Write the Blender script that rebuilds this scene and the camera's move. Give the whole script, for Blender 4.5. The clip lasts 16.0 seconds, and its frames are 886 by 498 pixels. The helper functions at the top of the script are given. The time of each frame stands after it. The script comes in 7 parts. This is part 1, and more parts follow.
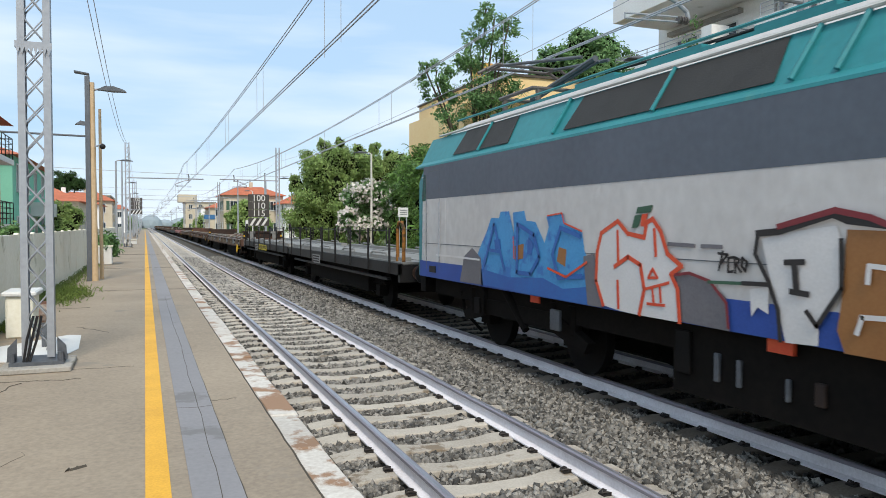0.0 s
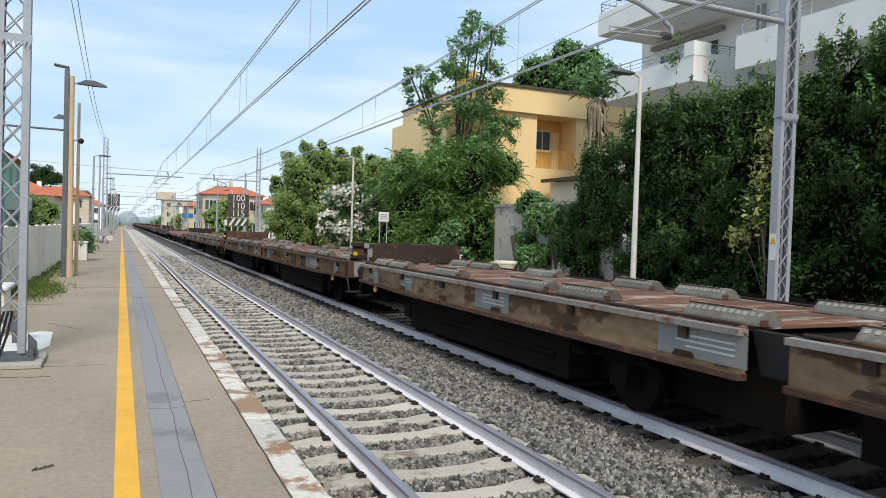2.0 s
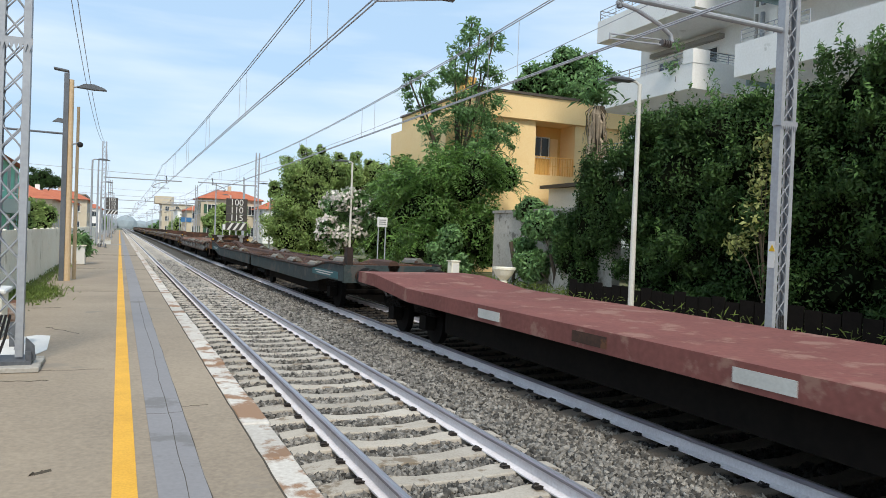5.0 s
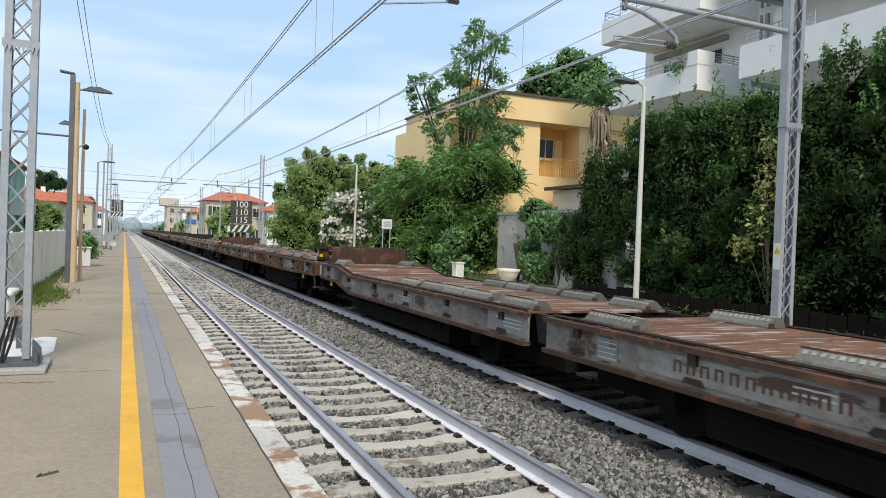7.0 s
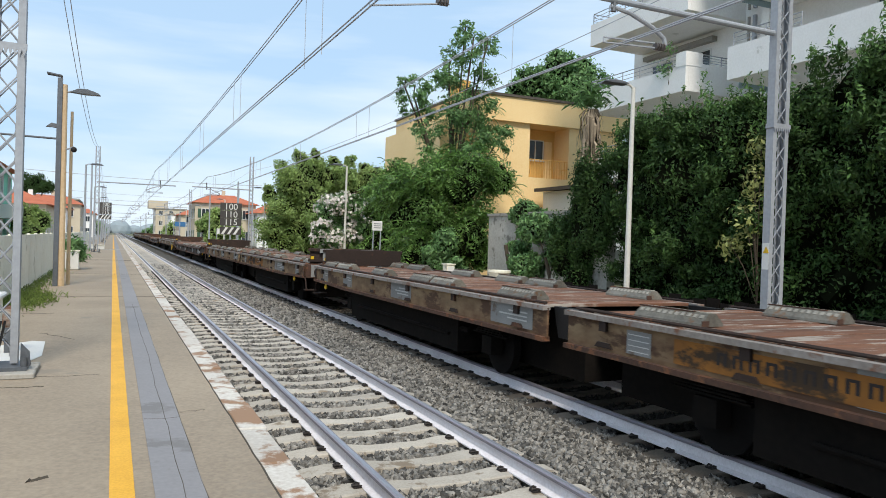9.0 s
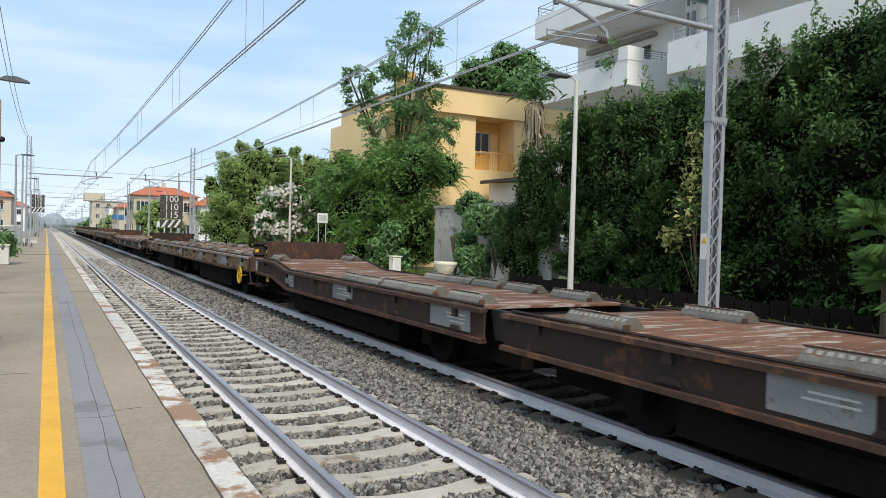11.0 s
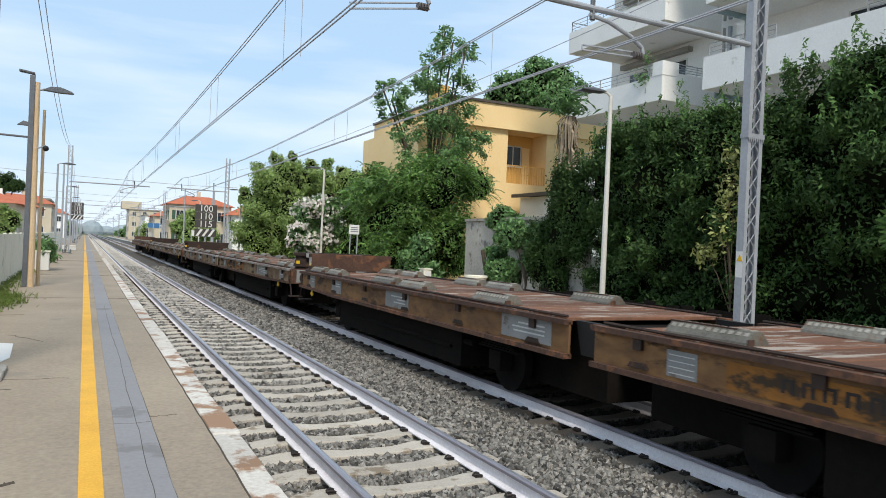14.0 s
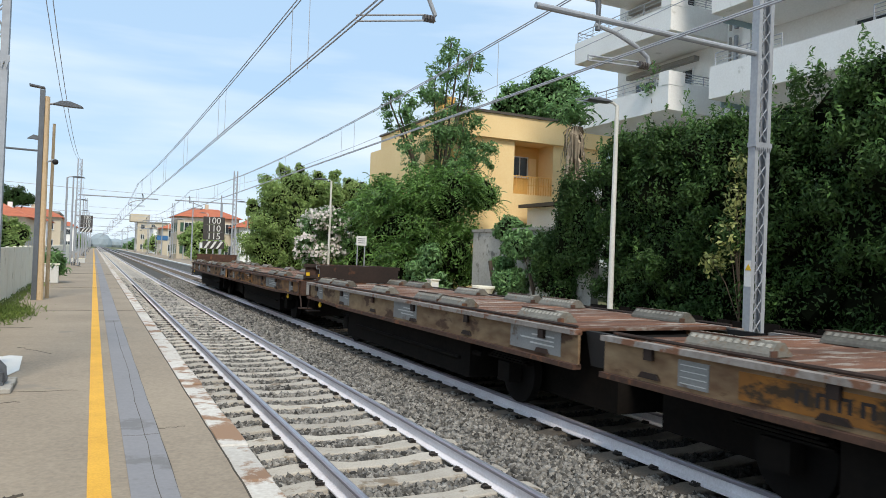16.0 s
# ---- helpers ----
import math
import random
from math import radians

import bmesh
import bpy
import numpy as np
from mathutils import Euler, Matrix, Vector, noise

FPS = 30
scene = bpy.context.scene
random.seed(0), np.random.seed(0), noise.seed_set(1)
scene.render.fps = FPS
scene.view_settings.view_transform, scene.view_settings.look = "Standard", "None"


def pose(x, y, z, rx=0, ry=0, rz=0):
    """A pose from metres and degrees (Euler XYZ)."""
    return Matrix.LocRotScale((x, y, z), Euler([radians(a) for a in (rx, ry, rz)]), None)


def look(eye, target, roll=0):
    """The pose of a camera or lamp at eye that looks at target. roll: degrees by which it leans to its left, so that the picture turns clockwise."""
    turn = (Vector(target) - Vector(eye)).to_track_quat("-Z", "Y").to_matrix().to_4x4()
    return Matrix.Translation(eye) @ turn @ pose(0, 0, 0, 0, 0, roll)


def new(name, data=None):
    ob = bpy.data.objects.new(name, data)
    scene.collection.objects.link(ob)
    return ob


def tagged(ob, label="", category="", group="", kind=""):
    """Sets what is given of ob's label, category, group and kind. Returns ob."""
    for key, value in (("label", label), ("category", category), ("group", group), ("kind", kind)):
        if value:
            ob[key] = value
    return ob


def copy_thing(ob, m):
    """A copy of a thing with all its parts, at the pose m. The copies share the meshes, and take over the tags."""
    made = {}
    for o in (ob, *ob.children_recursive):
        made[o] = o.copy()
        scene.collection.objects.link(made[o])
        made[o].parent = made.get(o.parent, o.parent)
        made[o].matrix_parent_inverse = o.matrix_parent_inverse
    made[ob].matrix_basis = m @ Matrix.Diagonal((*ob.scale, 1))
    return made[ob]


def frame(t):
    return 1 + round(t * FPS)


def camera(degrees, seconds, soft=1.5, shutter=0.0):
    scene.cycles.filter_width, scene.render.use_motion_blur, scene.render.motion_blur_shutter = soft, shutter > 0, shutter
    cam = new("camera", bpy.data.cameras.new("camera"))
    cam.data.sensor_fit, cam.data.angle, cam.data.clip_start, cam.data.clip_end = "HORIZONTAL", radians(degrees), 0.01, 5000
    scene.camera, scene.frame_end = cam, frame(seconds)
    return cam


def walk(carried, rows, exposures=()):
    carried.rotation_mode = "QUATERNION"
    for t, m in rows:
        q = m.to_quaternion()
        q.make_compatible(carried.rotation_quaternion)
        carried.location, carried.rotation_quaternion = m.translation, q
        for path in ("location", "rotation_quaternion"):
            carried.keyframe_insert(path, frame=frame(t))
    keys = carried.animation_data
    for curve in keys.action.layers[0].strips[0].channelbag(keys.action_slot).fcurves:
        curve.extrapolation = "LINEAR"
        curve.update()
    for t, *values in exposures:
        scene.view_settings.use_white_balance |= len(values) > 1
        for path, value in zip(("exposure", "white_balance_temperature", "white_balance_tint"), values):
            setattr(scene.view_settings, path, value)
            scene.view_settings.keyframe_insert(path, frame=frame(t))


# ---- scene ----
cam = camera(62.5, 16.0, soft=0.9, shutter=0.03)
PATH = [
    (0, (-2.899, -0.028, 2.071), (-2.143, 1.823, 2.008), 0.1),
    (0.5, (-2.903, -0.04, 2.08), (-2.158, 1.815, 2.025), 0.1),
    (1, (-2.907, -0.012, 2.07), (-2.158, 1.842, 2.017), 0.2),
    (1.5, (-2.913, -0.028, 2.073), (-2.155, 1.822, 2.014), 0.6),
    (2, (-2.901, -0.025, 2.077), (-2.094, 1.804, 2.031), 1.8),
    (2.5, (-2.898, -0.018, 2.075), (-2.059, 1.797, 2.033), 1.8),
    (3, (-2.906, -0.009, 2.08), (-2.091, 1.817, 2.034), 2.0),
    (3.5, (-2.902, -0.008, 2.077), (-2.093, 1.821, 2.032), 2.1),
    (4, (-2.905, -0.008, 2.077), (-2.088, 1.817, 2.042), 2.0),
    (6.5, (-2.922, -0.021, 2.082), (-2.12, 1.811, 2.056), 2.4),
    (7, (-2.925, -0.02, 2.081), (-2.124, 1.813, 2.055), 2.1),
    (7.5, (-2.93, -0.019, 2.083), (-2.128, 1.812, 2.056), 2.0),
    (8, (-2.932, -0.025, 2.084), (-2.116, 1.801, 2.055), 1.7),
    (10.3, (-2.925, -0.01, 2.077), (-2.091, 1.808, 2.074), 1.9),
    (10.5, (-2.915, -0.012, 2.074), (-2.055, 1.794, 2.054), -0.2),
    (11, (-2.892, 0.005, 2.075), (-1.937, 1.762, 2.037), 1.6),
    (11.5, (-2.901, 0.009, 2.078), (-1.961, 1.774, 2.063), 2.1),
    (12, (-2.911, 0.008, 2.076), (-1.981, 1.779, 2.066), 2.4),
    (12.5, (-2.921, 0.001, 2.08), (-1.998, 1.775, 2.075), 1.9),
    (13, (-2.918, 0.01, 2.075), (-2.019, 1.797, 2.046), 2.5),
    (13.5, (-2.932, -0.003, 2.086), (-2.035, 1.785, 2.068), 2.6),
    (14, (-2.935, 0.0, 2.085), (-2.053, 1.795, 2.079), 2.5),
    (14.5, (-2.939, -0.003, 2.105), (-2.048, 1.788, 2.085), 2.7),
    (15, (-2.939, -0.002, 2.08), (-2.079, 1.803, 2.107), 2.1),
    (15.5, (-2.939, -0.009, 2.085), (-2.089, 1.801, 2.1), 2.2),
    (16, (-2.935, -0.002, 2.081), (-2.072, 1.802, 2.104), 2.2),
]
walk(cam, [(t, look(eye, target, roll)) for t, eye, target, roll in PATH])

# ---- light ----
SUN_UP, SUN_TURN = 48.0, 193.0
world = bpy.data.worlds.new("sky")
scene.world = world
world.use_nodes = True
wn, wl = world.node_tree.nodes, world.node_tree.links
wn.clear()
sky = wn.new("ShaderNodeTexSky")
sky.sky_type, sky.sun_disc = "NISHITA", False
sky.sun_elevation, sky.sun_rotation = radians(SUN_UP), radians(SUN_TURN)
sky.air_density, sky.dust_density, sky.ozone_density = 1.0, 1.0, 1.5
coord = wn.new("ShaderNodeTexCoord")
stretch = wn.new("ShaderNodeMapping")
stretch.inputs["Scale"].default_value = (1.0, 1.6, 7.0)
stretch.inputs["Rotation"].default_value = (0.05, 0.12, 0.4)
cirrus = wn.new("ShaderNodeTexNoise")
cirrus.inputs["Scale"].default_value, cirrus.inputs["Detail"].default_value = 1.6, 6.0
cirrus.inputs["Roughness"].default_value = 0.5
veil = wn.new("ShaderNodeMapRange")
veil.inputs["From Min"].default_value, veil.inputs["From Max"].default_value = 0.42, 0.68
veil.inputs["To Min"].default_value, veil.inputs["To Max"].default_value = 0.10, 0.90
tint = wn.new("ShaderNodeMix")
tint.data_type = "RGBA"
tint.inputs["Factor"].default_value = 0.72
tint.inputs["B"].default_value = (5.15, 7.75, 10.75, 1)
haze = wn.new("ShaderNodeMix")
haze.data_type = "RGBA"
haze.inputs["B"].default_value = (8.6, 9.6, 10.5, 1)
back = wn.new("ShaderNodeBackground")
back.inputs["Strength"].default_value = 0.1
out = wn.new("ShaderNodeOutputWorld")
wl.new(coord.outputs["Generated"], stretch.inputs["Vector"])
wl.new(stretch.outputs["Vector"], cirrus.inputs["Vector"])
wl.new(cirrus.outputs["Fac"], veil.inputs["Value"])
wl.new(veil.outputs["Result"], haze.inputs["Factor"])
wl.new(sky.outputs["Color"], tint.inputs["A"])
wl.new(tint.outputs["Result"], haze.inputs["A"])
wl.new(haze.outputs["Result"], back.inputs["Color"])
wl.new(back.outputs["Background"], out.inputs["Surface"])

sun = new("sun", bpy.data.lights.new("sun", "SUN"))
sun.data.energy, sun.data.angle, sun.data.color = 2.9, radians(14), (1.0, 0.93, 0.82)
sd = Vector((math.sin(radians(SUN_TURN)) * math.cos(radians(SUN_UP)), math.cos(radians(SUN_TURN)) * math.cos(radians(SUN_UP)), math.sin(radians(SUN_UP))))
sun.matrix_world = look(sd * 100, (0, 0, 0))
scene.view_settings.exposure = 0.09


# ---- materials ----
def lin(h):
    c = [int(h[i:i + 2], 16) / 255 for i in (0, 2, 4)]
    return tuple(v / 12.92 if v < 0.04045 else ((v + 0.055) / 1.055) ** 2.4 for v in c) + (1,)


def mat(name, a, b=None, rough=0.7, metal=0.0, fine=40.0, coarse=1.5, bump=0.15, c=None, cut=0.62, island=0.0, rand=0.0, stretch=(1, 1, 1), spec=0.4, trans=0.0, world_space=False):
    """A surface of colour a, mottled towards b at two scales, with stains c where the coarse pattern passes cut."""
    m = bpy.data.materials.new(name)
    m.use_nodes = True
    n, l = m.node_tree.nodes, m.node_tree.links
    p = n["Principled BSDF"]
    p.inputs["Roughness"].default_value, p.inputs["Metallic"].default_value = rough, metal
    p.inputs["Specular IOR Level"].default_value = spec
    b = b or a
    tc, mp = n.new("ShaderNodeTexCoord"), n.new("ShaderNodeMapping")
    mp.inputs["Scale"].default_value = stretch
    src_v = tc.outputs["Object"]
    if world_space:
        src_v = n.new("ShaderNodeNewGeometry").outputs["Position"]
    elif rand:
        shift, far = n.new("ShaderNodeVectorMath"), n.new("ShaderNodeMath")
        far.operation = "MULTIPLY"
        far.inputs[1].default_value = 60.0
        l.new(n.new("ShaderNodeObjectInfo").outputs["Random"], far.inputs[0])
        l.new(src_v, shift.inputs[0])
        l.new(far.outputs[0], shift.inputs[1])
        src_v = shift.outputs["Vector"]
    l.new(src_v, mp.inputs["Vector"])
    n1, n2 = n.new("ShaderNodeTexNoise"), n.new("ShaderNodeTexNoise")
    n1.inputs["Scale"].default_value, n1.inputs["Detail"].default_value = fine, 4
    n2.inputs["Scale"].default_value, n2.inputs["Detail"].default_value, n2.inputs["Roughness"].default_value = coarse, 7, 0.62
    l.new(mp.outputs["Vector"], n1.inputs["Vector"])
    l.new(mp.outputs["Vector"], n2.inputs["Vector"])
    add = n.new("ShaderNodeMath")
    add.operation = "MULTIPLY_ADD"
    add.inputs[1].default_value = 0.45
    half = n.new("ShaderNodeMath")
    half.operation = "MULTIPLY"
    half.inputs[1].default_value = 0.55
    l.new(n2.outputs["Fac"], half.inputs[0])
    l.new(n1.outputs["Fac"], add.inputs[0])
    l.new(half.outputs[0], add.inputs[2])
    rg = n.new("ShaderNodeMapRange")
    rg.inputs["From Min"].default_value, rg.inputs["From Max"].default_value = 0.36, 0.64
    l.new(add.outputs[0], rg.inputs["Value"])
    mx = n.new("ShaderNodeMix")
    mx.data_type = "RGBA"
    mx.inputs["A"].default_value, mx.inputs["B"].default_value = a, b
    l.new(rg.outputs["Result"], mx.inputs["Factor"])
    col = mx.outputs["Result"]
    if c:
        n3 = n.new("ShaderNodeTexNoise")
        n3.inputs["Scale"].default_value, n3.inputs["Detail"].default_value = coarse * 1.7, 8
        n3.inputs["Roughness"].default_value = 0.65
        off = n.new("ShaderNodeMapping")
        off.inputs["Location"].default_value = (7.3, 2.1, 4.4)
        off.inputs["Scale"].default_value = stretch
        l.new(src_v, off.inputs["Vector"])
        l.new(off.outputs["Vector"], n3.inputs["Vector"])
        r3 = n.new("ShaderNodeMapRange")
        r3.inputs["From Min"].default_value, r3.inputs["From Max"].default_value = cut - 0.03, cut + 0.03
        l.new(n3.outputs["Fac"], r3.inputs["Value"])
        m3 = n.new("ShaderNodeMix")
        m3.data_type = "RGBA"
        m3.inputs["B"].default_value = c
        l.new(r3.outputs["Result"], m3.inputs["Factor"])
        l.new(col, m3.inputs["A"])
        col = m3.outputs["Result"]
    if island or rand:
        src = n.new("ShaderNodeNewGeometry").outputs["Random Per Island"] if island else n.new("ShaderNodeObjectInfo").outputs["Random"]
        k = island or rand
        rr = n.new("ShaderNodeMapRange")
        rr.inputs["To Min"].default_value, rr.inputs["To Max"].default_value = 1 - k, 1 + k
        l.new(src, rr.inputs["Value"])
        hs = n.new("ShaderNodeHueSaturation")
        l.new(rr.outputs["Result"], hs.inputs["Value"])
        l.new(col, hs.inputs["Color"])
        col = hs.outputs["Color"]
    l.new(col, p.inputs["Base Color"])
    if bump:
        bp = n.new("ShaderNodeBump")
        bp.inputs["Strength"].default_value, bp.inputs["Distance"].default_value = bump, 0.02
        l.new(add.outputs[0], bp.inputs["Height"])
        l.new(bp.outputs["Normal"], p.inputs["Normal"])
    if trans:
        p.inputs["Subsurface Weight"].default_value = 0.0
        tr, ad = n.new("ShaderNodeBsdfTranslucent"), n.new("ShaderNodeMixShader")
        ad.inputs["Fac"].default_value = trans
        l.new(col, tr.inputs["Color"])
        l.new(p.outputs["BSDF"], ad.inputs[1])
        l.new(tr.outputs["BSDF"], ad.inputs[2])
        l.new(ad.outputs["Shader"], n["Material Output"].inputs["Surface"])
    return m


PLATFORM = mat("platform_screed", lin("a39480"), lin("887b6b"), 0.85, fine=28, coarse=0.55, c=lin("8b8072"), cut=0.64, bump=0.15)
STRIP = mat("grey_strip", lin("828081"), lin("8e8b8c"), 0.8, fine=30, coarse=0.9, c=lin("787574"), cut=0.62, bump=0.1)
YELLOW = mat("yellow_line", lin("e9b13a"), lin("d29a2c"), 0.65, fine=60, coarse=2, c=lin("b98f45"), cut=0.7, bump=0.05)
COPING = mat("worn_white_paint", lin("d6d1c8"), lin("b9b0a5"), 0.8, fine=26, coarse=1.1, c=lin("94755c"), cut=0.535, rand=0.1, world_space=True)
CRACK = mat("crack_dirt", lin("5b5246"), lin("4a443c"), 0.9)
CONCRETE = mat("pale_concrete", lin("a9a49b"), lin("8f897f"), 0.85, fine=35, coarse=1.2, c=lin("7d776c"), cut=0.6)
SLEEPER = mat("sleeper_concrete", lin("bdb5a8"), lin("a39a8d"), 0.88, fine=45, coarse=2.0, c=lin("857765"), cut=0.6, rand=0.12, world_space=True)
SLEEPER_DARK = mat("oily_sleeper", lin("71675b"), lin("564c42"), 0.85, fine=45, coarse=2.0, rand=0.2)
STONE = mat("ballast_stone", lin("86827b"), lin("56524c"), 0.85, fine=60, coarse=8, bump=0.1, island=0.85)
# oily stone, darkened further for the shade under the train
STONE_DARK = mat("shaded_oily_stone", lin("36322e"), lin("221f1c"), 0.85, fine=60, coarse=8, bump=0.1, island=0.8)
BED = mat("ballast_bed", lin("5d5952"), lin("3e3a35"), 0.95, fine=22, coarse=5, bump=0.9)
DUST_BED = mat("dusty_ballast_bed", lin("98928a"), lin("7c766e"), 0.95, fine=24, coarse=4, bump=0.8)
RAIL_TOP = mat("polished_rail", lin("c9c6c8"), lin("a5a1a4"), 0.35, 0.75, fine=30, coarse=3, bump=0.02, stretch=(1, 0.1, 1))
RAIL_HEAD = mat("dull_rail_head", lin("9b969d"), lin("858087"), 0.5, 0.35, fine=30, coarse=3, bump=0.02, stretch=(1, 0.05, 1))
RAIL_SIDE = mat("white_painted_rail_side", lin("eae6e8"), lin("d2cccd"), 0.65, 0.0, fine=40, coarse=2, bump=0.05, spec=0.3)
CLIP = mat("black_fastening", lin("2c2928"), lin("3d3835"), 0.6, 0.5)
GROUND = mat("dry_ground", lin("7a7460"), lin("5d6142"), 0.95, fine=6, coarse=0.4, c=lin("4d5a2f"), cut=0.52, bump=0.3)
GALV = mat("galvanised_steel", lin("a7aaae"), lin("95989d"), 0.5, 0.15, fine=20, coarse=2, bump=0.04)
GALV_DARK = mat("weathered_steel", lin("6c6f73"), lin("585b5f"), 0.55, 0.4, fine=20, coarse=2, bump=0.04)
WHITEPOLE = mat("pale_painted_pole", lin("d6d4cc"), lin("c4c1b8"), 0.55, fine=20, coarse=1.5, bump=0.04)
TANPOLE = mat("tan_painted_pole", lin("cdb391"), lin("bfa27c"), 0.65, fine=15, coarse=1.5, bump=0.05)
BLACK = mat("black_iron", lin("1d1c1c"), lin("2a2827"), 0.6, 0.3)
WIRE = mat("wire", lin("a3a7ae"), lin("b2b5bb"), 0.6, 0.0, bump=0)
INSUL = mat("brown_insulator", lin("544e4b"), lin("615a56"), 0.4)
FENCE = mat("cream_concrete_panel", lin("f0ecdd"), lin("e2dcc8"), 0.85, fine=18, coarse=0.8, c=lin("c4bda6"), cut=0.64)
WHITE = mat("white_render", lin("f2f0ec"), lin("e6e3de"), 0.8, fine=14, coarse=0.5, c=lin("cbc8c1"), cut=0.66, bump=0.04)
GREYWALL = mat("grey_render", lin("a29e97"), lin("8f8b84"), 0.85, fine=14, coarse=0.5, bump=0.05)
OLDWALL = mat("old_plaster", lin("c2bdb2"), lin("a39d92"), 0.9, fine=14, coarse=1.1, c=lin("7d786e"), cut=0.6, bump=0.2)
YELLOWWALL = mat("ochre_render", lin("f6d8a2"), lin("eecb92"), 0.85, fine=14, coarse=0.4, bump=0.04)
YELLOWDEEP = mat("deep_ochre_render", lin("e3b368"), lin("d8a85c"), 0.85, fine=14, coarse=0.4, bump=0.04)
ORANGEWALL = mat("orange_render", lin("cf7350"), lin("c2684a"), 0.85, fine=14, coarse=0.4, bump=0.04)
MINTWALL = mat("mint_render", lin("83c7ad"), lin("77bba1"), 0.85, fine=14, coarse=0.4, bump=0.04)
BEIGEWALL = mat("beige_render", lin("cbbfa9"), lin("bcae96"), 0.85, fine=14, coarse=0.4, bump=0.04)
TILE = mat("terracotta_tiles", lin("c1714f"), lin("a65a3e"), 0.85, fine=12, coarse=1.2, bump=0.5)
DARKROOF = mat("dark_eaves", lin("4b4540"), lin("5a534c"), 0.8)
GLASS = mat("window_glass", lin("3a4248"), lin("2c3338"), 0.08, 0.0, bump=0, spec=0.8)
FRAMEW = mat("white_frame", lin("d9d8d4"), lin("cfcdc8"), 0.6, bump=0)
CLOUDGLASS = mat("frosted_glass_panel", lin("9fb3b8"), lin("8ea3a9"), 0.2, bump=0)
LEAF_DARK = mat("laurel_leaf", lin("44602f"), lin("2c431f"), 0.6, fine=8, coarse=0.7, bump=0, island=0.45, trans=0.2, spec=0.25)
LEAF_MID = mat("shrub_leaf", lin("7ca066"), lin("5a7b48"), 0.5, fine=8, coarse=0.5, bump=0, island=0.5, trans=0.34)
LEAF_DEEP = mat("deep_green_leaf", lin("7a9c52"), lin("4b6d35"), 0.45, fine=8, coarse=0.5, bump=0, island=0.65, trans=0.3)
LEAF_LIGHT = mat("light_leaf", lin("a2b56e"), lin("7d9858"), 0.6, fine=8, coarse=0.5, bump=0, island=0.4, trans=0.4)
LEAF_HEDGE = mat("young_laurel_leaf", lin("5f8044"), lin("466332"), 0.6, fine=8, coarse=0.7, bump=0, island=0.4, trans=0.25, spec=0.25)
LEAF_YELLOW = mat("variegated_leaf", lin("a7aa6c"), lin("868f50"), 0.5, bump=0, island=0.45, trans=0.3)
PETAL = mat("white_petal", lin("eee8e2"), lin("e2d6d0"), 0.6, bump=0, island=0.1, trans=0.3)
# near-black filler: the shade deep inside crowns and hedges, put into the colour
CORE = mat("crown_shade", lin("1a1e13"), lin("13160d"), 1.0, fine=20, coarse=2, bump=0.6, spec=0.0)
BARK = mat("bark", lin("5f5446"), lin("463d32"), 0.95, fine=25, coarse=4, bump=0.6, stretch=(1, 1, 0.3))
DEADLEAF = mat("dead_palm_frond", lin("a0917c"), lin("7d6f5c"), 0.9, bump=0.1, island=0.3)
GRASS = mat("grass_blade", lin("7f9148"), lin("667a38"), 0.6, bump=0, island=0.4, trans=0.3)
RUST = mat("rusty_steel", lin("583e31"), lin("3d2d25"), 0.8, 0.1, fine=18, coarse=1.6, c=lin("6f4a33"), cut=0.58, rand=0.18)
RUSTDARK = mat("dark_rusty_steel", lin("3b2c25"), lin("2a211c"), 0.8, 0.1, fine=18, coarse=1.4, c=lin("573a29"), cut=0.6, rand=0.2)
OCHRE = mat("faded_ochre_paint", lin("936d43"), lin("573c29"), 0.8, fine=4, coarse=0.8, c=lin("402d20"), cut=0.56, rand=0.2, stretch=(1, 0.7, 1.8))
OLDCREAM = mat("old_cream_paint", lin("9c8464"), lin("694e37"), 0.8, fine=4, coarse=0.8, c=lin("543c2b"), cut=0.56, rand=0.15, stretch=(1, 0.7, 1.8))
OLDGREY = mat("old_pale_grey_paint", lin("9a948c"), lin("716860"), 0.75, fine=6, coarse=1.0, c=lin("57453a"), cut=0.56, rand=0.12, stretch=(1, 0.8, 1.6))
SOLEGREY = mat("worn_grey_edge", lin("9c958f"), lin("7d736b"), 0.7, 0.1, fine=18, coarse=2.0, c=lin("7a5540"), cut=0.58, rand=0.15)
PLANK = mat("stained_deck_plank", lin("7a523c"), lin("583e30"), 0.85, fine=16, coarse=1.1, c=lin("978c81"), cut=0.565, rand=0.3, stretch=(0.6, 3, 1))
CHOCK = mat("perforated_grey_steel", lin("7b776d"), lin("5a564e"), 0.65, 0.2, fine=30, coarse=3, c=lin("6e5540"), cut=0.6, rand=0.25)
CHOCKPALE = mat("bare_grey_steel", lin("a39e93"), lin("827d72"), 0.65, 0.1, fine=30, coarse=3, rand=0.2)
# near-black with deep shade put into the colour, mostly for undersides
UNDER = mat("shade_black", lin("161412"), lin("1f1b18"), 0.95, 0.0, fine=15, coarse=2, spec=0.1)
# steel darkened to near black for the shade around the wheels
WHEEL = mat("shaded_steel", lin("131110"), lin("1b1816"), 0.85, 0.0, spec=0.15)
YPAINT = mat("yellow_paint", lin("d9b021"), lin("c49c1c"), 0.55)
GREYPANEL = mat("grey_data_panel", lin("8f8f8d"), lin("7a7976"), 0.7, c=lin("6a5d52"), cut=0.62)
DARKBAR = mat("dark_marking", lin("2b2523"), lin("3a322e"), 0.8)
RUSTBAR = mat("rusty_marking", lin("6b4a36"), lin("57402f"), 0.8)
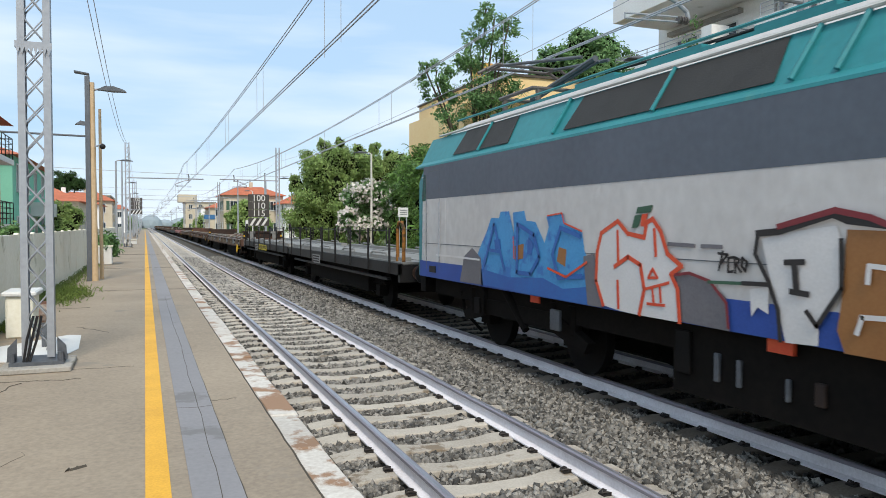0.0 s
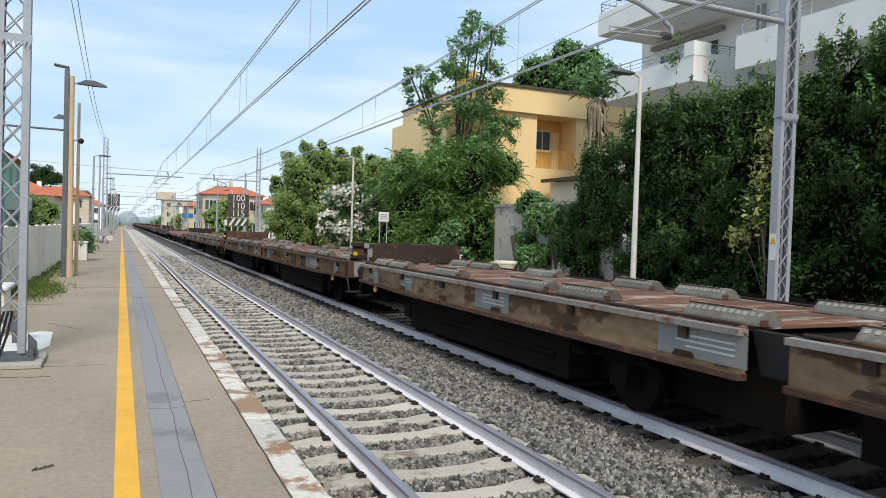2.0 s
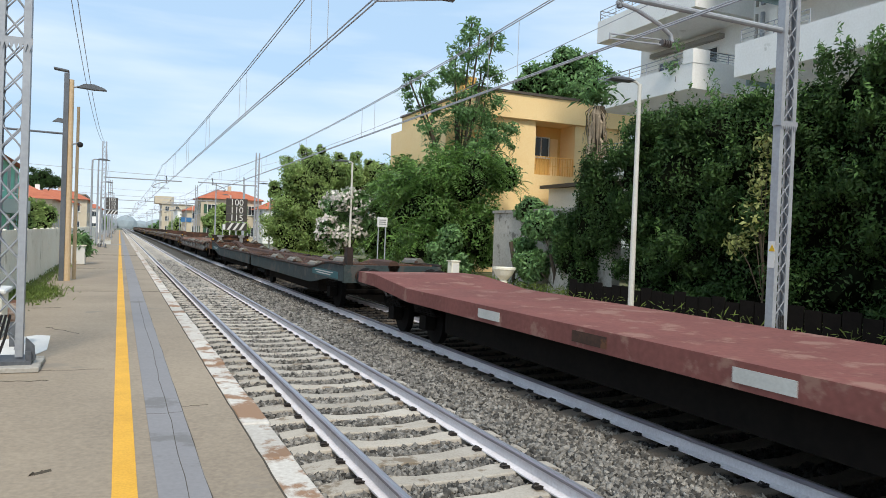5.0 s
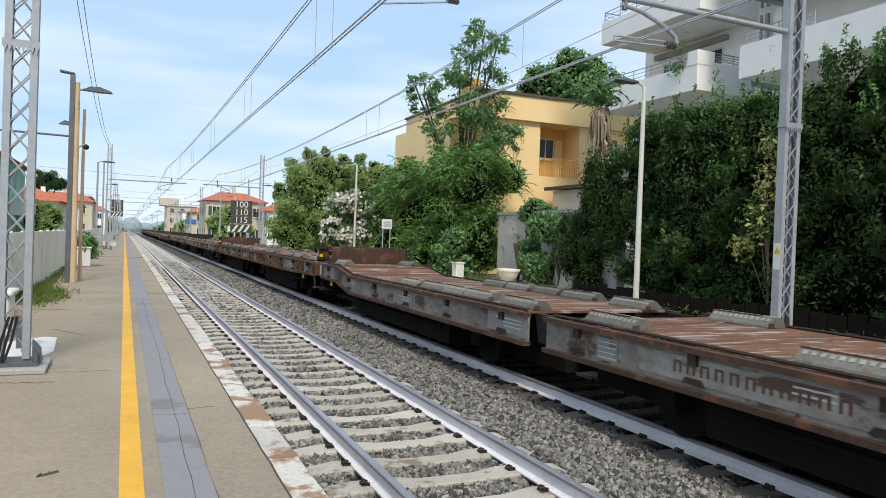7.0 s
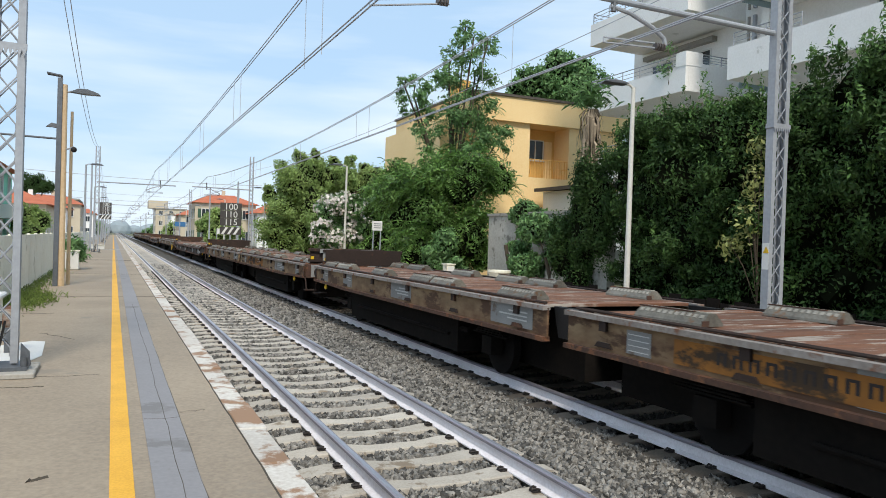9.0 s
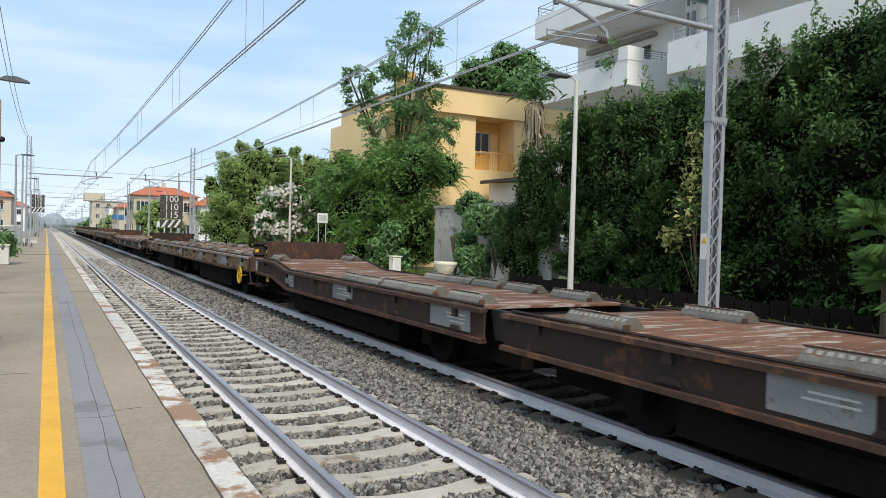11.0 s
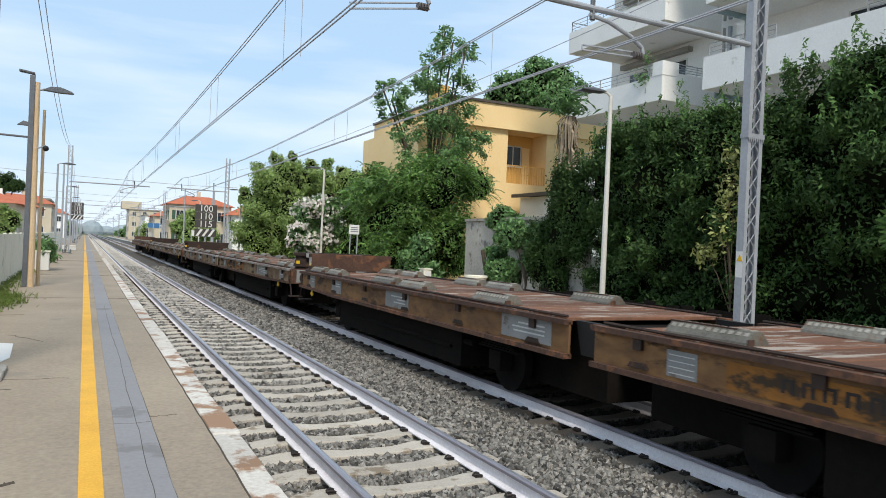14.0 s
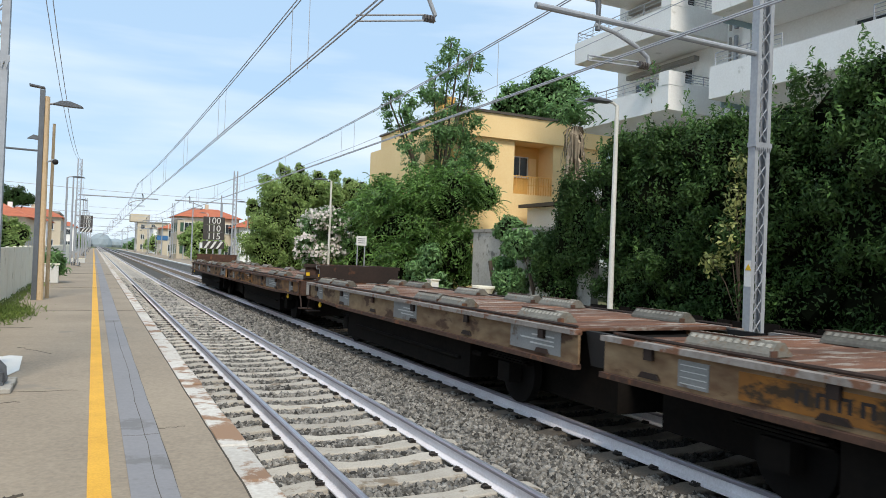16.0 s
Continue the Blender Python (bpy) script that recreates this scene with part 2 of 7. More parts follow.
PALEBAR = mat("pale_marking", lin("c9c8c2"), lin("b5b4ae"), 0.8)
ORANGEBAND = mat("faded_orange_band", lin("9a6527"), lin("744c22"), 0.8, fine=5, coarse=0.9, c=lin("40301f"), cut=0.56, stretch=(1, 0.8, 1.6))
LIME = mat("yellow_name_panel", lin("c9b83a"), lin("b3a332"), 0.75)
PALEDECK = mat("pale_steel_deck", lin("94938f"), lin("7a7975"), 0.65, 0.1, fine=20, coarse=1.2)
OXIDE = mat("red_oxide_deck", lin("85514a"), lin("6e423c"), 0.85, fine=14, coarse=0.9, c=lin("8f6a5e"), cut=0.58)
PETROL = mat("petrol_green_paint", lin("3b4848"), lin("2d3434"), 0.75, fine=14, coarse=1.2, c=lin("4d4a46"), cut=0.56)
TEALPANEL = mat("teal_panel_paint", lin("3d6c70"), lin("335a5e"), 0.75, fine=14, coarse=1.2, c=lin("4d5a58"), cut=0.6)
LOCOWHITE = mat("dirty_white_livery", lin("c9c5c1"), lin("b6b1ad"), 0.5, fine=10, coarse=0.8, c=lin("b3aca6"), cut=0.64, bump=0.02, stretch=(1, 0.6, 0.5))
LOCODARK = mat("slate_livery_band", lin("5a616b"), lin("50565f"), 0.5, fine=10, coarse=0.8, bump=0.02)
LOCOTEAL = mat("teal_livery", lin("2f8488"), lin("29767a"), 0.45, fine=10, coarse=0.8, c=lin("45807c"), cut=0.62, bump=0.02)
LOCOBLUE = mat("blue_livery_band", lin("2f4f9c"), lin("28458a"), 0.5, bump=0.02)
GRILLE = mat("dark_grille", lin("3b3936"), lin("2e2c2a"), 0.7, fine=80, coarse=3, bump=0.4)
SPRAYBLUE = mat("blue_spray", lin("4a93c4"), lin("3d80b4"), 0.55, c=lin("3a6fae"), cut=0.55, bump=0)
SPRAYDEEP = mat("deep_blue_spray", lin("2f66a8"), lin("35589a"), 0.55, bump=0)
SPRAYRED = mat("red_spray", lin("c9402a"), lin("d0562f"), 0.55, bump=0)
SPRAYWHITE = mat("white_spray", lin("d6d2cf"), lin("c8c4c1"), 0.55, bump=0)
SPRAYGREY = mat("grey_spray", lin("726f72"), lin("625f63"), 0.55, bump=0)
SPRAYBROWN = mat("brown_spray", lin("8a5c33"), lin("96683c"), 0.55, bump=0)
SPRAYBLACK = mat("black_spray", lin("23201f"), lin("302c2a"), 0.55, bump=0)
SPRAYMAROON = mat("maroon_spray", lin("7e2f34"), lin("6f2a2f"), 0.55, bump=0)
SIGNWHITE = mat("sign_white", lin("dad9d5"), lin("cfcdc8"), 0.6, bump=0)
SIGNBLACK = mat("sign_black", lin("413d3a"), lin("4a4643"), 0.6, bump=0)
SIGNBLUE = mat("sign_blue", lin("3c6f9e"), lin("386892"), 0.6, bump=0)
HAZETREE = mat("hazy_distant_trees", lin("98a2a6"), lin("8a959a"), 0.95, fine=2, coarse=0.1, bump=0.3)
# near-black wall colour with the shade behind the train painted in
FACE_SHADE = mat("platform_face_shade", lin("241f1b"), lin("191613"), 0.95, fine=20, coarse=1)
GREENSHUT = mat("green_shutter", lin("3f5f4a"), lin("385542"), 0.7, bump=0)


# ---- shape helpers ----
def part(name, bm, material, parent=None, label=""):
    me = bpy.data.meshes.new(name)
    bm.to_mesh(me)
    bm.free()
    return mesh_ob(name, me, material, parent, label)


def mesh_ob(name, me, material, parent=None, label=""):
    if material and not me.materials:
        me.materials.append(material)
    ob = new(name, me)
    ob.parent = parent
    return tagged(ob, label)


def thing(name, label, category, group="", kind="", m=None):
    ob = new(name)
    ob.empty_display_size = 0.3
    if m is not None:
        ob.matrix_basis = m
    return tagged(ob, label, category, group, kind)


def box(bm, x0, x1, y0, y1, z0, z1, bevel=0.0):
    r = bmesh.ops.create_cube(bm, size=1.0, matrix=Matrix.LocRotScale(((x0 + x1) / 2, (y0 + y1) / 2, (z0 + z1) / 2), None, (abs(x1 - x0), abs(y1 - y0), abs(z1 - z0))))
    if bevel:
        es = list({e for v in r["verts"] for e in v.link_edges})
        bmesh.ops.bevel(bm, geom=es, offset=bevel, segments=1, affect="EDGES")
    return bm


def B(*a, bevel=0.0):
    return box(bmesh.new(), *a, bevel=bevel)


def rod(bm, p, q, r, r2=None, n=10):
    p, q = Vector(p), Vector(q)
    d = q - p
    m = Matrix.Translation((p + q) / 2) @ d.to_track_quat("Z", "Y").to_matrix().to_4x4()
    bmesh.ops.create_cone(bm, cap_ends=True, segments=n, radius1=r, radius2=r if r2 is None else r2, depth=d.length, matrix=m)
    return bm


def tube(bm, pts, r, n=6):
    """A round bar along a line of points."""
    pts = [Vector(p) for p in pts]
    rings = []
    for i, p in enumerate(pts):
        d = (pts[min(i + 1, len(pts) - 1)] - pts[max(i - 1, 0)]).normalized()
        q = d.to_track_quat("Z", "Y")
        rings.append([bm.verts.new(p + q @ Vector((r * math.cos(a), r * math.sin(a), 0))) for a in (math.tau * k / n for k in range(n))])
    for a, b in zip(rings, rings[1:]):
        for k in range(n):
            bm.faces.new((a[k], a[(k + 1) % n], b[(k + 1) % n], b[k]))
    bm.faces.new(rings[0][::-1])
    bm.faces.new(rings[-1])
    return bm


def prism(bm, outline, axis, a, b):
    """An outline of two coordinates, drawn out along an axis from a to b."""
    def at(u, v, w):
        return {"x": (w, u, v), "y": (u, w, v), "z": (u, v, w)}[axis]
    lo = [bm.verts.new(at(u, v, a)) for u, v in outline]
    hi = [bm.verts.new(at(u, v, b)) for u, v in outline]
    k = len(outline)
    for i in range(k):
        bm.faces.new((lo[i], lo[(i + 1) % k], hi[(i + 1) % k], hi[i]))
    bm.faces.new(lo[::-1])
    bm.faces.new(hi)
    bmesh.ops.recalc_face_normals(bm, faces=bm.faces[:])
    return bm


def wheel_ring(bm, c, R, r, axis="x", n=20):
    c = Vector(c)
    pts = []
    for k in range(n):
        a = math.tau * k / n
        pts.append(c + (Vector((0, math.cos(a), math.sin(a))) if axis == "x" else Vector((math.cos(a), 0, math.sin(a)))) * R)
    for p, q in zip(pts, pts[1:] + pts[:1]):
        rod(bm, p, q, r, n=6)
    return bm


def arrays(name, verts, faces, material, parent=None, label=""):
    me = bpy.data.meshes.new(name)
    verts, faces = np.asarray(verts, np.float32), np.asarray(faces, np.int32)
    k = faces.shape[1]
    me.vertices.add(len(verts))
    me.vertices.foreach_set("co", verts.ravel())
    me.loops.add(faces.size)
    me.loops.foreach_set("vertex_index", faces.ravel())
    me.polygons.add(len(faces))
    me.polygons.foreach_set("loop_start", np.arange(0, faces.size, k, dtype=np.int32))
    me.polygons.foreach_set("loop_total", np.full(len(faces), k, np.int32))
    me.update(calc_edges=True)
    return mesh_ob(name, me, material, parent, label)


RNG = np.random.default_rng(7)


def unit(n):
    v = RNG.normal(size=(n, 3))
    return v / np.linalg.norm(v, axis=1, keepdims=True)


def leaf_mesh(name, pts, out, size, material, parent, aspect=0.45, droop=0.3, label=""):
    """Folded four-cornered leaves at pts, facing roughly out."""
    n = len(pts)
    nrm = out * 0.9 + unit(n) * 0.8
    nrm /= np.linalg.norm(nrm, axis=1, keepdims=True)
    t = np.cross(nrm, unit(n))
    t[:, 2] -= droop * RNG.random(n)
    t /= np.linalg.norm(t, axis=1, keepdims=True)
    w = np.cross(nrm, t)
    s = size * (0.6 + 0.8 * RNG.random((n, 1)))
    base, tip = pts - t * s * 0.5, pts + t * s * 0.5
    lift = nrm * s * 0.12
    v = np.stack([base, pts + w * s * aspect * 0.5 + lift, tip, pts - w * s * aspect * 0.5 + lift], 1).reshape(-1, 3)
    i = np.arange(n)[:, None] * 4
    f = np.concatenate([i + np.array([[0, 1, 2]]), i + np.array([[0, 2, 3]])])
    return arrays(name, v, f, material, parent, label)


def frond_mesh(name, pts, out, length, pairs, material, parent):
    """Feather-like leaves: a drooping rib at each point with leaflets on both sides."""
    n = len(pts)
    a = out + 0.5 * unit(n)
    a[:, 2] = a[:, 2] * 0.5 + 0.1
    a /= np.linalg.norm(a, axis=1, keepdims=True)
    side = np.cross(a, np.array([[0, 0, 1.0]]))
    side /= np.linalg.norm(side, axis=1, keepdims=True) + 1e-9
    L = length * (0.6 + 0.7 * RNG.random((n, 1)))
    V = []
    for j in range(pairs):
        t = (j + 0.6) / pairs
        c = pts + a * L * t - np.array([[0, 0, 1.0]]) * L * 0.55 * t * t
        w = L * 0.34 * (1 - 0.55 * abs(t - 0.4))
        for s in (-1, 1):
            d = side * s + a * 0.45 - np.array([[0, 0, 0.35]])
            e = c + d * w
            m = (c + e) / 2
            h = a * L * 0.055
            V.append(np.stack([c, m - h, e, m + h], 1))
    V = np.stack(V, 1).reshape(-1, 3)
    i = np.arange(len(V) // 4)[:, None] * 4
    f = np.concatenate([i + np.array([[0, 1, 2]]), i + np.array([[0, 2, 3]])])
    return arrays(name, V, f, material, parent)


def blob_points(blobs, n, shell=0.6, gaps=0.35, scale=0.8):
    """Points near the surfaces of several ellipsoids, thinned out in patches."""
    vol = np.array([b[3] * b[4] + b[3] * b[5] + b[4] * b[5] for b in blobs])
    pick = RNG.choice(len(blobs), n * 2, p=vol / vol.sum())
    bl = np.array(blobs)[pick]
    d = unit(n * 2)
    r = 1 - shell * RNG.random((n * 2, 1)) ** 1.3 + 0.17 * RNG.normal(size=(n * 2, 1))
    p = bl[:, :3] + d * bl[:, 3:6] * r
    keep = np.sin(p[:, 0] * 3.1 / scale + 1.3 * np.sin(p[:, 1] * 1.7 / scale)) * np.sin(p[:, 1] * 2.7 / scale + p[:, 2] * 1.9 / scale) * np.sin(p[:, 2] * 3.3 / scale + p[:, 0]) > -gaps * RNG.random(n * 2)
    p, d = p[keep][:n], d[keep][:n]
    return p, d


def lumps(bm, blobs, k=0.8, seed=0):
    for j, (x, y, z, a, b, c) in enumerate(blobs):
        m = Matrix.LocRotScale((x, y, z), None, (a * k, b * k, c * k))
        r = bmesh.ops.create_icosphere(bm, subdivisions=2, radius=1.0, matrix=m)
        for v in r["verts"]:
            v.co += Vector(noise.noise_vector(v.co * 1.3 + Vector((j, seed, 0)))) * 0.38 * min(a, b, c)
    return bm


def inside(p, blobs, k):
    hit = np.zeros(len(p), bool)
    for x, y, z, a, b, c in blobs:
        hit |= np.square((p - (x, y, z)) / (a * k, b * k, c * k)).sum(1) < 1
    return hit


def refine(blobs, m=5, k=0.5, seed=0):
    """Breaks each lobe into smaller ones scattered over it."""
    r = random.Random(seed)
    res = []
    for x, y, z, a, b, c in blobs:
        for _ in range(m):
            d = Vector((r.gauss(0, 1), r.gauss(0, 1), r.gauss(0.15, 1))).normalized() * r.uniform(0.5, 0.95)
            q = k * r.uniform(0.65, 1.2)
            res.append((x + d.x * a, y + d.y * b, z + d.z * c, a * q, b * q, c * q * 0.85))
    return res


def tree(name, label, base, blobs, n, size, material, trunk_r=0.15, gaps=0.35, core=0.55, fine=7, aspect=0.45, category="tree", extra=(), droop=0.3, limbs=True, shell=0.6, fronds=0, frond_len=0.9):
    ob = thing(name, label, category)
    bx, by, bz = base
    top = max(b[2] for b in blobs)
    bm = bmesh.new()
    tube(bm, [(bx, by, bz - 0.15), (bx + 0.05, by, bz + (top - bz) * 0.3), (bx - 0.08, by + 0.1, bz + (top - bz) * 0.6)], trunk_r, 8)
    if limbs:
        for x, y, z, a, b, c in blobs:
            s0 = Vector((bx, by, bz + (z - bz) * 0.35))
            e0 = Vector((x, y, z))
            tube(bm, [s0, s0.lerp(e0, 0.5) + Vector((0, 0, 0.15)), e0, e0 + Vector((0.05, 0, c * 0.6))], trunk_r * 0.35, 5)
    part("trunk", bm, BARK, ob)
    small = refine(blobs, fine, 0.45, seed=n) if fine else blobs
    p, d = blob_points(small, n, shell=shell, gaps=gaps)
    if core:
        p2, d2 = blob_points([b[:3] + tuple(v * (core + 0.08) for v in b[3:]) for b in blobs], n // 2, shell=0.05, gaps=1.0)
        p, d = np.concatenate([p, p2]), np.concatenate([d, d2])
    if core:
        # solid dark lumps added behind the leaves as the crown's inner shade
        part("shade_core", lumps(bmesh.new(), blobs, core), CORE, ob)
        keep = ~inside(p, blobs, core * 0.92)
        p, d = p[keep], d[keep]
    leaf_mesh("crown", p, d, size, material, ob, aspect, droop)
    if fronds:
        q, e = blob_points(small, fronds, shell=0.4, gaps=gaps)
        tagged(frond_mesh("feathery_foliage", q, e, frond_len, 8, material, ob), kind="stuff")
    for mname, mm, count, sz in extra:
        q, e = blob_points(small, count, shell=0.1, gaps=0.1)
        q = q + e * 0.05
        leaf_mesh(mname, q, e, sz, mm, ob, 0.8)
    return ob


# ---- ground, platforms, tracks ----
PZ = 0.45          # platform height above the rail heads
T2 = 3.62          # centre of the second track
FAR = 900.0

tagged(part("ground", B(-1500, 1500, -700, 2500, -2.0, -0.42), GROUND), "dry grassy ground beside the railway", "ground", kind="structure")


def bed(name, x0, x1, material):
    bm = prism(bmesh.new(), [(x0, -0.5), (x0 + 0.02, -0.25), (x1 - 0.02, -0.25), (x1, -0.5)], "y", -480, FAR)
    return tagged(part(name, bm, material), "grey crushed stone ballast bed of the railway", "ballast", kind="structure")


bed("ballast_bed", -1.75, 5.35, BED)
# black sheet over the oily bed, painting in the train's shade
tagged(part("shaded_oily_bed", B(2.7, 5.26, -480, FAR, -0.251, -0.243), UNDER), "oily ballast under the train, blackened for the shade there", "ballast", kind="structure")
tagged(part("ballast_crust", B(-0.66, 0.66, 26, FAR, -0.236, -0.20), DUST_BED), "pale dusty fine ballast filling the far track", "ballast", kind="structure")

plat = tagged(part("platform", B(-5.6, -1.93, -60, 330, -0.45, PZ), PLATFORM), "worn tan concrete station platform with cracks and stains", "platform", kind="structure")
part("face_wall", B(-1.93, -1.72, -60, 330, -0.45, PZ - 0.175), CONCRETE, plat)
tagged(part("road_behind", B(-60, -5.6, -60, 330, -0.42, 0.1), GREYWALL), "grey paved yard behind the platform fence", "ground", kind="structure")
tagged(part("platform_line", B(-2.912, -2.766, -60, 320, PZ, PZ + 0.005), YELLOW), "yellow painted safety line on the platform", "line", kind="structure")
strip = tagged(part("platform_strip", B(-2.652, -2.354, -60, 200, PZ, PZ + 0.006), STRIP), "grey repaired strip along the platform with a crack", "strip", kind="structure")
bm = bmesh.new()
rs = random.Random(4)
x = -2.48
pts = []
for k in range(0, 70):
    x += rs.uniform(-0.008, 0.008) + (-2.48 - x) * 0.1
    pts.append((x, 0.5 + k * 0.25, PZ + 0.004))
tube(bm, [p for p in pts], 0.0045, 4)
tube(bm, [(-2.645, 6.80, PZ + 0.003), (-2.5, 6.76, PZ + 0.003), (-2.36, 6.79, PZ + 0.003)], 0.005, 4)
tube(bm, [(-2.354 + rs.uniform(-0.004, 0.004), 1 + k * 0.4, PZ + 0.003) for k in range(60)], 0.004, 4)
part("crack", bm, CRACK, strip)

# cracks and slab joints in the platform
rs = random.Random(11)
for (xa, ya, xb, yb, wid) in ((-4.3, 8.6, -3.55, 8.5, 0.007), (-4.4, 9.15, -3.05, 9.05, 0.004), (-4.6, 7.1, -4.1, 8.5, 0.010),
                              (-3.9, 12.9, -3.4, 12.1, 0.006), (-4.9, 15.8, -3.9, 15.9, 0.006), (-4.7, 19.9, -1.95, 19.8, 0.008), (-3.9, 5.2, -3.7, 5.9, 0.003), (-2.35, 7.0, -2.1, 7.0, 0.003),
                              (-4.8, 30, -1.95, 30.1, 0.012), (-4.8, 44, -1.95, 44.1, 0.02), (-3.4, 5.33, -3.3, 5.36, 0.022)):
    bm = bmesh.new()
    n = 9
    tube(bm, [(xa + (xb - xa) * i / n + rs.uniform(-0.03, 0.03), ya + (yb - ya) * i / n + rs.uniform(-0.03, 0.03), PZ + 0.001) for i in range(n + 1)], wid * 0.6, 4)
    part("crack", bm, CRACK, plat)
tagged(part("white_patch", prism(bmesh.new(), [(-4.55, 9.9), (-3.95, 9.7), (-3.72, 10.6), (-3.78, 11.9), (-3.95, 12.0), (-4.4, 11.5), (-4.9, 10.9)], "z", PZ, PZ + 0.006), SIGNWHITE, plat))
tagged(part("far_crossing", B(-3.9, -1.95, 68, 69.2, PZ, PZ + 0.02), CONCRETE, plat))

plat2 = tagged(part("platform_opposite", B(5.55, 9.4, -60, 330, -0.45, PZ), PLATFORM), "tan concrete platform across the tracks", "platform", kind="structure")
part("kerb", B(5.26, 5.55, -60, 330, PZ - 0.10, PZ + 0.01), SIGNWHITE, plat2)
# near stretch painted black as shade; the far stretch stays plain concrete
part("face_wall", B(5.30, 5.55, -60, 70, -0.45, PZ - 0.10), FACE_SHADE, plat2)
part("face_wall", B(5.30, 5.55, 70, 330, -0.45, PZ - 0.10), CONCRETE, plat2)

gap = [(-1.930 + rs.uniform(-0.004, 0.004), -2 + k * 0.3, PZ + 0.001) for k in range(150)]
part("edge_gap", tube(bmesh.new(), gap, 0.0075, 4), CRACK, plat)

# coping stones along the near platform edge
cope = bmesh.new()
box(cope, 0, 0.245, 0, 0.992, -0.16, 0, bevel=0.012)
me = bpy.data.meshes.new("coping_stone")
cope.to_mesh(me)
cope.free()
me.materials.append(COPING)
rs = random.Random(3)
for k in range(-10, 90):
    ob = mesh_ob("coping_stone", me, None, plat)
    ob.matrix_basis = pose(-1.925 + rs.uniform(-0.008, 0.008), k * 1.0 + 0.3, PZ - 0.012 + rs.uniform(-0.01, 0.004), rs.uniform(-0.4, 0.4), rs.uniform(0, 1.5), rs.uniform(-0.4, 0.4))
part("coping_far", B(-1.925, -1.68, 90.3, 330, PZ - 0.17, PZ - 0.012), COPING, plat)


def railway(name, cx, label, sleeper_mat, y_near, y_far, gauge=0.75):
    tr = thing(name, label, "track", kind="structure")
    foot, web, head = 0.075, 0.011, 0.038
    prof = [(-foot, -0.172), (foot, -0.172), (foot, -0.158), (web, -0.138), (web, -0.047), (-web, -0.047), (-web, -0.138), (-foot, -0.158)]
    cap = [(-head, -0.036), (-web, -0.050), (web, -0.050), (head, -0.036), (head, -0.010), (head - 0.012, -0.001), (-head + 0.012, -0.001), (-head, -0.010)]
    for sx in (-gauge, gauge):
        r = part("rail", prism(bmesh.new(), [(cx + sx + u, v) for u, v in prof], "y", -480, FAR), RAIL_SIDE, tr)
        h = part("rail_head", prism(bmesh.new(), [(cx + sx + u, v) for u, v in cap], "y", -480, FAR), RAIL_HEAD, r, "dull grey rail head")
        part("running_band", prism(bmesh.new(), [(cx + sx - 0.022, -0.0008), (cx + sx + 0.018, -0.0008), (cx + sx + 0.016, 0.0014), (cx + sx - 0.020, 0.0014)], "y", -480, FAR), RAIL_TOP, r, "polished running surface")
    # one sleeper: raised seats under the rails, a lower waist between
    bm = bmesh.new()
    sec = [(-1.22, 0.135, -0.20), (-0.95, 0.15, -0.172), (-0.55, 0.15, -0.172), (-0.28, 0.115, -0.196), (0.28, 0.115, -0.196), (0.55, 0.15, -0.172), (0.95, 0.15, -0.172), (1.22, 0.135, -0.20)]
    rows = []
    for x, w, z in sec:
        rows.append([bm.verts.new((x, -w - 0.025, -0.36)), bm.verts.new((x, -w, z - 0.012)), bm.verts.new((x, -w + 0.012, z)), bm.verts.new((x, w - 0.012, z)), bm.verts.new((x, w, z - 0.012)), bm.verts.new((x, w + 0.025, -0.36))])
    for a, b in zip(rows, rows[1:]):
        for i in range(5):
            bm.faces.new((a[i], b[i], b[i + 1], a[i + 1]))
    bm.faces.new(rows[0])
    bm.faces.new(rows[-1][::-1])
    bmesh.ops.recalc_face_normals(bm, faces=bm.faces[:])
    me = bpy.data.meshes.new("sleeper")
    bm.to_mesh(me)
    bm.free()
    me.materials.append(sleeper_mat)
    cb = bmesh.new()
    for s in (-1, 1):
        box(cb, s * 0.075, s * 0.15, -0.07, 0.07, -0.172, -0.158)
        tube(cb, [(s * 0.075, -0.06, -0.152), (s * 0.11, -0.062, -0.138), (s * 0.15, -0.03, -0.146), (s * 0.15, 0.03, -0.146), (s * 0.11, 0.062, -0.138), (s * 0.075, 0.06, -0.152)], 0.011, 5)
        rod(cb, (s * 0.115, 0, -0.16), (s * 0.115, 0, -0.132), 0.018, n=6)
    bmesh.ops.scale(cb, vec=(1.0, 0.6, 1.0), verts=cb.verts[:])
    clip = bpy.data.meshes.new("rail_clip")
    cb.to_mesh(clip)
    cb.free()
    clip.materials.append(CLIP)
    rs = random.Random(int(cx * 10) + 5)
    n0, n1 = int(y_near / 0.618), int(y_far / 0.618)
    for k in range(n0, n1):
        ob = mesh_ob("sleeper", me, None, tr)
        ob.matrix_basis = pose(cx + rs.uniform(-0.02, 0.02), k * 0.618 + 0.10 + rs.uniform(-0.012, 0.012), rs.uniform(-0.006, 0.003), 0, 0, rs.uniform(-0.5, 0.5))
        if k < n0 + 70:
            for sx in (-gauge, gauge):
                c = mesh_ob("rail_clip", clip, None, tr)
                c.matrix_basis = pose(cx + sx, k * 0.618 + 0.10, 0)
    # the sleepers farther off, joined
    vs, fs = np.array([v.co[:] for v in me.vertices]), [tuple(p.vertices) for p in me.polygons if len(p.vertices) == 4]
    ks = np.concatenate([np.arange(int(-60 / 0.618), n0), np.arange(n1, int(240 / 0.618))])
    off = np.stack([np.full(len(ks), cx), ks * 0.618 + 0.10, np.zeros(len(ks))], 1)
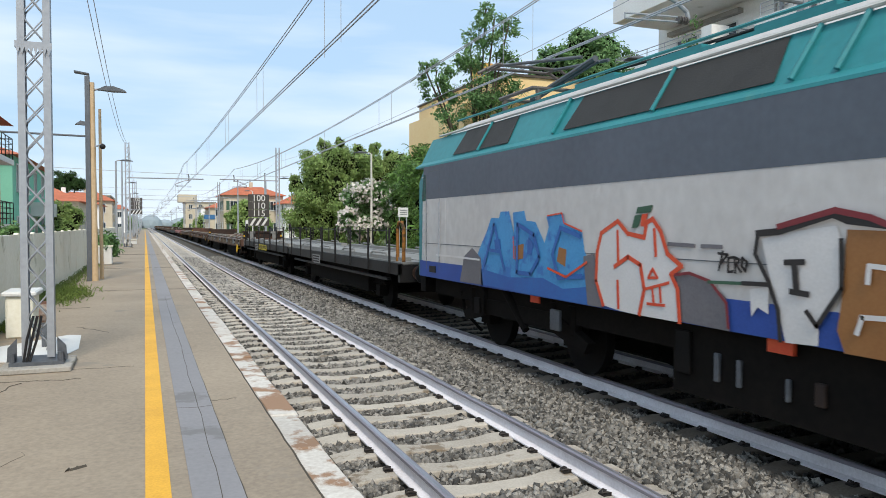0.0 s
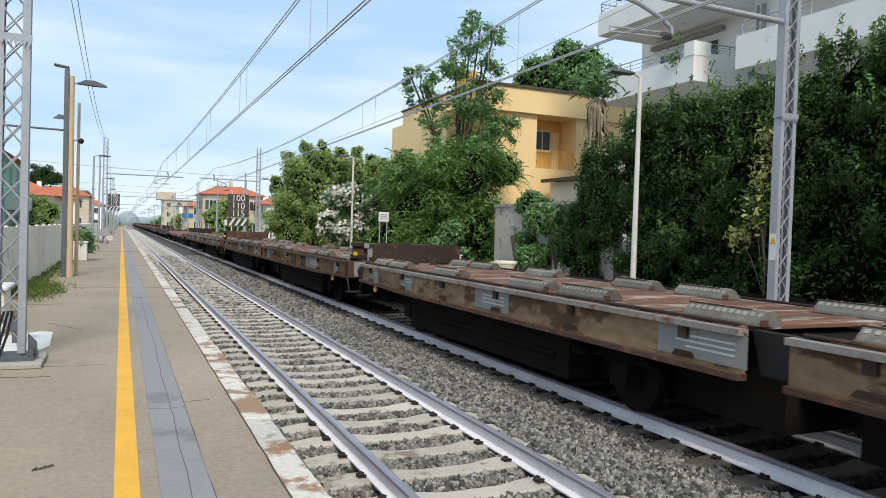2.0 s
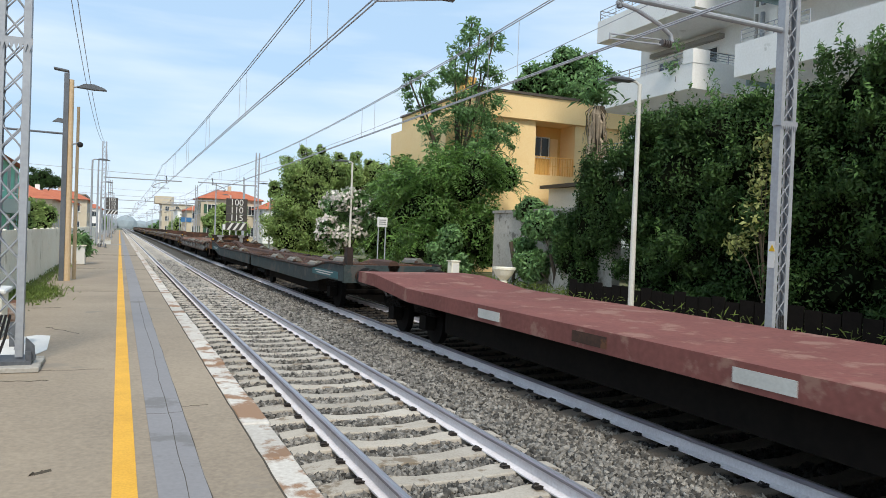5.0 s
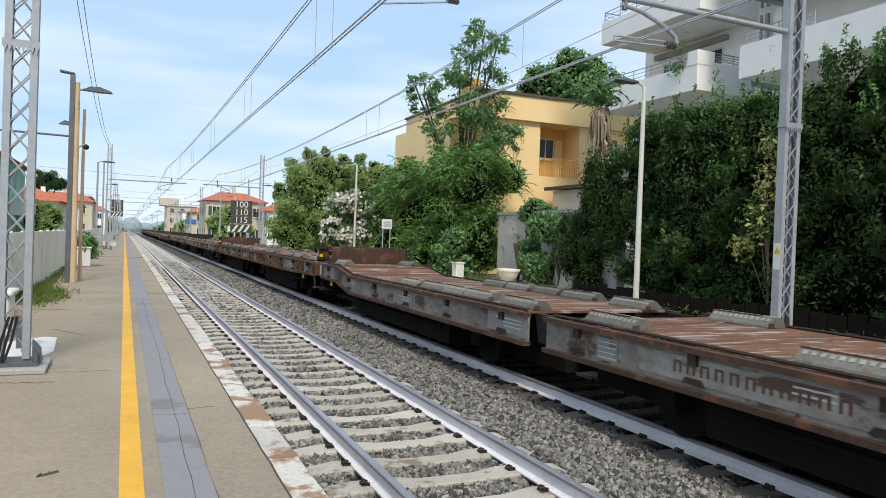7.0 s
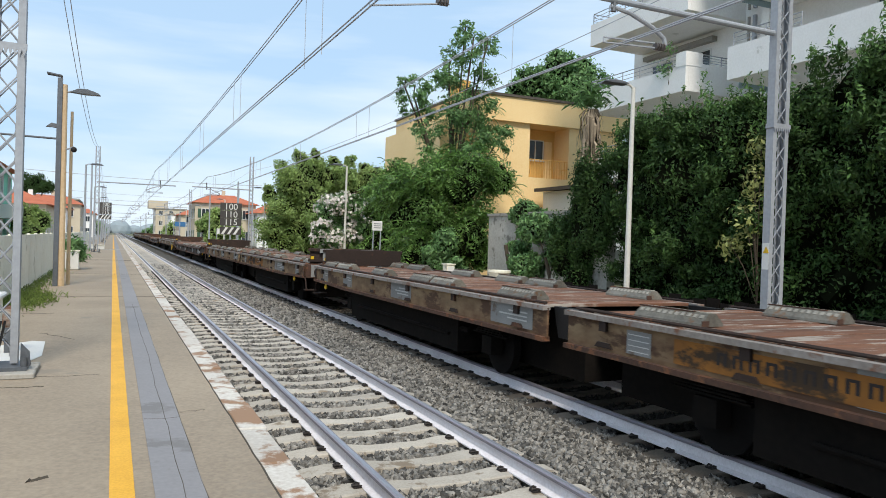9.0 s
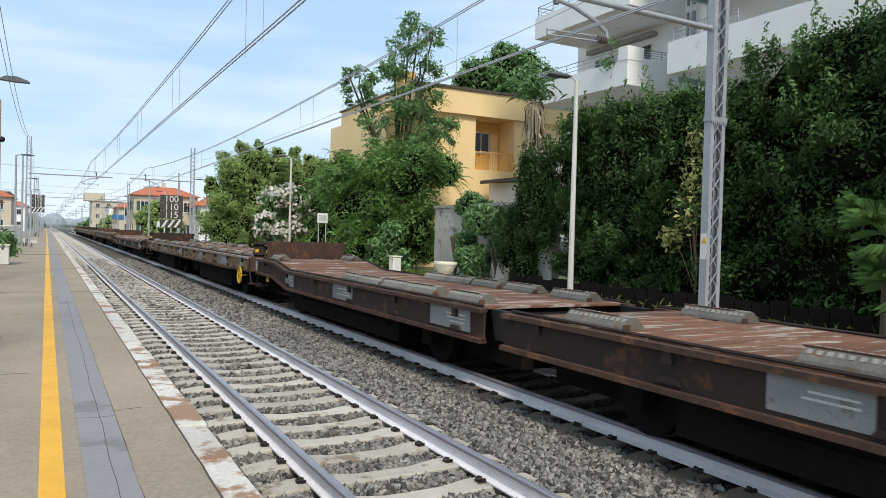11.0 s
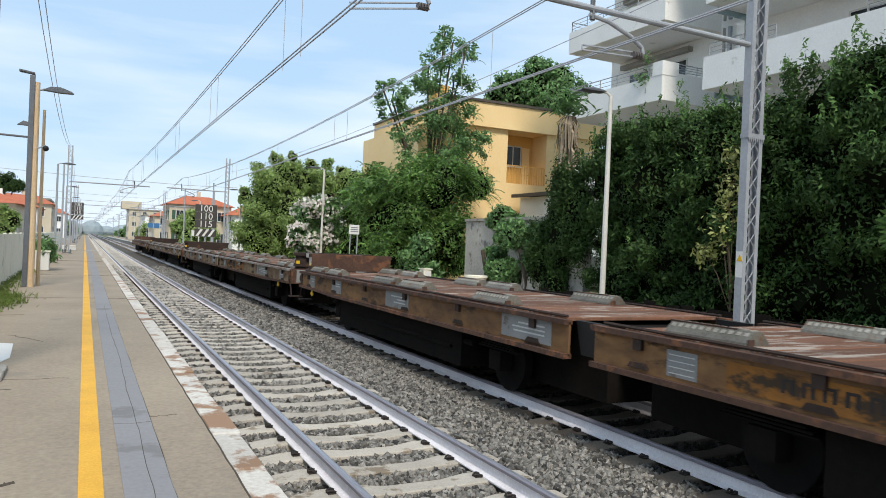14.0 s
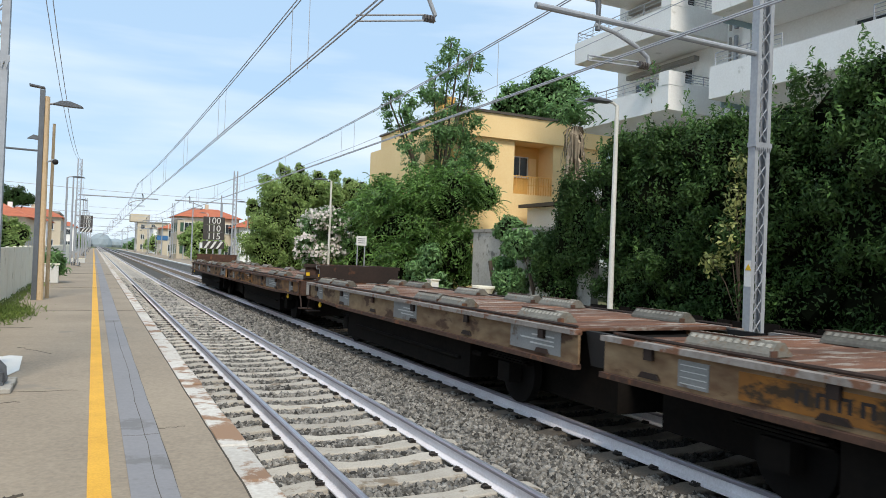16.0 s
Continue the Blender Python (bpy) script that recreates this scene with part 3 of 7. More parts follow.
    V = (vs[None] + off[:, None]).reshape(-1, 3)
    F = (np.array(fs)[None] + (np.arange(len(ks)) * len(vs))[:, None, None]).reshape(-1, 4)
    tagged(arrays("far_sleepers", V, F, sleeper_mat, tr), kind="stuff")
    return tr


railway("railway_track_near", 0.0, "empty near track with steel rails on pale concrete sleepers", SLEEPER, 2.0, 90)
railway("railway_track_train", T2, "far track with steel rails on dark oily sleepers", SLEEPER_DARK, 2.0, 60)


def stones(name, n, y0, y1, size, bias, dark_side=False):
    y = y0 + (y1 - y0) * RNG.random(n) ** bias
    x = -1.68 + 6.9 * RNG.random(n)
    z = np.full(n, -0.250) + 0.05 * RNG.random(n)
    # between the sleepers the stones lie lower; between the tracks they form a low ridge
    ridge = np.exp(-((x - 1.95) / 0.75) ** 2)
    z += 0.03 * ridge
    on = (np.abs(x) < 1.24) | (np.abs(x - T2) < 1.24)
    ph = np.abs((y - 0.10) / 0.618 - np.round((y - 0.10) / 0.618)) * 0.618
    near_rail = np.minimum.reduce([np.abs(x + 0.75), np.abs(x - 0.75), np.abs(x - T2 + 0.75), np.abs(x - T2 - 0.75)]) < 0.10
    keep = ~(on & (ph < 0.17)) & ~near_rail
    x, y, z, on = x[keep], y[keep], z[keep], on[keep]
    z = np.where(on, z - 0.006, z)
    # stones of the train's track: oily, with shade in their colour
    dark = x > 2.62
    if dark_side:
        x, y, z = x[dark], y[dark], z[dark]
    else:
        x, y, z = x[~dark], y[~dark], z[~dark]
    n = len(x)
    octa = np.array([[1, 0, 0], [0, 1, 0], [-1, 0, 0], [0, -1, 0], [0, 0, 1], [0, 0, -1]], float) * 0.62
    q = octa[None] * (0.75 + 0.5 * RNG.random((n, 6, 1))) + 0.16 * (RNG.random((n, 6, 3)) - 0.5)
    q = q * (size * (0.55 + 0.9 * RNG.random((n, 1, 1)))) * (0.65 + 0.7 * RNG.random((n, 1, 3)))
    a = unit(n)
    th = RNG.random(n) * math.tau
    c, s = np.cos(th)[:, None, None], np.sin(th)[:, None, None]
    k = a[:, None, :]
    q = q * c + np.cross(np.broadcast_to(k, q.shape), q) * s + k * (q * k).sum(2, keepdims=True) * (1 - c)
    V = (q + np.stack([x, y, z], 1)[:, None]).reshape(-1, 3)
    f = np.array([[0, 1, 4], [1, 2, 4], [2, 3, 4], [3, 0, 4], [1, 0, 5], [2, 1, 5], [3, 2, 5], [0, 3, 5]])
    F = (f[None] + (np.arange(n) * 6)[:, None, None]).reshape(-1, 3)
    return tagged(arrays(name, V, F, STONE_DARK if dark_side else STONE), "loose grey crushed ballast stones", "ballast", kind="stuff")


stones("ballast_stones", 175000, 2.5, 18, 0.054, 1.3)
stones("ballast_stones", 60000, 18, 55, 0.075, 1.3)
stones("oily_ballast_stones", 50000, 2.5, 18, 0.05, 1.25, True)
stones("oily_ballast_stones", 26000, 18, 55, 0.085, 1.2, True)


# ---- overhead line ----
def lattice_mast(x, y, label, z0=PZ, top=8.1, base=True):
    ob = thing("catenary_mast", label, "mast", "catenary masts")
    hw, hd = 0.135, 0.072
    for s in (-1, 1):
        bm = bmesh.new()
        u = x + s * hw
        prism(bm, [(u + s * 0.03, y - hd), (u + s * 0.03, y + hd), (u - s * 0.045, y + hd), (u - s * 0.045, y + hd - 0.012), (u + s * 0.018, y + hd - 0.012), (u + s * 0.018, y - hd + 0.012), (u - s * 0.045, y - hd + 0.012), (u - s * 0.045, y - hd)], "z", z0 + 0.12, top)
        part("leg", bm, GALV, ob)
    for fy in (y - hd + 0.014, y + hd - 0.014):
        for ph in (0, 1):
            pts, k, z = [], 0, z0 + 0.25
            while z < top - 0.05:
                s = (-1) ** (k + ph)
                pts += [(x + s * 0.085, fy, z - 0.05), (x + s * 0.095, fy, z), (x + s * 0.085, fy, z + 0.05)]
                z += 0.31
                k += 1
            part("lacing", tube(bmesh.new(), pts, 0.009, 5), GALV, ob)
    bm = bmesh.new()
    zc = 4.05
    box(bm, x - hw - 0.05, x + hw + 0.05, y - hd - 0.02, y - hd - 0.012, zc, zc + 0.07)
    box(bm, x - hw - 0.05, x - hw - 0.04, y - hd - 0.012, y + hd, zc, zc + 0.07)
    for k in range(8):
        u = x - hw - 0.04 + k * 0.044
        prism(bm, [(u, zc), (u + 0.042, zc), (u + 0.021, zc - 0.075)], "y", y - hd - 0.02, y - hd - 0.014)
    part("anti_climb_collar", bm, GALV, ob, "spiked steel collar")
    if base:
        part("plinth", B(x - 0.36, x + 0.36, y - 0.42, y + 0.36, z0, z0 + 0.06, bevel=0.01), CONCRETE, ob)
        bm = box(bmesh.new(), x - 0.27, x + 0.27, y - 0.25, y + 0.25, z0 + 0.06, z0 + 0.10)
        for s in (-1, 1):
            prism(bm, [(x + s * 0.2, z0 + 0.10), (x + s * 0.30, z0 + 0.10), (x + s * 0.29, z0 + 0.26), (x + s * 0.2, z0 + 0.36)], "y", y - 0.16, y - 0.14)
            rod(bm, (x + s * 0.24, y - 0.2, z0 + 0.06), (x + s * 0.24, y - 0.2, z0 + 0.2), 0.03, n=8)
        part("base_plate", bm, GALV_DARK, ob)
        bm = bmesh.new()
        for s in (-1, 0, 1):
            tube(bm, [(x - 0.1 + s * 0.03, y - 0.2, z0 + 0.1), (x - 0.05 + s * 0.05, y - 0.15, z0 + 0.35), (x + 0.04 * s, y - 0.1, z0 + 0.6)], 0.014, 6)
        part("earth_cable", bm, BLACK, ob)
    return ob


def cantilever(ob, mx, y, tx, side):
    """A tube arm from the mast over the track, with a drop bracket and a steady arm for the contact wire."""
    end = tx - side * 1.25
    bm = rod(bmesh.new(), (mx, y, 5.55), (end, y, 5.57), 0.045)
    part("arm", bm, GALV, ob)
    c = tx - side * 0.2
    part("clamp", tube(bmesh.new(), [(c, y, 5.4), (c, y, 5.75), (c - 0.05, y, 5.92)], 0.04, 8), GALV_DARK, ob)
    bm = tube(bmesh.new(), [(c - side * 0.05, y, 5.47), (c + side * 0.3, y, 5.42), (c + side * 0.7, y, 5.28), (c + side * 0.92, y, 5.15), (c + side * 0.95, y, 5.05)], 0.032, 8)
    part("drop_bracket", bm, GALV, ob)
    bm = bmesh.new()
    for dz in (0.0, 0.07):
        rod(bm, (c + side * 0.75, y, 4.99 + dz), (c - side * 0.15, y, 4.95 + dz), 0.013, n=6)
    rod(bm, (c - side * 0.15, y, 4.95), (c - side * 0.15, y, 5.03), 0.012, n=6)
    part("steady_arm", bm, GALV, ob)
    bm = bmesh.new()
    for k in range(4):
        rod(bm, (c + side * (0.76 + k * 0.045), y, 5.02), (c + side * (0.785 + k * 0.045), y, 5.02), 0.055, n=10)
    part("insulator", bm, INSUL, ob)


MAST_Y = [8.45 + 49.0 * k for k in range(-1, 7)]
for k, y in enumerate(MAST_Y):
    for mx, tx, side, dy in ((6.70, T2, 1, 0.0), (-4.03, 0.0, -1, 0.95 if k == 1 else 0.5)):
        near = k == 1
        m = lattice_mast(mx, y + dy, "tall galvanised lattice mast " + ("beside the cream platform fence" if mx < 0 else "on the opposite platform") , base=True)
        if mx > 0 or not near:
            cantilever(m, mx, y + dy, tx, side)
        else:
            # the near mast's own arm carries the wire of the near track from the far side of it
            part("arm", rod(bmesh.new(), (mx, y + dy, 6.35), (1.35, y + dy, 6.4), 0.045), GALV, m)
            part("drop_bracket", tube(bmesh.new(), [(0.6, y + dy, 6.3), (0.95, y + dy, 6.1), (1.15, y + dy, 5.8), (1.3, y + dy, 5.5), (1.28, y + dy, 5.42)], 0.032, 8), GALV, m)
            bm = bmesh.new()
            for dz in (0.0, 0.08):
                rod(bm, (1.12, y + dy, 5.4 + dz), (0.13, y + dy, 5.22 + dz), 0.014, n=6)
            part("steady_arm", bm, GALV, m)
            bm = bmesh.new()
            for q in range(4):
                rod(bm, (1.12 + q * 0.045, y + dy, 5.44), (1.145 + q * 0.045, y + dy, 5.44), 0.055, n=10)
            part("insulator", bm, INSUL, m)
        if near and mx > 0:
            part("warning_plate", B(mx - 0.17, mx - 0.167, y - 0.07, y + 0.06, 1.80, 2.22), SIGNWHITE, m, "white warning plate")
            part("warning_mark", prism(bmesh.new(), [(y - 0.075, 2.06), (y + 0.045, 2.06), (y - 0.015, 2.17)], "x", mx - 0.174, mx - 0.170), YPAINT, m)


def sag(ya, yb, za, zm):
    return [(ya + (yb - ya) * i / 12, za - (za - zm) * 4 * (i / 12) * (1 - i / 12)) for i in range(13)]


def overhead(name, cx, label, zc, zm, low):
    ob = thing(name, label, "wire")
    for j, (ya, yb) in enumerate(zip(MAST_Y, MAST_Y[1:])):
        s = 0.18 * (-1) ** (j + 1)
        run = sag(ya, yb, zm, low)
        for off in (-0.03, 0.03):
            part("messenger_wire", tube(bmesh.new(), [(cx + off + s * (1 - 2 * i / 12), y, z) for i, (y, z) in enumerate(run)], 0.011, 5), WIRE, ob)
        for off in (-0.03, 0.03):
            part("contact_wire", tube(bmesh.new(), [(cx + off + s * 0.15, ya, zc), (cx + off - s * 0.15, yb, zc)], 0.012, 5), WIRE, ob)
        for i in (1, 3, 5, 7, 9, 11):
            y, z = run[i]
            u = cx + s * (1 - 2 * i / 12)
            for dy in (-0.6, 0.6):
                part("dropper", tube(bmesh.new(), [(u, y + dy, zc), (u, y + dy, z)], 0.006, 4), WIRE, ob)
    return ob


overhead("overhead_line", 0.0, "overhead contact wires above the near track", 5.12, 6.6, 6.3)
overhead("overhead_line", T2, "overhead contact wires above the train's track", 5.0, 6.35, 5.75)
ob = thing("feeder_line", "pair of thin feeder wires between the masts", "wire")
for dx in (-0.04, 0.09):
    for ya, yb in zip(MAST_Y, MAST_Y[1:]):
        part("wire", tube(bmesh.new(), [(-4.0 + dx, y, z) for y, z in sag(ya, yb, 7.96, 6.65)], 0.010, 5), WIRE, ob)
ob = thing("feeder_line", "thin feeder wire along the far masts", "wire")
for ya, yb in zip(MAST_Y, MAST_Y[1:]):
    part("wire", tube(bmesh.new(), [(6.6, y, z) for y, z in sag(ya, yb, 7.0, 6.5)], 0.009, 5), WIRE, ob)


# ---- lamps, poles, signs ----
def lamp(x, y, top, label, arm, pole_mat, r0=0.075, r1=0.05, z0=PZ):
    ob = thing("platform_lamp", label, "street lamp", "platform lamps")
    bm = bmesh.new()
    rod(bm, (x, y, z0), (x, y, top), r0, r1, 12)
    part("pole", bm, pole_mat, ob)
    part("base_collar", rod(bmesh.new(), (x, y, z0), (x, y, z0 + 0.05), r0 * 1.8, n=12), pole_mat, ob)
    part("arm", tube(bmesh.new(), [(x, y, top - 0.03), (x + arm * 0.12, y, top + 0.05), (x + arm * 0.35, y, top + 0.06)], 0.03, 8), pole_mat, ob)
    bm = bmesh.new()
    out = [(0.0, 0.0), (0.12, 0.06), (0.4, 0.085), (0.66, 0.02), (0.74, -0.045), (0.4, -0.05), (0.05, -0.035)]
    lo = None
    for wy, k in ((-0.13, 0.35), (-0.09, 0.85), (0.0, 1.0), (0.09, 0.85), (0.13, 0.35)):
        ring = [bm.verts.new((x + arm * (0.22 + u), y + wy, top + 0.05 + v * k)) for u, v in out]
        if lo:
            for i in range(len(ring)):
                bm.faces.new((lo[i], lo[(i + 1) % len(ring)], ring[(i + 1) % len(ring)], ring[i]))
        else:
            bm.faces.new(ring)
        lo = ring
    bm.faces.new(lo[::-1])
    bmesh.ops.recalc_face_normals(bm, faces=bm.faces[:])
    part("lamp_head", bm, GALV_DARK, ob, "dark flat lamp head")
    return ob


for y in (14.45, 38.5, 62.0, 86, 110, 134, 158, 182, 206):
    lamp(8.6, y, 6.0, "slim pale street lamp with a flat dark head", -1, WHITEPOLE)
for y in (49, 74, 98, 122, 146, 170, 194):
    lamp(-4.5, y, 6.0, "slim grey platform lamp with a flat dark head", 1, GALV)

ob = thing("camera_pole", "tan and grey utility pole with lamp and small camera", "pole")
part("pole", rod(bmesh.new(), (-4.26, 23.5, PZ), (-4.28, 23.5, 6.2), 0.10, 0.075, 12), TANPOLE, ob, "tan painted round pole")
part("rear_pole", rod(bmesh.new(), (-4.11, 24.2, PZ), (-4.11, 24.2, 5.55), 0.055, 0.04, 12), TANPOLE, ob)
part("steel_pole", B(-4.46, -4.33, 23.40, 23.54, PZ, 6.37), GALV_DARK, ob, "square grey steel pole")
bm = rod(bmesh.new(), (-4.4, 23.8, 6.0), (-4.1, 23.8, 6.08), 0.03)
part("lamp_arm", bm, GALV, ob)
bm = bmesh.new()
prism(bm, [(-4.15, 6.05), (-3.95, 6.16), (-3.7, 6.17), (-3.42, 6.08), (-3.36, 6.03), (-3.7, 6.02)], "y", 23.68, 23.92)
part("lamp_head", bm, GALV_DARK, ob)
part("solar_panel", prism(bmesh.new(), [(-4.75, 6.55), (-4.36, 6.50), (-4.36, 6.47), (-4.75, 6.51)], "y", 23.65, 23.95), GALV_DARK, ob)
part("side_arm", rod(bmesh.new(), (-7.6, 23.8, 4.72), (-4.4, 23.8, 4.68), 0.03), GALV_DARK, ob)
bm = bmesh.new()
bmesh.ops.create_uvsphere(bm, u_segments=12, v_segments=8, radius=0.08, matrix=Matrix.Translation((-4.0, 23.3, 4.35)))
part("camera_dome", bm, BLACK, ob, "black dome camera")
part("camera_bracket", rod(bmesh.new(), (-4.2, 23.4, 4.35), (-4.0, 23.3, 4.42), 0.025), GALV, ob)
bm = prism(bmesh.new(), [(-4.75, 5.0), (-4.6, 5.12), (-4.4, 5.08), (-4.4, 4.98), (-4.6, 5.0)], "y", 23.7, 23.85)
part("floodlight", bm, GALV_DARK, ob)


def speed_board(x, y, z, w, label):
    ob = thing("speed_board", label, "sign", "speed boards")
    h = w * 0.37
    part("post", rod(bmesh.new(), (x, y + 0.08, PZ if x < 9 else -0.4), (x, y + 0.08, z), 0.06), GALV, ob)
    for k, txt in enumerate(("100", "110", "115")):
        zz = z - h * (k + 1)
        part("panel", B(x - w / 2, x + w / 2, y - 0.02, y + 0.02, zz, zz + h - 0.015), SIGNBLACK, ob)
        cu = bpy.data.curves.new("digits", "FONT")
        cu.body, cu.size, cu.align_x, cu.extrude = txt, h * 1.15, "CENTER", 0.004
        tmp = bpy.data.objects.new("digits", cu)
        me = bpy.data.meshes.new_from_object(tmp)
        bpy.data.objects.remove(tmp)
        t = mesh_ob("digits", me, SIGNWHITE, ob)
        t.matrix_basis = pose(x, y - 0.03, zz + h * 0.1, 90, 0, 0)
    zz = z - h * 4.15
    part("striped_panel", B(x - w / 2, x + w / 2, y - 0.02, y + 0.02, zz, zz + h), SIGNBLACK, ob)
    for k in range(3):
        u = x - w * 0.45 + k * w * 0.28
        part("stripe", prism(bmesh.new(), [(u, zz + 0.02), (u + w * 0.12, zz + 0.02), (u + w * 0.34, zz + h - 0.02), (u + w * 0.22, zz + h - 0.02)], "y", y - 0.03, y - 0.021), SIGNWHITE, ob)
    return ob


speed_board(6.1, 63.5, 4.75, 1.75, "black speed board with white figures on a grey post")
speed_board(-3.75, 92, 5.3, 1.25, "black speed board with white figures beside the mast")

ob = thing("station_notice", "small white notice board on two thin posts", "sign")
for u in (-0.15, 0.15):
    part("post", rod(bmesh.new(), (6.62 + u, 27.5, PZ), (6.62 + u, 27.5, 2.5), 0.022), GALV, ob)
part("board", B(6.41, 6.83, 27.46, 27.50, 2.42, 2.80, bevel=0.01), SIGNWHITE, ob)
for z in (2.52, 2.60, 2.68):
    part("writing", B(6.47, 6.77, 27.452, 27.456, z, z + 0.025), GALV_DARK, ob)
for (x, y, w) in ((8.3, 100, 1.6), (8.3, 84, 1.5)):
    ob = thing("station_sign", "white station sign on two posts", "sign")
    for u in (-w / 2, w / 2):
        part("post", rod(bmesh.new(), (x + u, y, PZ), (x + u, y, 2.6), 0.04), GALV, ob)
    part("board", B(x - w / 2, x + w / 2, y - 0.03, y + 0.01, 2.1, 2.7), SIGNWHITE, ob)
ob = thing("station_sign", "blue station sign on two posts", "sign")
for u in (-1.3, 1.3):
    part("post", rod(bmesh.new(), (9.0 + u, 150, PZ), (9.0 + u, 150, 4.2), 0.06), GALV, ob)
part("board", B(7.9, 10.1, 149.9, 149.97, 3.3, 4.2), SIGNBLUE, ob)
for (x, y) in ((-4.6, 66), (-4.75, 84), (-4.4, 110), (-4.7, 140), (7.9, 72), (8.9, 78), (8.0, 95), (8.4, 120), (8.2, 142)):
    ob = thing("utility_pole", "plain grey steel utility pole", "pole", "utility poles")
    part("pole", rod(bmesh.new(), (x, y, PZ), (x, y, 6.5 + (y % 7) * 0.3), 0.10, 0.06, 10), GALV, ob)
    part("cap", rod(bmesh.new(), (x, y, 6.5 + (y % 7) * 0.3), (x, y, 6.56 + (y % 7) * 0.3), 0.07, n=10), GALV_DARK, ob)
# thin cross wires over the line far away
for y, z in ((60, 6.1), (82, 5.2), (118, 7.5)):
    ob = thing("cross_wire", "thin wire spanning across the tracks", "wire")
    part("wire", tube(bmesh.new(), [(-9, y, z + 0.2), (-3, y, z), (4, y, z - 0.1), (8, y, z)], 0.02, 5), WIRE, ob)


# ---- train ----
SPEED = 25.7
SOLE_X = 1.32


def wheelset(ob, y, gauge=0.75, R=0.44):
    w = part("wheelset", rod(bmesh.new(), (-gauge, y, R), (gauge, y, R), 0.08, n=10), UNDER, ob)
    for s in (-1, 1):
        bm = rod(bmesh.new(), (s * (gauge - 0.045), y, R), (s * (gauge + 0.085), y, R), R, n=28)
        wh = part("wheel", bm, WHEEL, w)
        b2 = rod(bmesh.new(), (s * (gauge + 0.086), y, R), (s * (gauge + 0.30), y, R), 0.11, n=10)
        box(b2, s * (gauge + 0.14), s * (gauge + 0.34), y - 0.16, y + 0.16, R - 0.12, R + 0.16)
        part("axle_box", b2, UNDER, w)
        b3 = bmesh.new()
        for k in range(4):
            box(b3, s * (gauge + 0.20), s * (gauge + 0.30), y - 0.55 + k * 0.07, y + 0.55 - k * 0.07, R + 0.17 + k * 0.035, R + 0.195 + k * 0.035)
        part("leaf_spring", b3, UNDER, w)


def buffer(ob, x, y, d):
    bm = bmesh.new()
    rod(bm, (x, y, 1.03), (x, y + d * 0.34, 1.03), 0.10, n=14)
    rod(bm, (x, y, 1.03), (x, y + d * 0.06, 1.03), 0.16, n=14)
    b = part("buffer", bm, RUST, ob)
    part("buffer_disc", rod(bmesh.new(), (x, y + d * 0.34, 1.03), (x, y + d * 0.39, 1.03), 0.23, n=18), BLACK, b)


def coupling(ob, y, d):
    bm = bmesh.new()
    box(bm, -0.06, 0.06, y, y + d * 0.35, 0.98, 1.10)
    tube(bm, [(0, y + d * 0.3, 1.0), (0, y + d * 0.45, 0.95), (0, y + d * 0.5, 0.8)], 0.035, 8)
    part("coupling_hook", bm, BLACK, ob)
    for s in (-0.35, 0.35):
        bm = tube(bmesh.new(), [(s, y, 0.9), (s, y + d * 0.2, 0.75), (s * 0.9, y + d * 0.45, 0.55), (s * 0.8, y + d * 0.6, 0.6)], 0.028, 8)
        part("brake_hose", bm, BLACK, ob)


def chock_mesh():
    """A low wheel ramp: sloping perforated plates on both sides of a ridge, with open ends."""
    bm = bmesh.new()
    prism(bm, [(-0.16, 0.0), (0.16, 0.0), (0.15, 0.03), (0.05, 0.13), (-0.05, 0.13), (-0.15, 0.03)], "y", -0.5, 0.5)
    me_f = len(bm.faces)
    box(bm, -0.15, -0.06, -0.515, -0.50, 0.0, 0.06)
    box(bm, -0.02, 0.14, 0.50, 0.52, 0.0, 0.11)
    box(bm, -0.055, -0.02, -0.3, 0.52, 0.128, 0.142)
    me_g = len(bm.faces)
    slope = math.atan2(0.10, 0.10)
    for k in range(11):
        y = -0.44 + k * 0.088
        box(bm, -0.045, 0.045, y - 0.022, y + 0.022, 0.129, 0.139)
        for s in (-1, 1):
            m = Matrix.LocRotScale((s * 0.083, y, 0.098), Euler((0, s * slope, 0)), (0.045, 0.05, 0.008))
            bmesh.ops.create_cube(bm, size=1.0, matrix=m)
    bm.faces.ensure_lookup_table()
    for f in bm.faces:
        f.material_index = 0 if f.index < me_f else 1 if f.index < me_g else 2
    me = bpy.data.meshes.new("wheel_chock")
    bm.to_mesh(me)
    bm.free()
    for m in (CHOCK, RUST, CHOCKPALE):
        me.materials.append(m)
    return me


CHOCK_ME = chock_mesh()
pb = bmesh.new()
box(pb, -1.24, 1.24, -0.142, 0.142, -0.045, 0.0, bevel=0.006)
PLANK_ME = bpy.data.meshes.new("plank")
pb.to_mesh(PLANK_ME)
pb.free()
PLANK_ME.materials.append(PLANK)


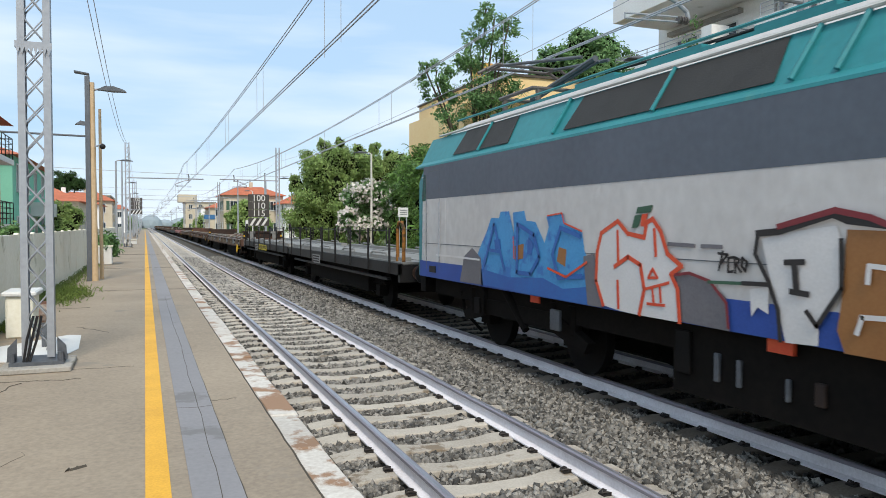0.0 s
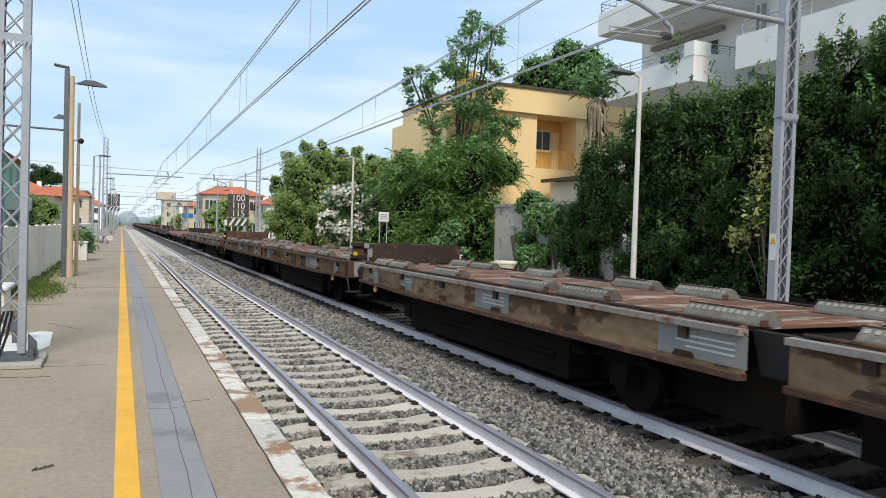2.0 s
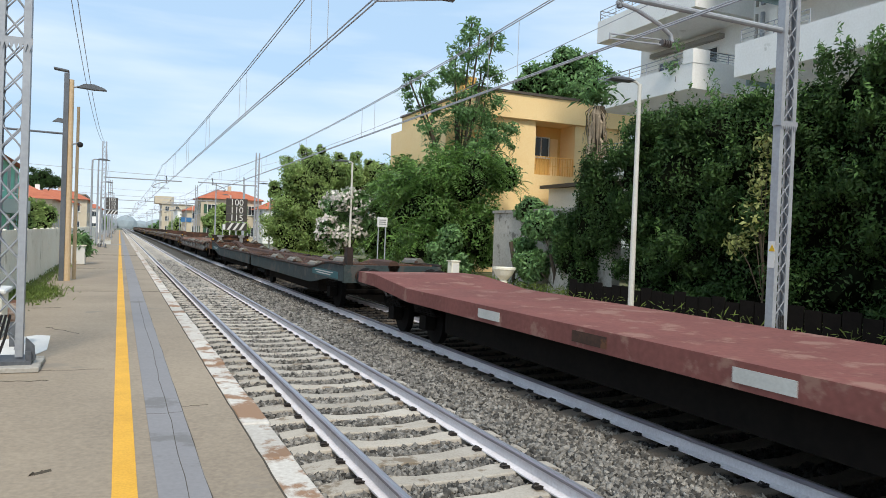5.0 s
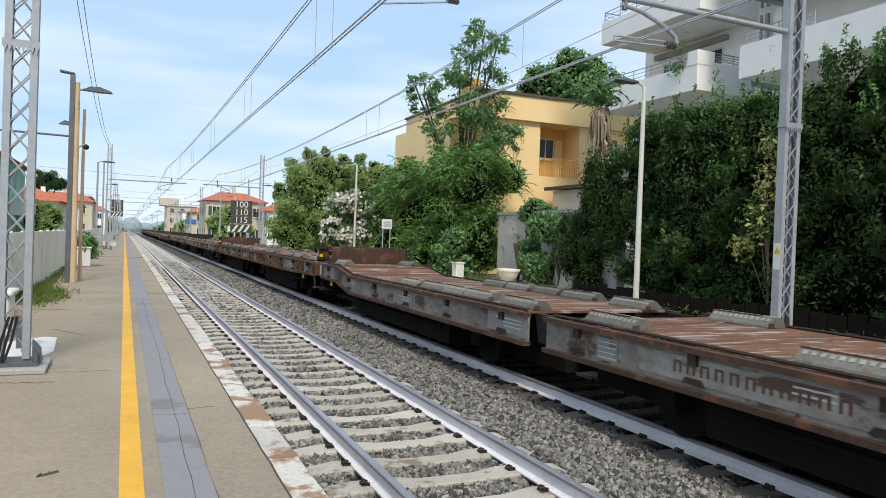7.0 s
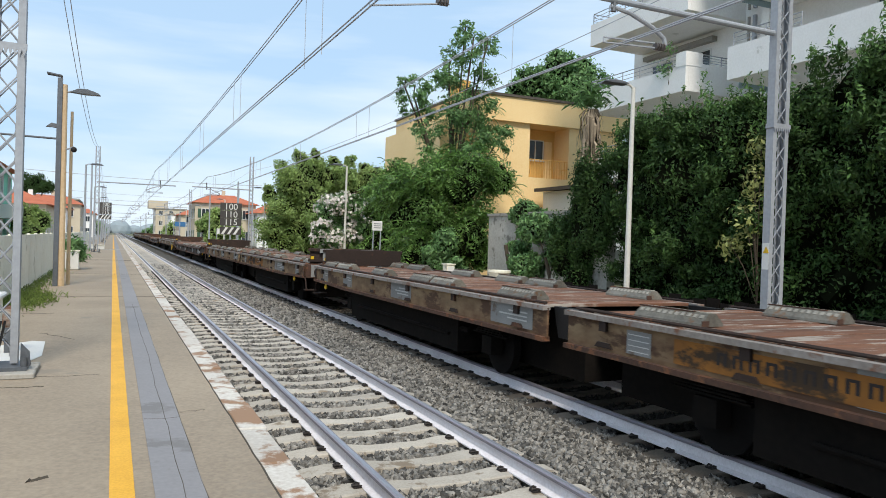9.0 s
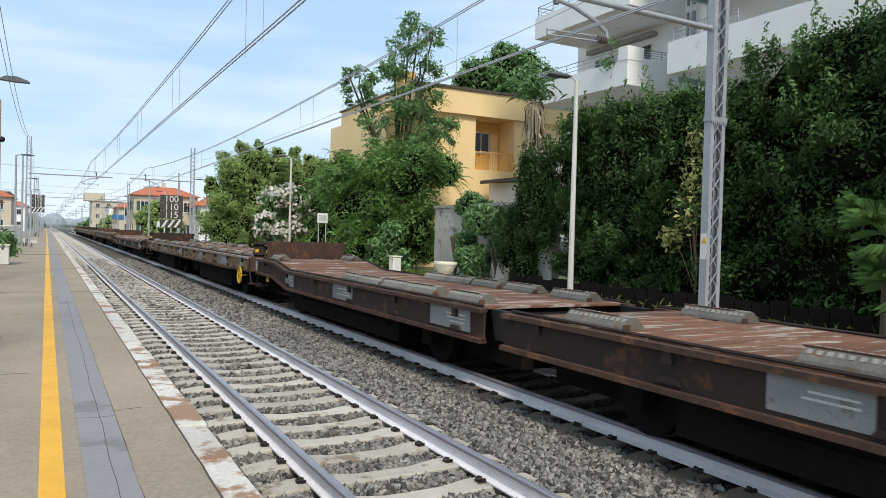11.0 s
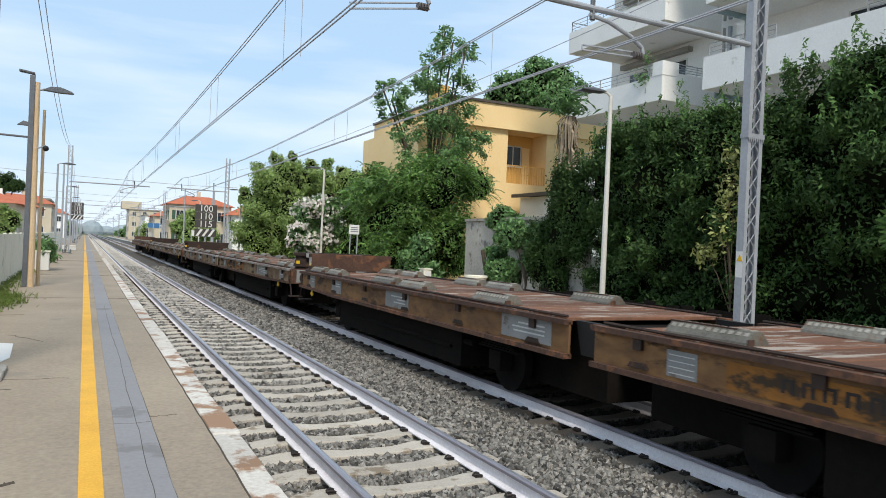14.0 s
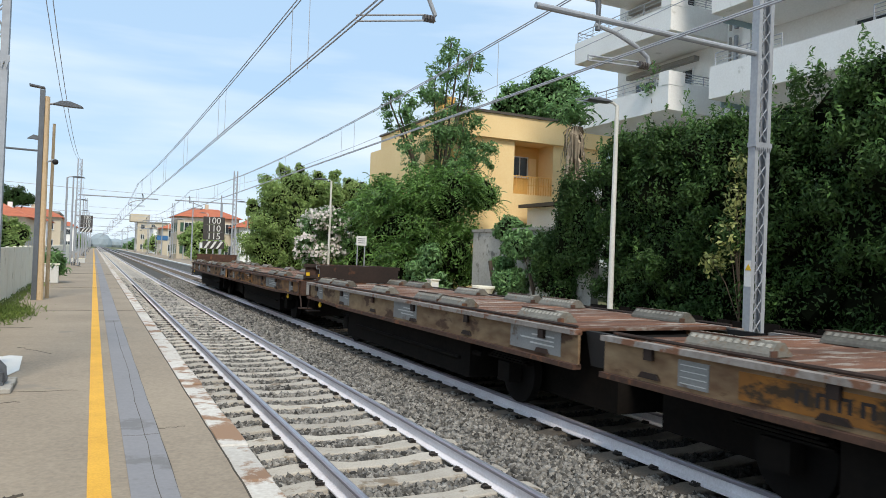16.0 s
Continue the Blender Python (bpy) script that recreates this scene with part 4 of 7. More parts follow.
def flat_wagon(label, low=0.0, marks=0, hand_wheel=False, deck_z=1.29, L=24.4, beam_mat=None, band=None, panel_mat=None):
    """An articulated two-part flat wagon, 0 at its leading end, running away along +y."""
    ob = thing("flat_wagon", label, "wagon", "flat wagons of the train")
    half = (L - 0.5) / 2
    # places of the wheel ramps, from each outer end
    spots_of = (((0.8, 2.2, 4.6, 7.2, 10.6), (0.7, 1.9, 4.4, 7.2, 8.6, 11.0)), ((0.8, 3.4, 4.5, 8.0, 10.5), (0.8, 2.0, 5.2, 6.6, 9.6)),
                ((0.7, 1.9, 5.0, 7.4, 10.4), (0.65, 1.9, 4.7, 7.0, 8.2, 10.8)), ((0.9, 2.3, 4.9, 7.4, 10.5), (1.0, 6.4, 7.45, 8.5, 9.55, 11.0)))[marks]
    rs = random.Random(marks * 7 + int(low * 100))
    for unit_no, (ya, yb) in enumerate(((0.0, half), (L - half, L))):
        outer, inner = (ya, yb) if unit_no == 0 else (yb, ya)
        d = 1 if unit_no == 0 else -1

        def dz(y):
            u = abs(y - outer)
            return -low * min(1, max(0, (u - 1.6) / 1.3))
        # side beams as channels with flanges
        for s in (-1, 1):
            ys = [outer, outer + d * 1.6, outer + d * 2.9, inner]
            bm = bmesh.new()
            for p, q in zip(ys, ys[1:]):
                tp, tq = deck_z - 0.04 + dz(p), deck_z - 0.04 + dz(q)
                depth = {0: 0.36, 1: 0.38, 2: 0.41, 3: 0.41}
                ip = ys.index(p)
                bp, bq = tp - depth[ip], tq - depth[ip + 1]
                vs = []
                for x in (s * SOLE_X, s * (SOLE_X - 0.03)):
                    vs.append([bm.verts.new((x, p, tp)), bm.verts.new((x, q, tq)), bm.verts.new((x, q, bq)), bm.verts.new((x, p, bp))])
                a, b = vs
                bm.faces.new(a)
                bm.faces.new(b[::-1])
                for i in range(4):
                    bm.faces.new((a[i], a[(i + 1) % 4], b[(i + 1) % 4], b[i]))
            bmesh.ops.recalc_face_normals(bm, faces=bm.faces[:])
            beam = part("side_beam", bm, beam_mat or OCHRE, ob, "rust-streaked painted side beam")
            for top in (True, False):
                bm = bmesh.new()
                for p, q in zip(ys, ys[1:]):
                    ip = ys.index(p)
                    depth = {0: 0.36, 1: 0.38, 2: 0.41, 3: 0.41}
                    zp = deck_z - 0.04 + dz(p) - (0 if top else depth[ip])
                    zq = deck_z - 0.04 + dz(q) - (0 if top else depth[ip + 1])
                    a = [bm.verts.new((s * (SOLE_X + 0.07), p, zp + h)) for h in (-0.03, 0.03)]
                    b = [bm.verts.new((s * (SOLE_X - 0.05), p, zp + h)) for h in (0.03, -0.03)]
                    a2 = [bm.verts.new((s * (SOLE_X + 0.07), q, zq + h)) for h in (-0.03, 0.03)]
                    b2 = [bm.verts.new((s * (SOLE_X - 0.05), q, zq + h)) for h in (0.03, -0.03)]
                    r1, r2 = a + b, a2 + b2
                    for i in range(4):
                        bm.faces.new((r1[i], r1[(i + 1) % 4], r2[(i + 1) % 4], r2[i]))
                    bm.faces.new(r1)
                    bm.faces.new(r2[::-1])
                bmesh.ops.recalc_face_normals(bm, faces=bm.faces[:])
                part("top_flange" if top else "bottom_flange", bm, SOLEGREY if top and marks % 2 == 0 else RUST, beam)
            # grey full-height panels, small stake pockets above, rusty brackets below
            for u, w in ((0.95, 0.45), (3.6, 1.5), (7.6, 0.9)) if unit_no == 0 else ((1.0, 0.5), (3.0, 0.7), (6.6, 1.1), (11.0, 1.2)):
                y = outer + d * u
                if low and u < 3.0:
                    continue
                z1 = deck_z - 0.073 + dz(y)
                part("data_panel", B(s * (SOLE_X + 0.002), s * (SOLE_X + 0.006), y - w / 2, y + w / 2, z1 - 0.305, z1), panel_mat or GREYPANEL, beam, "flat grey lettering panel")
                bm = bmesh.new()
                for q in range(3 if w > 1 else 2):
                    box(bm, s * (SOLE_X + 0.007), s * (SOLE_X + 0.009), y - w * 0.38, y + w * rs.uniform(-0.05, 0.3), z1 - 0.10 - q * 0.055, z1 - 0.08 - q * 0.055)
                tagged(part("writing", bm, PALEBAR, beam), kind="stuff")
            for k in range(6):
                y = ya + 0.75 + k * (half - 1.5) / 5
                z1 = deck_z - 0.07 + dz(y)
                part("stake_pocket", B(s * (SOLE_X + 0.007), s * (SOLE_X + 0.05), y - 0.06, y + 0.06, z1 - 0.12, z1 - 0.005), RUSTDARK, beam)
                part("bracket", prism(bmesh.new(), [(y - 0.16, z1 - 0.31), (y + 0.16, z1 - 0.31), (y + 0.11, z1 - 0.25), (y - 0.11, z1 - 0.25)], "x", s * (SOLE_X + 0.007), s * (SOLE_X + 0.03)), RUSTDARK, beam)
            if unit_no == 0 and band:
                y0 = inner - 1.9
                z1 = deck_z - 0.12 - low
                part("name_band", B(s * (SOLE_X + 0.003), s * (SOLE_X + 0.008), y0 - 3.4, y0, z1 - 0.25, z1 - 0.0), band, beam, "faded painted name band")
                bm = bmesh.new()
                for q in range(11):
                    u = y0 - 2.6 + q * 0.19
                    box(bm, s * (SOLE_X + 0.009), s * (SOLE_X + 0.011), u, u + 0.035, z1 - 0.17, z1 - 0.05)
                    box(bm, s * (SOLE_X + 0.009), s * (SOLE_X + 0.011), u + 0.085, u + 0.12, z1 - 0.17, z1 - 0.05)
                    box(bm, s * (SOLE_X + 0.009), s * (SOLE_X + 0.0105), u + 0.035, u + 0.085, z1 - 0.075, z1 - 0.05)
                tagged(part("writing", bm, RUSTBAR if band is OLDGREY else DARKBAR, beam), kind="stuff")
                part("table_panel", B(s * (SOLE_X + 0.003), s * (SOLE_X + 0.008), y0 + 0.35, y0 + 0.75, z1 - 0.26, z1 + 0.0), GREYPANEL, beam, "small gridded load table")
                bm = bmesh.new()
                for q in range(4):
                    box(bm, s * (SOLE_X + 0.009), s * (SOLE_X + 0.010), y0 + 0.38, y0 + 0.72, z1 - 0.23 + q * 0.06, z1 - 0.22 + q * 0.06)
                tagged(part("table_line", bm, PALEBAR, beam), kind="stuff")
            y = outer + d * 1.15
            part("rope_hook", prism(bmesh.new(), [(y - 0.045, deck_z - 0.38), (y + 0.045, deck_z - 0.38), (y + 0.03, deck_z - 0.53), (y + 0.10, deck_z - 0.50), (y + 0.08, deck_z - 0.56), (y, deck_z - 0.585), (y - 0.08, deck_z - 0.56), (y - 0.10, deck_z - 0.50), (y - 0.03, deck_z - 0.53)], "x", s * (SOLE_X + 0.02), s * (SOLE_X + 0.05)), YPAINT, ob, "yellow rope hook")
        # deck
        n = int((half - 0.3) / 0.292)
        for k in range(n):
            y = ya + 0.3 + k * 0.292
            p = mesh_ob("plank", PLANK_ME, None, ob)
            slope = math.degrees(math.atan2(dz(y + 0.14) - dz(y - 0.14), 0.28))
            p.matrix_basis = pose(0, y, deck_z + dz(y) + rs.uniform(-0.006, 0.006), slope, 0, 0)
        for s in (-1, 1):
            bm = bmesh.new()
            tube(bm, [(s * 1.27, y, deck_z + 0.02 + dz(y)) for y in (outer + d * 0.2, outer + d * 1.6, outer + d * 2.9, inner - d * 0.1)], 0.02, 6)
            part("deck_edge_rail", bm, RUSTDARK, ob)
            spots = [outer + d * u for u in spots_of[unit_no]]
            for y in spots:
                c = mesh_ob("wheel_chock", CHOCK_ME, None, ob)
                c.matrix_basis = pose(s * (0.98 + rs.uniform(-0.05, 0.05)), y + rs.uniform(-0.06, 0.06), deck_z + dz(y) + 0.006, math.degrees(math.atan2(dz(y + 0.5) - dz(y - 0.5), 1.0)), 0, rs.uniform(-3, 3))
        # ends
        bm = B(-1.34, 1.34, outer, outer + d * 0.10, deck_z - 0.44, deck_z - 0.02, bevel=0.01)
        part("headstock", bm, RUST, ob)
        hb = 0.46
        e = outer + d * 0.16
        board = part("end_board", B(-1.12, 1.12, e, e + d * 0.05, deck_z + 0.02, deck_z + hb, bevel=0.006), RUST if marks % 2 else RUSTDARK, ob, "rusty raised end board")
        bm = bmesh.new()
        for z in (deck_z + 0.10, deck_z + hb - 0.05):
            box(bm, -1.18, 1.18, e - d * 0.07, e - d * 0.002, z - 0.045, z + 0.045)
        part("rib", bm, RUSTDARK, board)
        for s in (-1, 1):
            bm = bmesh.new()
            box(bm, s * 0.55, s * 0.75, e - d * 0.10, e - d * 0.072, deck_z + 0.0, deck_z + hb - 0.03)
            box(bm, s * 0.45, s * 0.85, e - d * 0.12, e - d * 0.10, deck_z + hb - 0.14, deck_z + hb - 0.02)
            part("hinge_bracket", bm, GREYPANEL, board, "pale grey hinge bracket")
            part("reflector", B(s * 1.02, s * 1.12, e - d * 0.085, e - d * 0.072, deck_z + 0.13, deck_z + 0.22), YPAINT, board)
            part("end_step", B(s * 1.0, s * 1.34, outer - d * 0.25, outer, 0.50, 0.53), RUSTDARK, ob)
            tube_b = tube(bmesh.new(), [(s * 1.3, outer, deck_z - 0.4), (s * 1.3, outer - d * 0.12, 0.75), (s * 1.3, outer - d * 0.22, 0.53)], 0.02, 6)
            part("step_hanger", tube_b, RUSTDARK, ob)
            buffer(ob, s * 0.875, outer, -d)
            part("buffer_plate", B(s * 0.65, s * 1.12, outer - d * 0.012, outer - d * 0.002, deck_z - 0.40, deck_z - 0.04), GREYPANEL, ob)
        coupling(ob, outer, -d)
        # underframe: solid blocks added and blackened to fill the shade below the deck
        part("underframe", prism(bmesh.new(), [(-1.12, 0.20), (1.12, 0.20), (1.12, deck_z - 0.36 - low), (0.35, deck_z - 0.09 - low), (-0.35, deck_z - 0.09 - low), (-1.12, deck_z - 0.36 - low)], "y", ya + 3.1, yb - 2.75), UNDER, ob, "solid underframe block, black for the shade below the deck")
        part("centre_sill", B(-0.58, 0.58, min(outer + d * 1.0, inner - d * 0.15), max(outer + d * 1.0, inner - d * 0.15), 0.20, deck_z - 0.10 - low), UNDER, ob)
        for k in (0, 5):
            y = ya + 1 + k * (half - 2) / 5
            part("cross_member", B(-1.28, 1.28, y - 0.06, y + 0.06, deck_z - 0.38 - low, deck_z - 0.09 - low), UNDER, ob)
        bm = bmesh.new()
        rod(bm, (0.5, ya + 3.2, 0.62), (0.5, ya + 5.0, 0.62), 0.18, n=12)
        box(bm, -0.9, -0.5, ya + 4.5, ya + 7.5, 0.5, 0.62)
        for s in (-1, 1):
            tube(bm, [(s * 1.05, ya + 2.8, 0.6), (s * 1.05, yb - 2.8, 0.6)], 0.045, 6)
            tube(bm, [(s * 1.15, ya + 3.4, 0.48), (s * 1.15, yb - 3.4, 0.48)], 0.03, 6)
        part("brake_gear", bm, UNDER, ob)
        wheelset(ob, outer + d * 2.45)
        wheelset(ob, inner - d * 2.1)
    part("articulation", B(-0.45, 0.45, half - 0.2, L - half + 0.2, deck_z - 0.5 - low, deck_z - 0.1 - low), UNDER, ob)
    for s in (-1, 1):
        bm = prism(bmesh.new(), [(half - 0.02, deck_z - 0.02 - low), (half + 0.52, deck_z - 0.02 - low), (half + 0.40, deck_z - 0.42 - low), (half + 0.1, deck_z - 0.42 - low)], "x", s * 1.10, s * 1.2)
        part("joint_cover", bm, BLACK, ob)
    if hand_wheel:
        bm = wheel_ring(bmesh.new(), (-SOLE_X - 0.12, 0.62, 0.72), 0.24, 0.022)
        for k in range(3):
            a = math.tau * k / 6 + 0.3
            rod(bm, (-SOLE_X - 0.12, 0.62 - 0.23 * math.cos(a), 0.72 - 0.23 * math.sin(a)), (-SOLE_X - 0.12, 0.62 + 0.23 * math.cos(a), 0.72 + 0.23 * math.sin(a)), 0.014, n=6)
        rod(bm, (-SOLE_X - 0.13, 0.62, 0.72), (-SOLE_X + 0.1, 0.62, 0.72), 0.03)
        part("hand_wheel", bm, YPAINT, ob, "yellow brake hand wheel")
    return ob


def stake_wagon():
    """The first wagon: pale steel deck, slim stanchions along the sides."""
    L = 27.2
    ob = thing("stake_wagon", "black flat wagon with a pale grey steel deck and slim stanchions", "wagon")
    half = (L - 0.4) / 2
    for no, (ya, yb) in enumerate(((0, half), (L - half, L))):
        d = 1 if no == 0 else -1
        outer = ya if no == 0 else yb
        for s in (-1, 1):
            part("side_beam", B(s * 1.27, s * 1.33, ya, yb, 0.98, 1.24), BLACK, ob)
            part("lower_sill", B(s * 1.2, s * 1.3, ya + 1, yb - 1, 0.80, 0.86), BLACK, ob)
            for k in range(8):
                y = ya + 0.7 + k * (half - 1.4) / 7
                part("stanchion", rod(bmesh.new(), (s * 1.34, y, 1.0), (s * 1.34, y, 2.02), 0.028, n=8), BLACK, ob)
            part("side_rope", tube(bmesh.new(), [(s * 1.34, ya + 0.7, 1.96), (s * 1.34, yb - 0.7, 1.96)], 0.008, 5), BLACK, ob)
            part("wheel_guide", B(s * 0.95, s * 1.2, ya + 0.3, yb - 0.3, 1.27, 1.36), PALEDECK, ob)
            bm = bmesh.new()
            for k in range(70):
                y = ya + 0.4 + k * (half - 0.8) / 70
                box(bm, s * 0.60, s * 0.66, y, y + 0.09, 1.272, 1.276)
            part("slot_row", bm, BLACK, ob)
            for k in range(4):
                y = ya + 1.5 + k * 2.9
                part("wheel_bar", tube(bmesh.new(), [(s * 1.15, y, 1.36), (s * 1.12, y + 0.12, 1.42), (s * 1.12, y + 1.23, 1.42), (s * 1.15, y + 1.35, 1.36)], 0.028, 8), PALEDECK, ob)
            part("data_panel", B(s * 1.332, s * 1.338, yb - 5.5, yb - 4.4, 0.86, 1.14), GREYPANEL, ob)
            for q in range(3):
                part("writing", B(s * 1.339, s * 1.341, yb - 5.4, yb - 4.5, 0.90 + q * 0.08, 0.94 + q * 0.08), DARKBAR, ob)
        if no:
            part("name_panel", B(-1.345, -1.336, yb - 8.2, yb - 5.8, 0.92, 1.17), LIME, ob, "yellow name panel")
            bm = bmesh.new()
            for q in range(11):
                u = yb - 8.05 + q * 0.2
                box(bm, -1.348, -1.346, u, u + 0.04, 0.97, 1.12)
                box(bm, -1.348, -1.346, u + 0.09, u + 0.13, 0.97, 1.12)
                box(bm, -1.3475, -1.346, u + 0.04, u + 0.09, 1.085, 1.12)
            tagged(part("writing", bm, DARKBAR, ob), kind="stuff")
        part("deck", B(-1.25, 1.25, ya, yb, 1.20, 1.27), PALEDECK, ob, "pale grey steel deck")
        # solid black block standing for the shade beneath this deck
        part("underframe", B(-1.1, 1.1, ya + 3.2, yb - 3, 0.36, 1.18), UNDER, ob)
        part("centre_sill", B(-0.4, 0.4, ya, yb, 0.75, 1.19), UNDER, ob)
        part("headstock", B(-1.33, 1.33, outer, outer + d * 0.12, 0.82, 1.22), BLACK, ob)
        for s in (-1, 1):
            buffer(ob, s * 0.875, outer, -d)
            part("grab_hoop", tube(bmesh.new(), [(s * 1.2, outer + d * 0.1, 1.2), (s * 1.2, outer + d * 0.1, 2.0), (s * 1.2, outer + d * 0.22, 2.15), (s * 1.2, outer + d * 0.42, 2.15), (s * 1.2, outer + d * 0.52, 2.0), (s * 1.2, outer + d * 0.52, 1.2)], 0.04, 8), ORANGEBAND if no == 0 else BLACK, ob)
        coupling(ob, outer, -d)
        wheelset(ob, outer + d * 2.4)
        wheelset(ob, (yb if no == 0 else ya) - d * 2.2)
    return ob


def low_red_wagon():
    L = 24.0
    ob = thing("low_loader_wagon", "flat wagon with a dull red deck sloping at its end", "wagon")
    out = [(0, 1.22), (1.2, 1.22), (3.2, 1.06), (L - 3.2, 1.06), (L - 1.2, 1.22), (L, 1.22), (L, 0.98), (L - 1.2, 0.95), (L - 3.2, 0.80), (3.2, 0.80), (1.2, 0.95), (0, 0.98)]
    part("deck", prism(bmesh.new(), out, "x", -1.35, 1.35), OXIDE, ob, "dull red oxide steel deck")
    for s in (-1, 1):
        for q in range(6):
            part("data_panel", B(s * 1.352, s * 1.358, 4 + q * 2.6, 4.7 + q * 2.6, 0.86, 1.0), PALEBAR if q % 2 else RUST, ob)
        part("grab_hoop", tube(bmesh.new(), [(s * 0.95, 0.1, 1.2), (s * 0.95, 0.1, 2.1), (s * 0.95, 0.14, 2.17), (s * 0.95, 0.26, 2.17), (s * 0.95, 0.3, 2.1), (s * 0.95, 0.3, 1.2)], 0.03, 8), YPAINT, ob, "yellow grab hoop")
        part("deck_lashing", tube(bmesh.new(), [(s * 0.4, 5, 1.08), (s * 0.5, 8, 1.09), (s * 0.3, 11, 1.08)], 0.03, 6), RUSTDARK, ob)
        part("rope_hook", B(s * 1.33, s * 1.36, 1.0, 1.1, 0.72, 0.98), YPAINT, ob)
        for y, d in ((0, -1), (L, 1)):
            buffer(ob, s * 0.875, y, d)
    for y, d in ((0, -1), (L, 1)):
        coupling(ob, y, d)
    # one black block fills the shaded space between the wheels
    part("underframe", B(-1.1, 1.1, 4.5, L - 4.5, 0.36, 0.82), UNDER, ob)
    for y in (1.6, 3.4, L - 3.4, L - 1.6):
        wheelset(ob, y, R=0.40)
    return ob


def green_wagon():
    L = 28.6
    ob = thing("slatted_wagon", "petrol green car-carrying wagon with a wavy slatted brown deck", "wagon")
    half = (L - 0.4) / 2
    for no, (ya, yb) in enumerate(((0, half), (L - half, L))):
        d = 1 if no == 0 else -1
        outer = ya if no == 0 else yb

        def z(y):
            u = abs(y - outer)
            return 1.30 - 0.24 * (0.5 - 0.5 * math.cos(math.pi * min(1, max(0, (u - 1.2) / 2.6))))
        ys = [ya + half * k / 28 for k in range(29)]
        for s in (-1, 1):
            bm = bmesh.new()
            for p, q in zip(ys, ys[1:]):
                v = [bm.verts.new(c) for c in ((s * 1.34, p, z(p)), (s * 1.34, q, z(q)), (s * 1.34, q, z(q) - 0.42), (s * 1.34, p, z(p) - 0.42), (s * 1.30, p, z(p)), (s * 1.30, q, z(q)), (s * 1.30, q, z(q) - 0.42), (s * 1.30, p, z(p) - 0.42))]
                for f in ((0, 1, 2, 3), (7, 6, 5, 4), (0, 4, 5, 1), (3, 2, 6, 7)):
                    bm.faces.new([v[i] for i in f])
            bmesh.ops.recalc_face_normals(bm, faces=bm.faces[:])
            part("side_beam", bm, PETROL, ob, "worn petrol green side beam")
            part("edge_tube", tube(bmesh.new(), [(s * 1.33, y, z(y) + 0.02) for y in ys], 0.04, 6), RUSTDARK, ob)
            part("data_panel", B(s * 1.342, s * 1.346, outer + d * 0.5, outer + d * 3.2, 0.92, 1.10), TEALPANEL, ob, "teal lettering panel")
            for q in range(2):
                part("writing", B(s * 1.348, s * 1.351, outer + d * (1.2 - 0.2 * q), outer + d * (2.7 + 0.2 * q), 0.97 + q * 0.06, 1.0 + q * 0.06), PALEBAR, ob)
            for k in range(4):
                c = mesh_ob("wheel_chock", CHOCK_ME, None, ob)
                y = outer + d * (1.2 + k * 3.0)
                c.matrix_basis = pose(s * 1.0, y, z(y) + 0.05, math.degrees(math.atan2(z(y + 0.5) - z(y - 0.5), 1.0)), 0, 0)
        part("centre_track", tube(bmesh.new(), [(0, y, z(y) - 0.02) for y in ys], 0.16, 8), RUST, ob, "brown centre rib")
        for s in (-1, 1):
            for k in range(60):
                y = ya + 0.5 + k * (half - 1) / 60
                part("slat", B(s * 0.25, s * 1.28, y, y + 0.12, z(y) - 0.02, z(y) + 0.02), RUST, ob)
        part("headstock", B(-1.33, 1.33, outer, outer + d * 0.12, 0.85, 1.3), PETROL, ob)
        part("end_post", B(-1.25, -1.1, outer + d * 0.02, outer + d * 0.3, 1.28, 1.75), RUSTDARK, ob)
        # solid block, blackened as the shade under the slats
        part("underframe", B(-1.1, 1.1, ya + 3.4, yb - 3, 0.36, 0.95), UNDER, ob)
        for s in (-1, 1):
            buffer(ob, s * 0.875, outer, -d)
        coupling(ob, outer, -d)
        wheelset(ob, outer + d * 2.3)
        wheelset(ob, (yb if no == 0 else ya) - d * 2.0)
    return ob


def flat_shape(pts, x, h=0.004):
    return prism(bmesh.new(), pts, "x", x - h, x)


def line_strip(pts, w, x):
    """A flat painted stroke along points of y and z."""
    bm = bmesh.new()
    for (y0, z0), (y1, z1) in zip(pts, pts[1:]):
        dy, dz_ = y1 - y0, z1 - z0
        k = math.hypot(dy, dz_) or 1
        ny, nz = -dz_ / k * w / 2, dy / k * w / 2
        ey, ez = dy / k * w * 0.3, dz_ / k * w * 0.3
        prism(bm, [(y0 - ey + ny, z0 - ez + nz), (y1 + ey + ny, z1 + ez + nz), (y1 + ey - ny, z1 + ez - nz), (y0 - ey - ny, z0 - ez - nz)], "x", x - 0.003, x)
    return bm


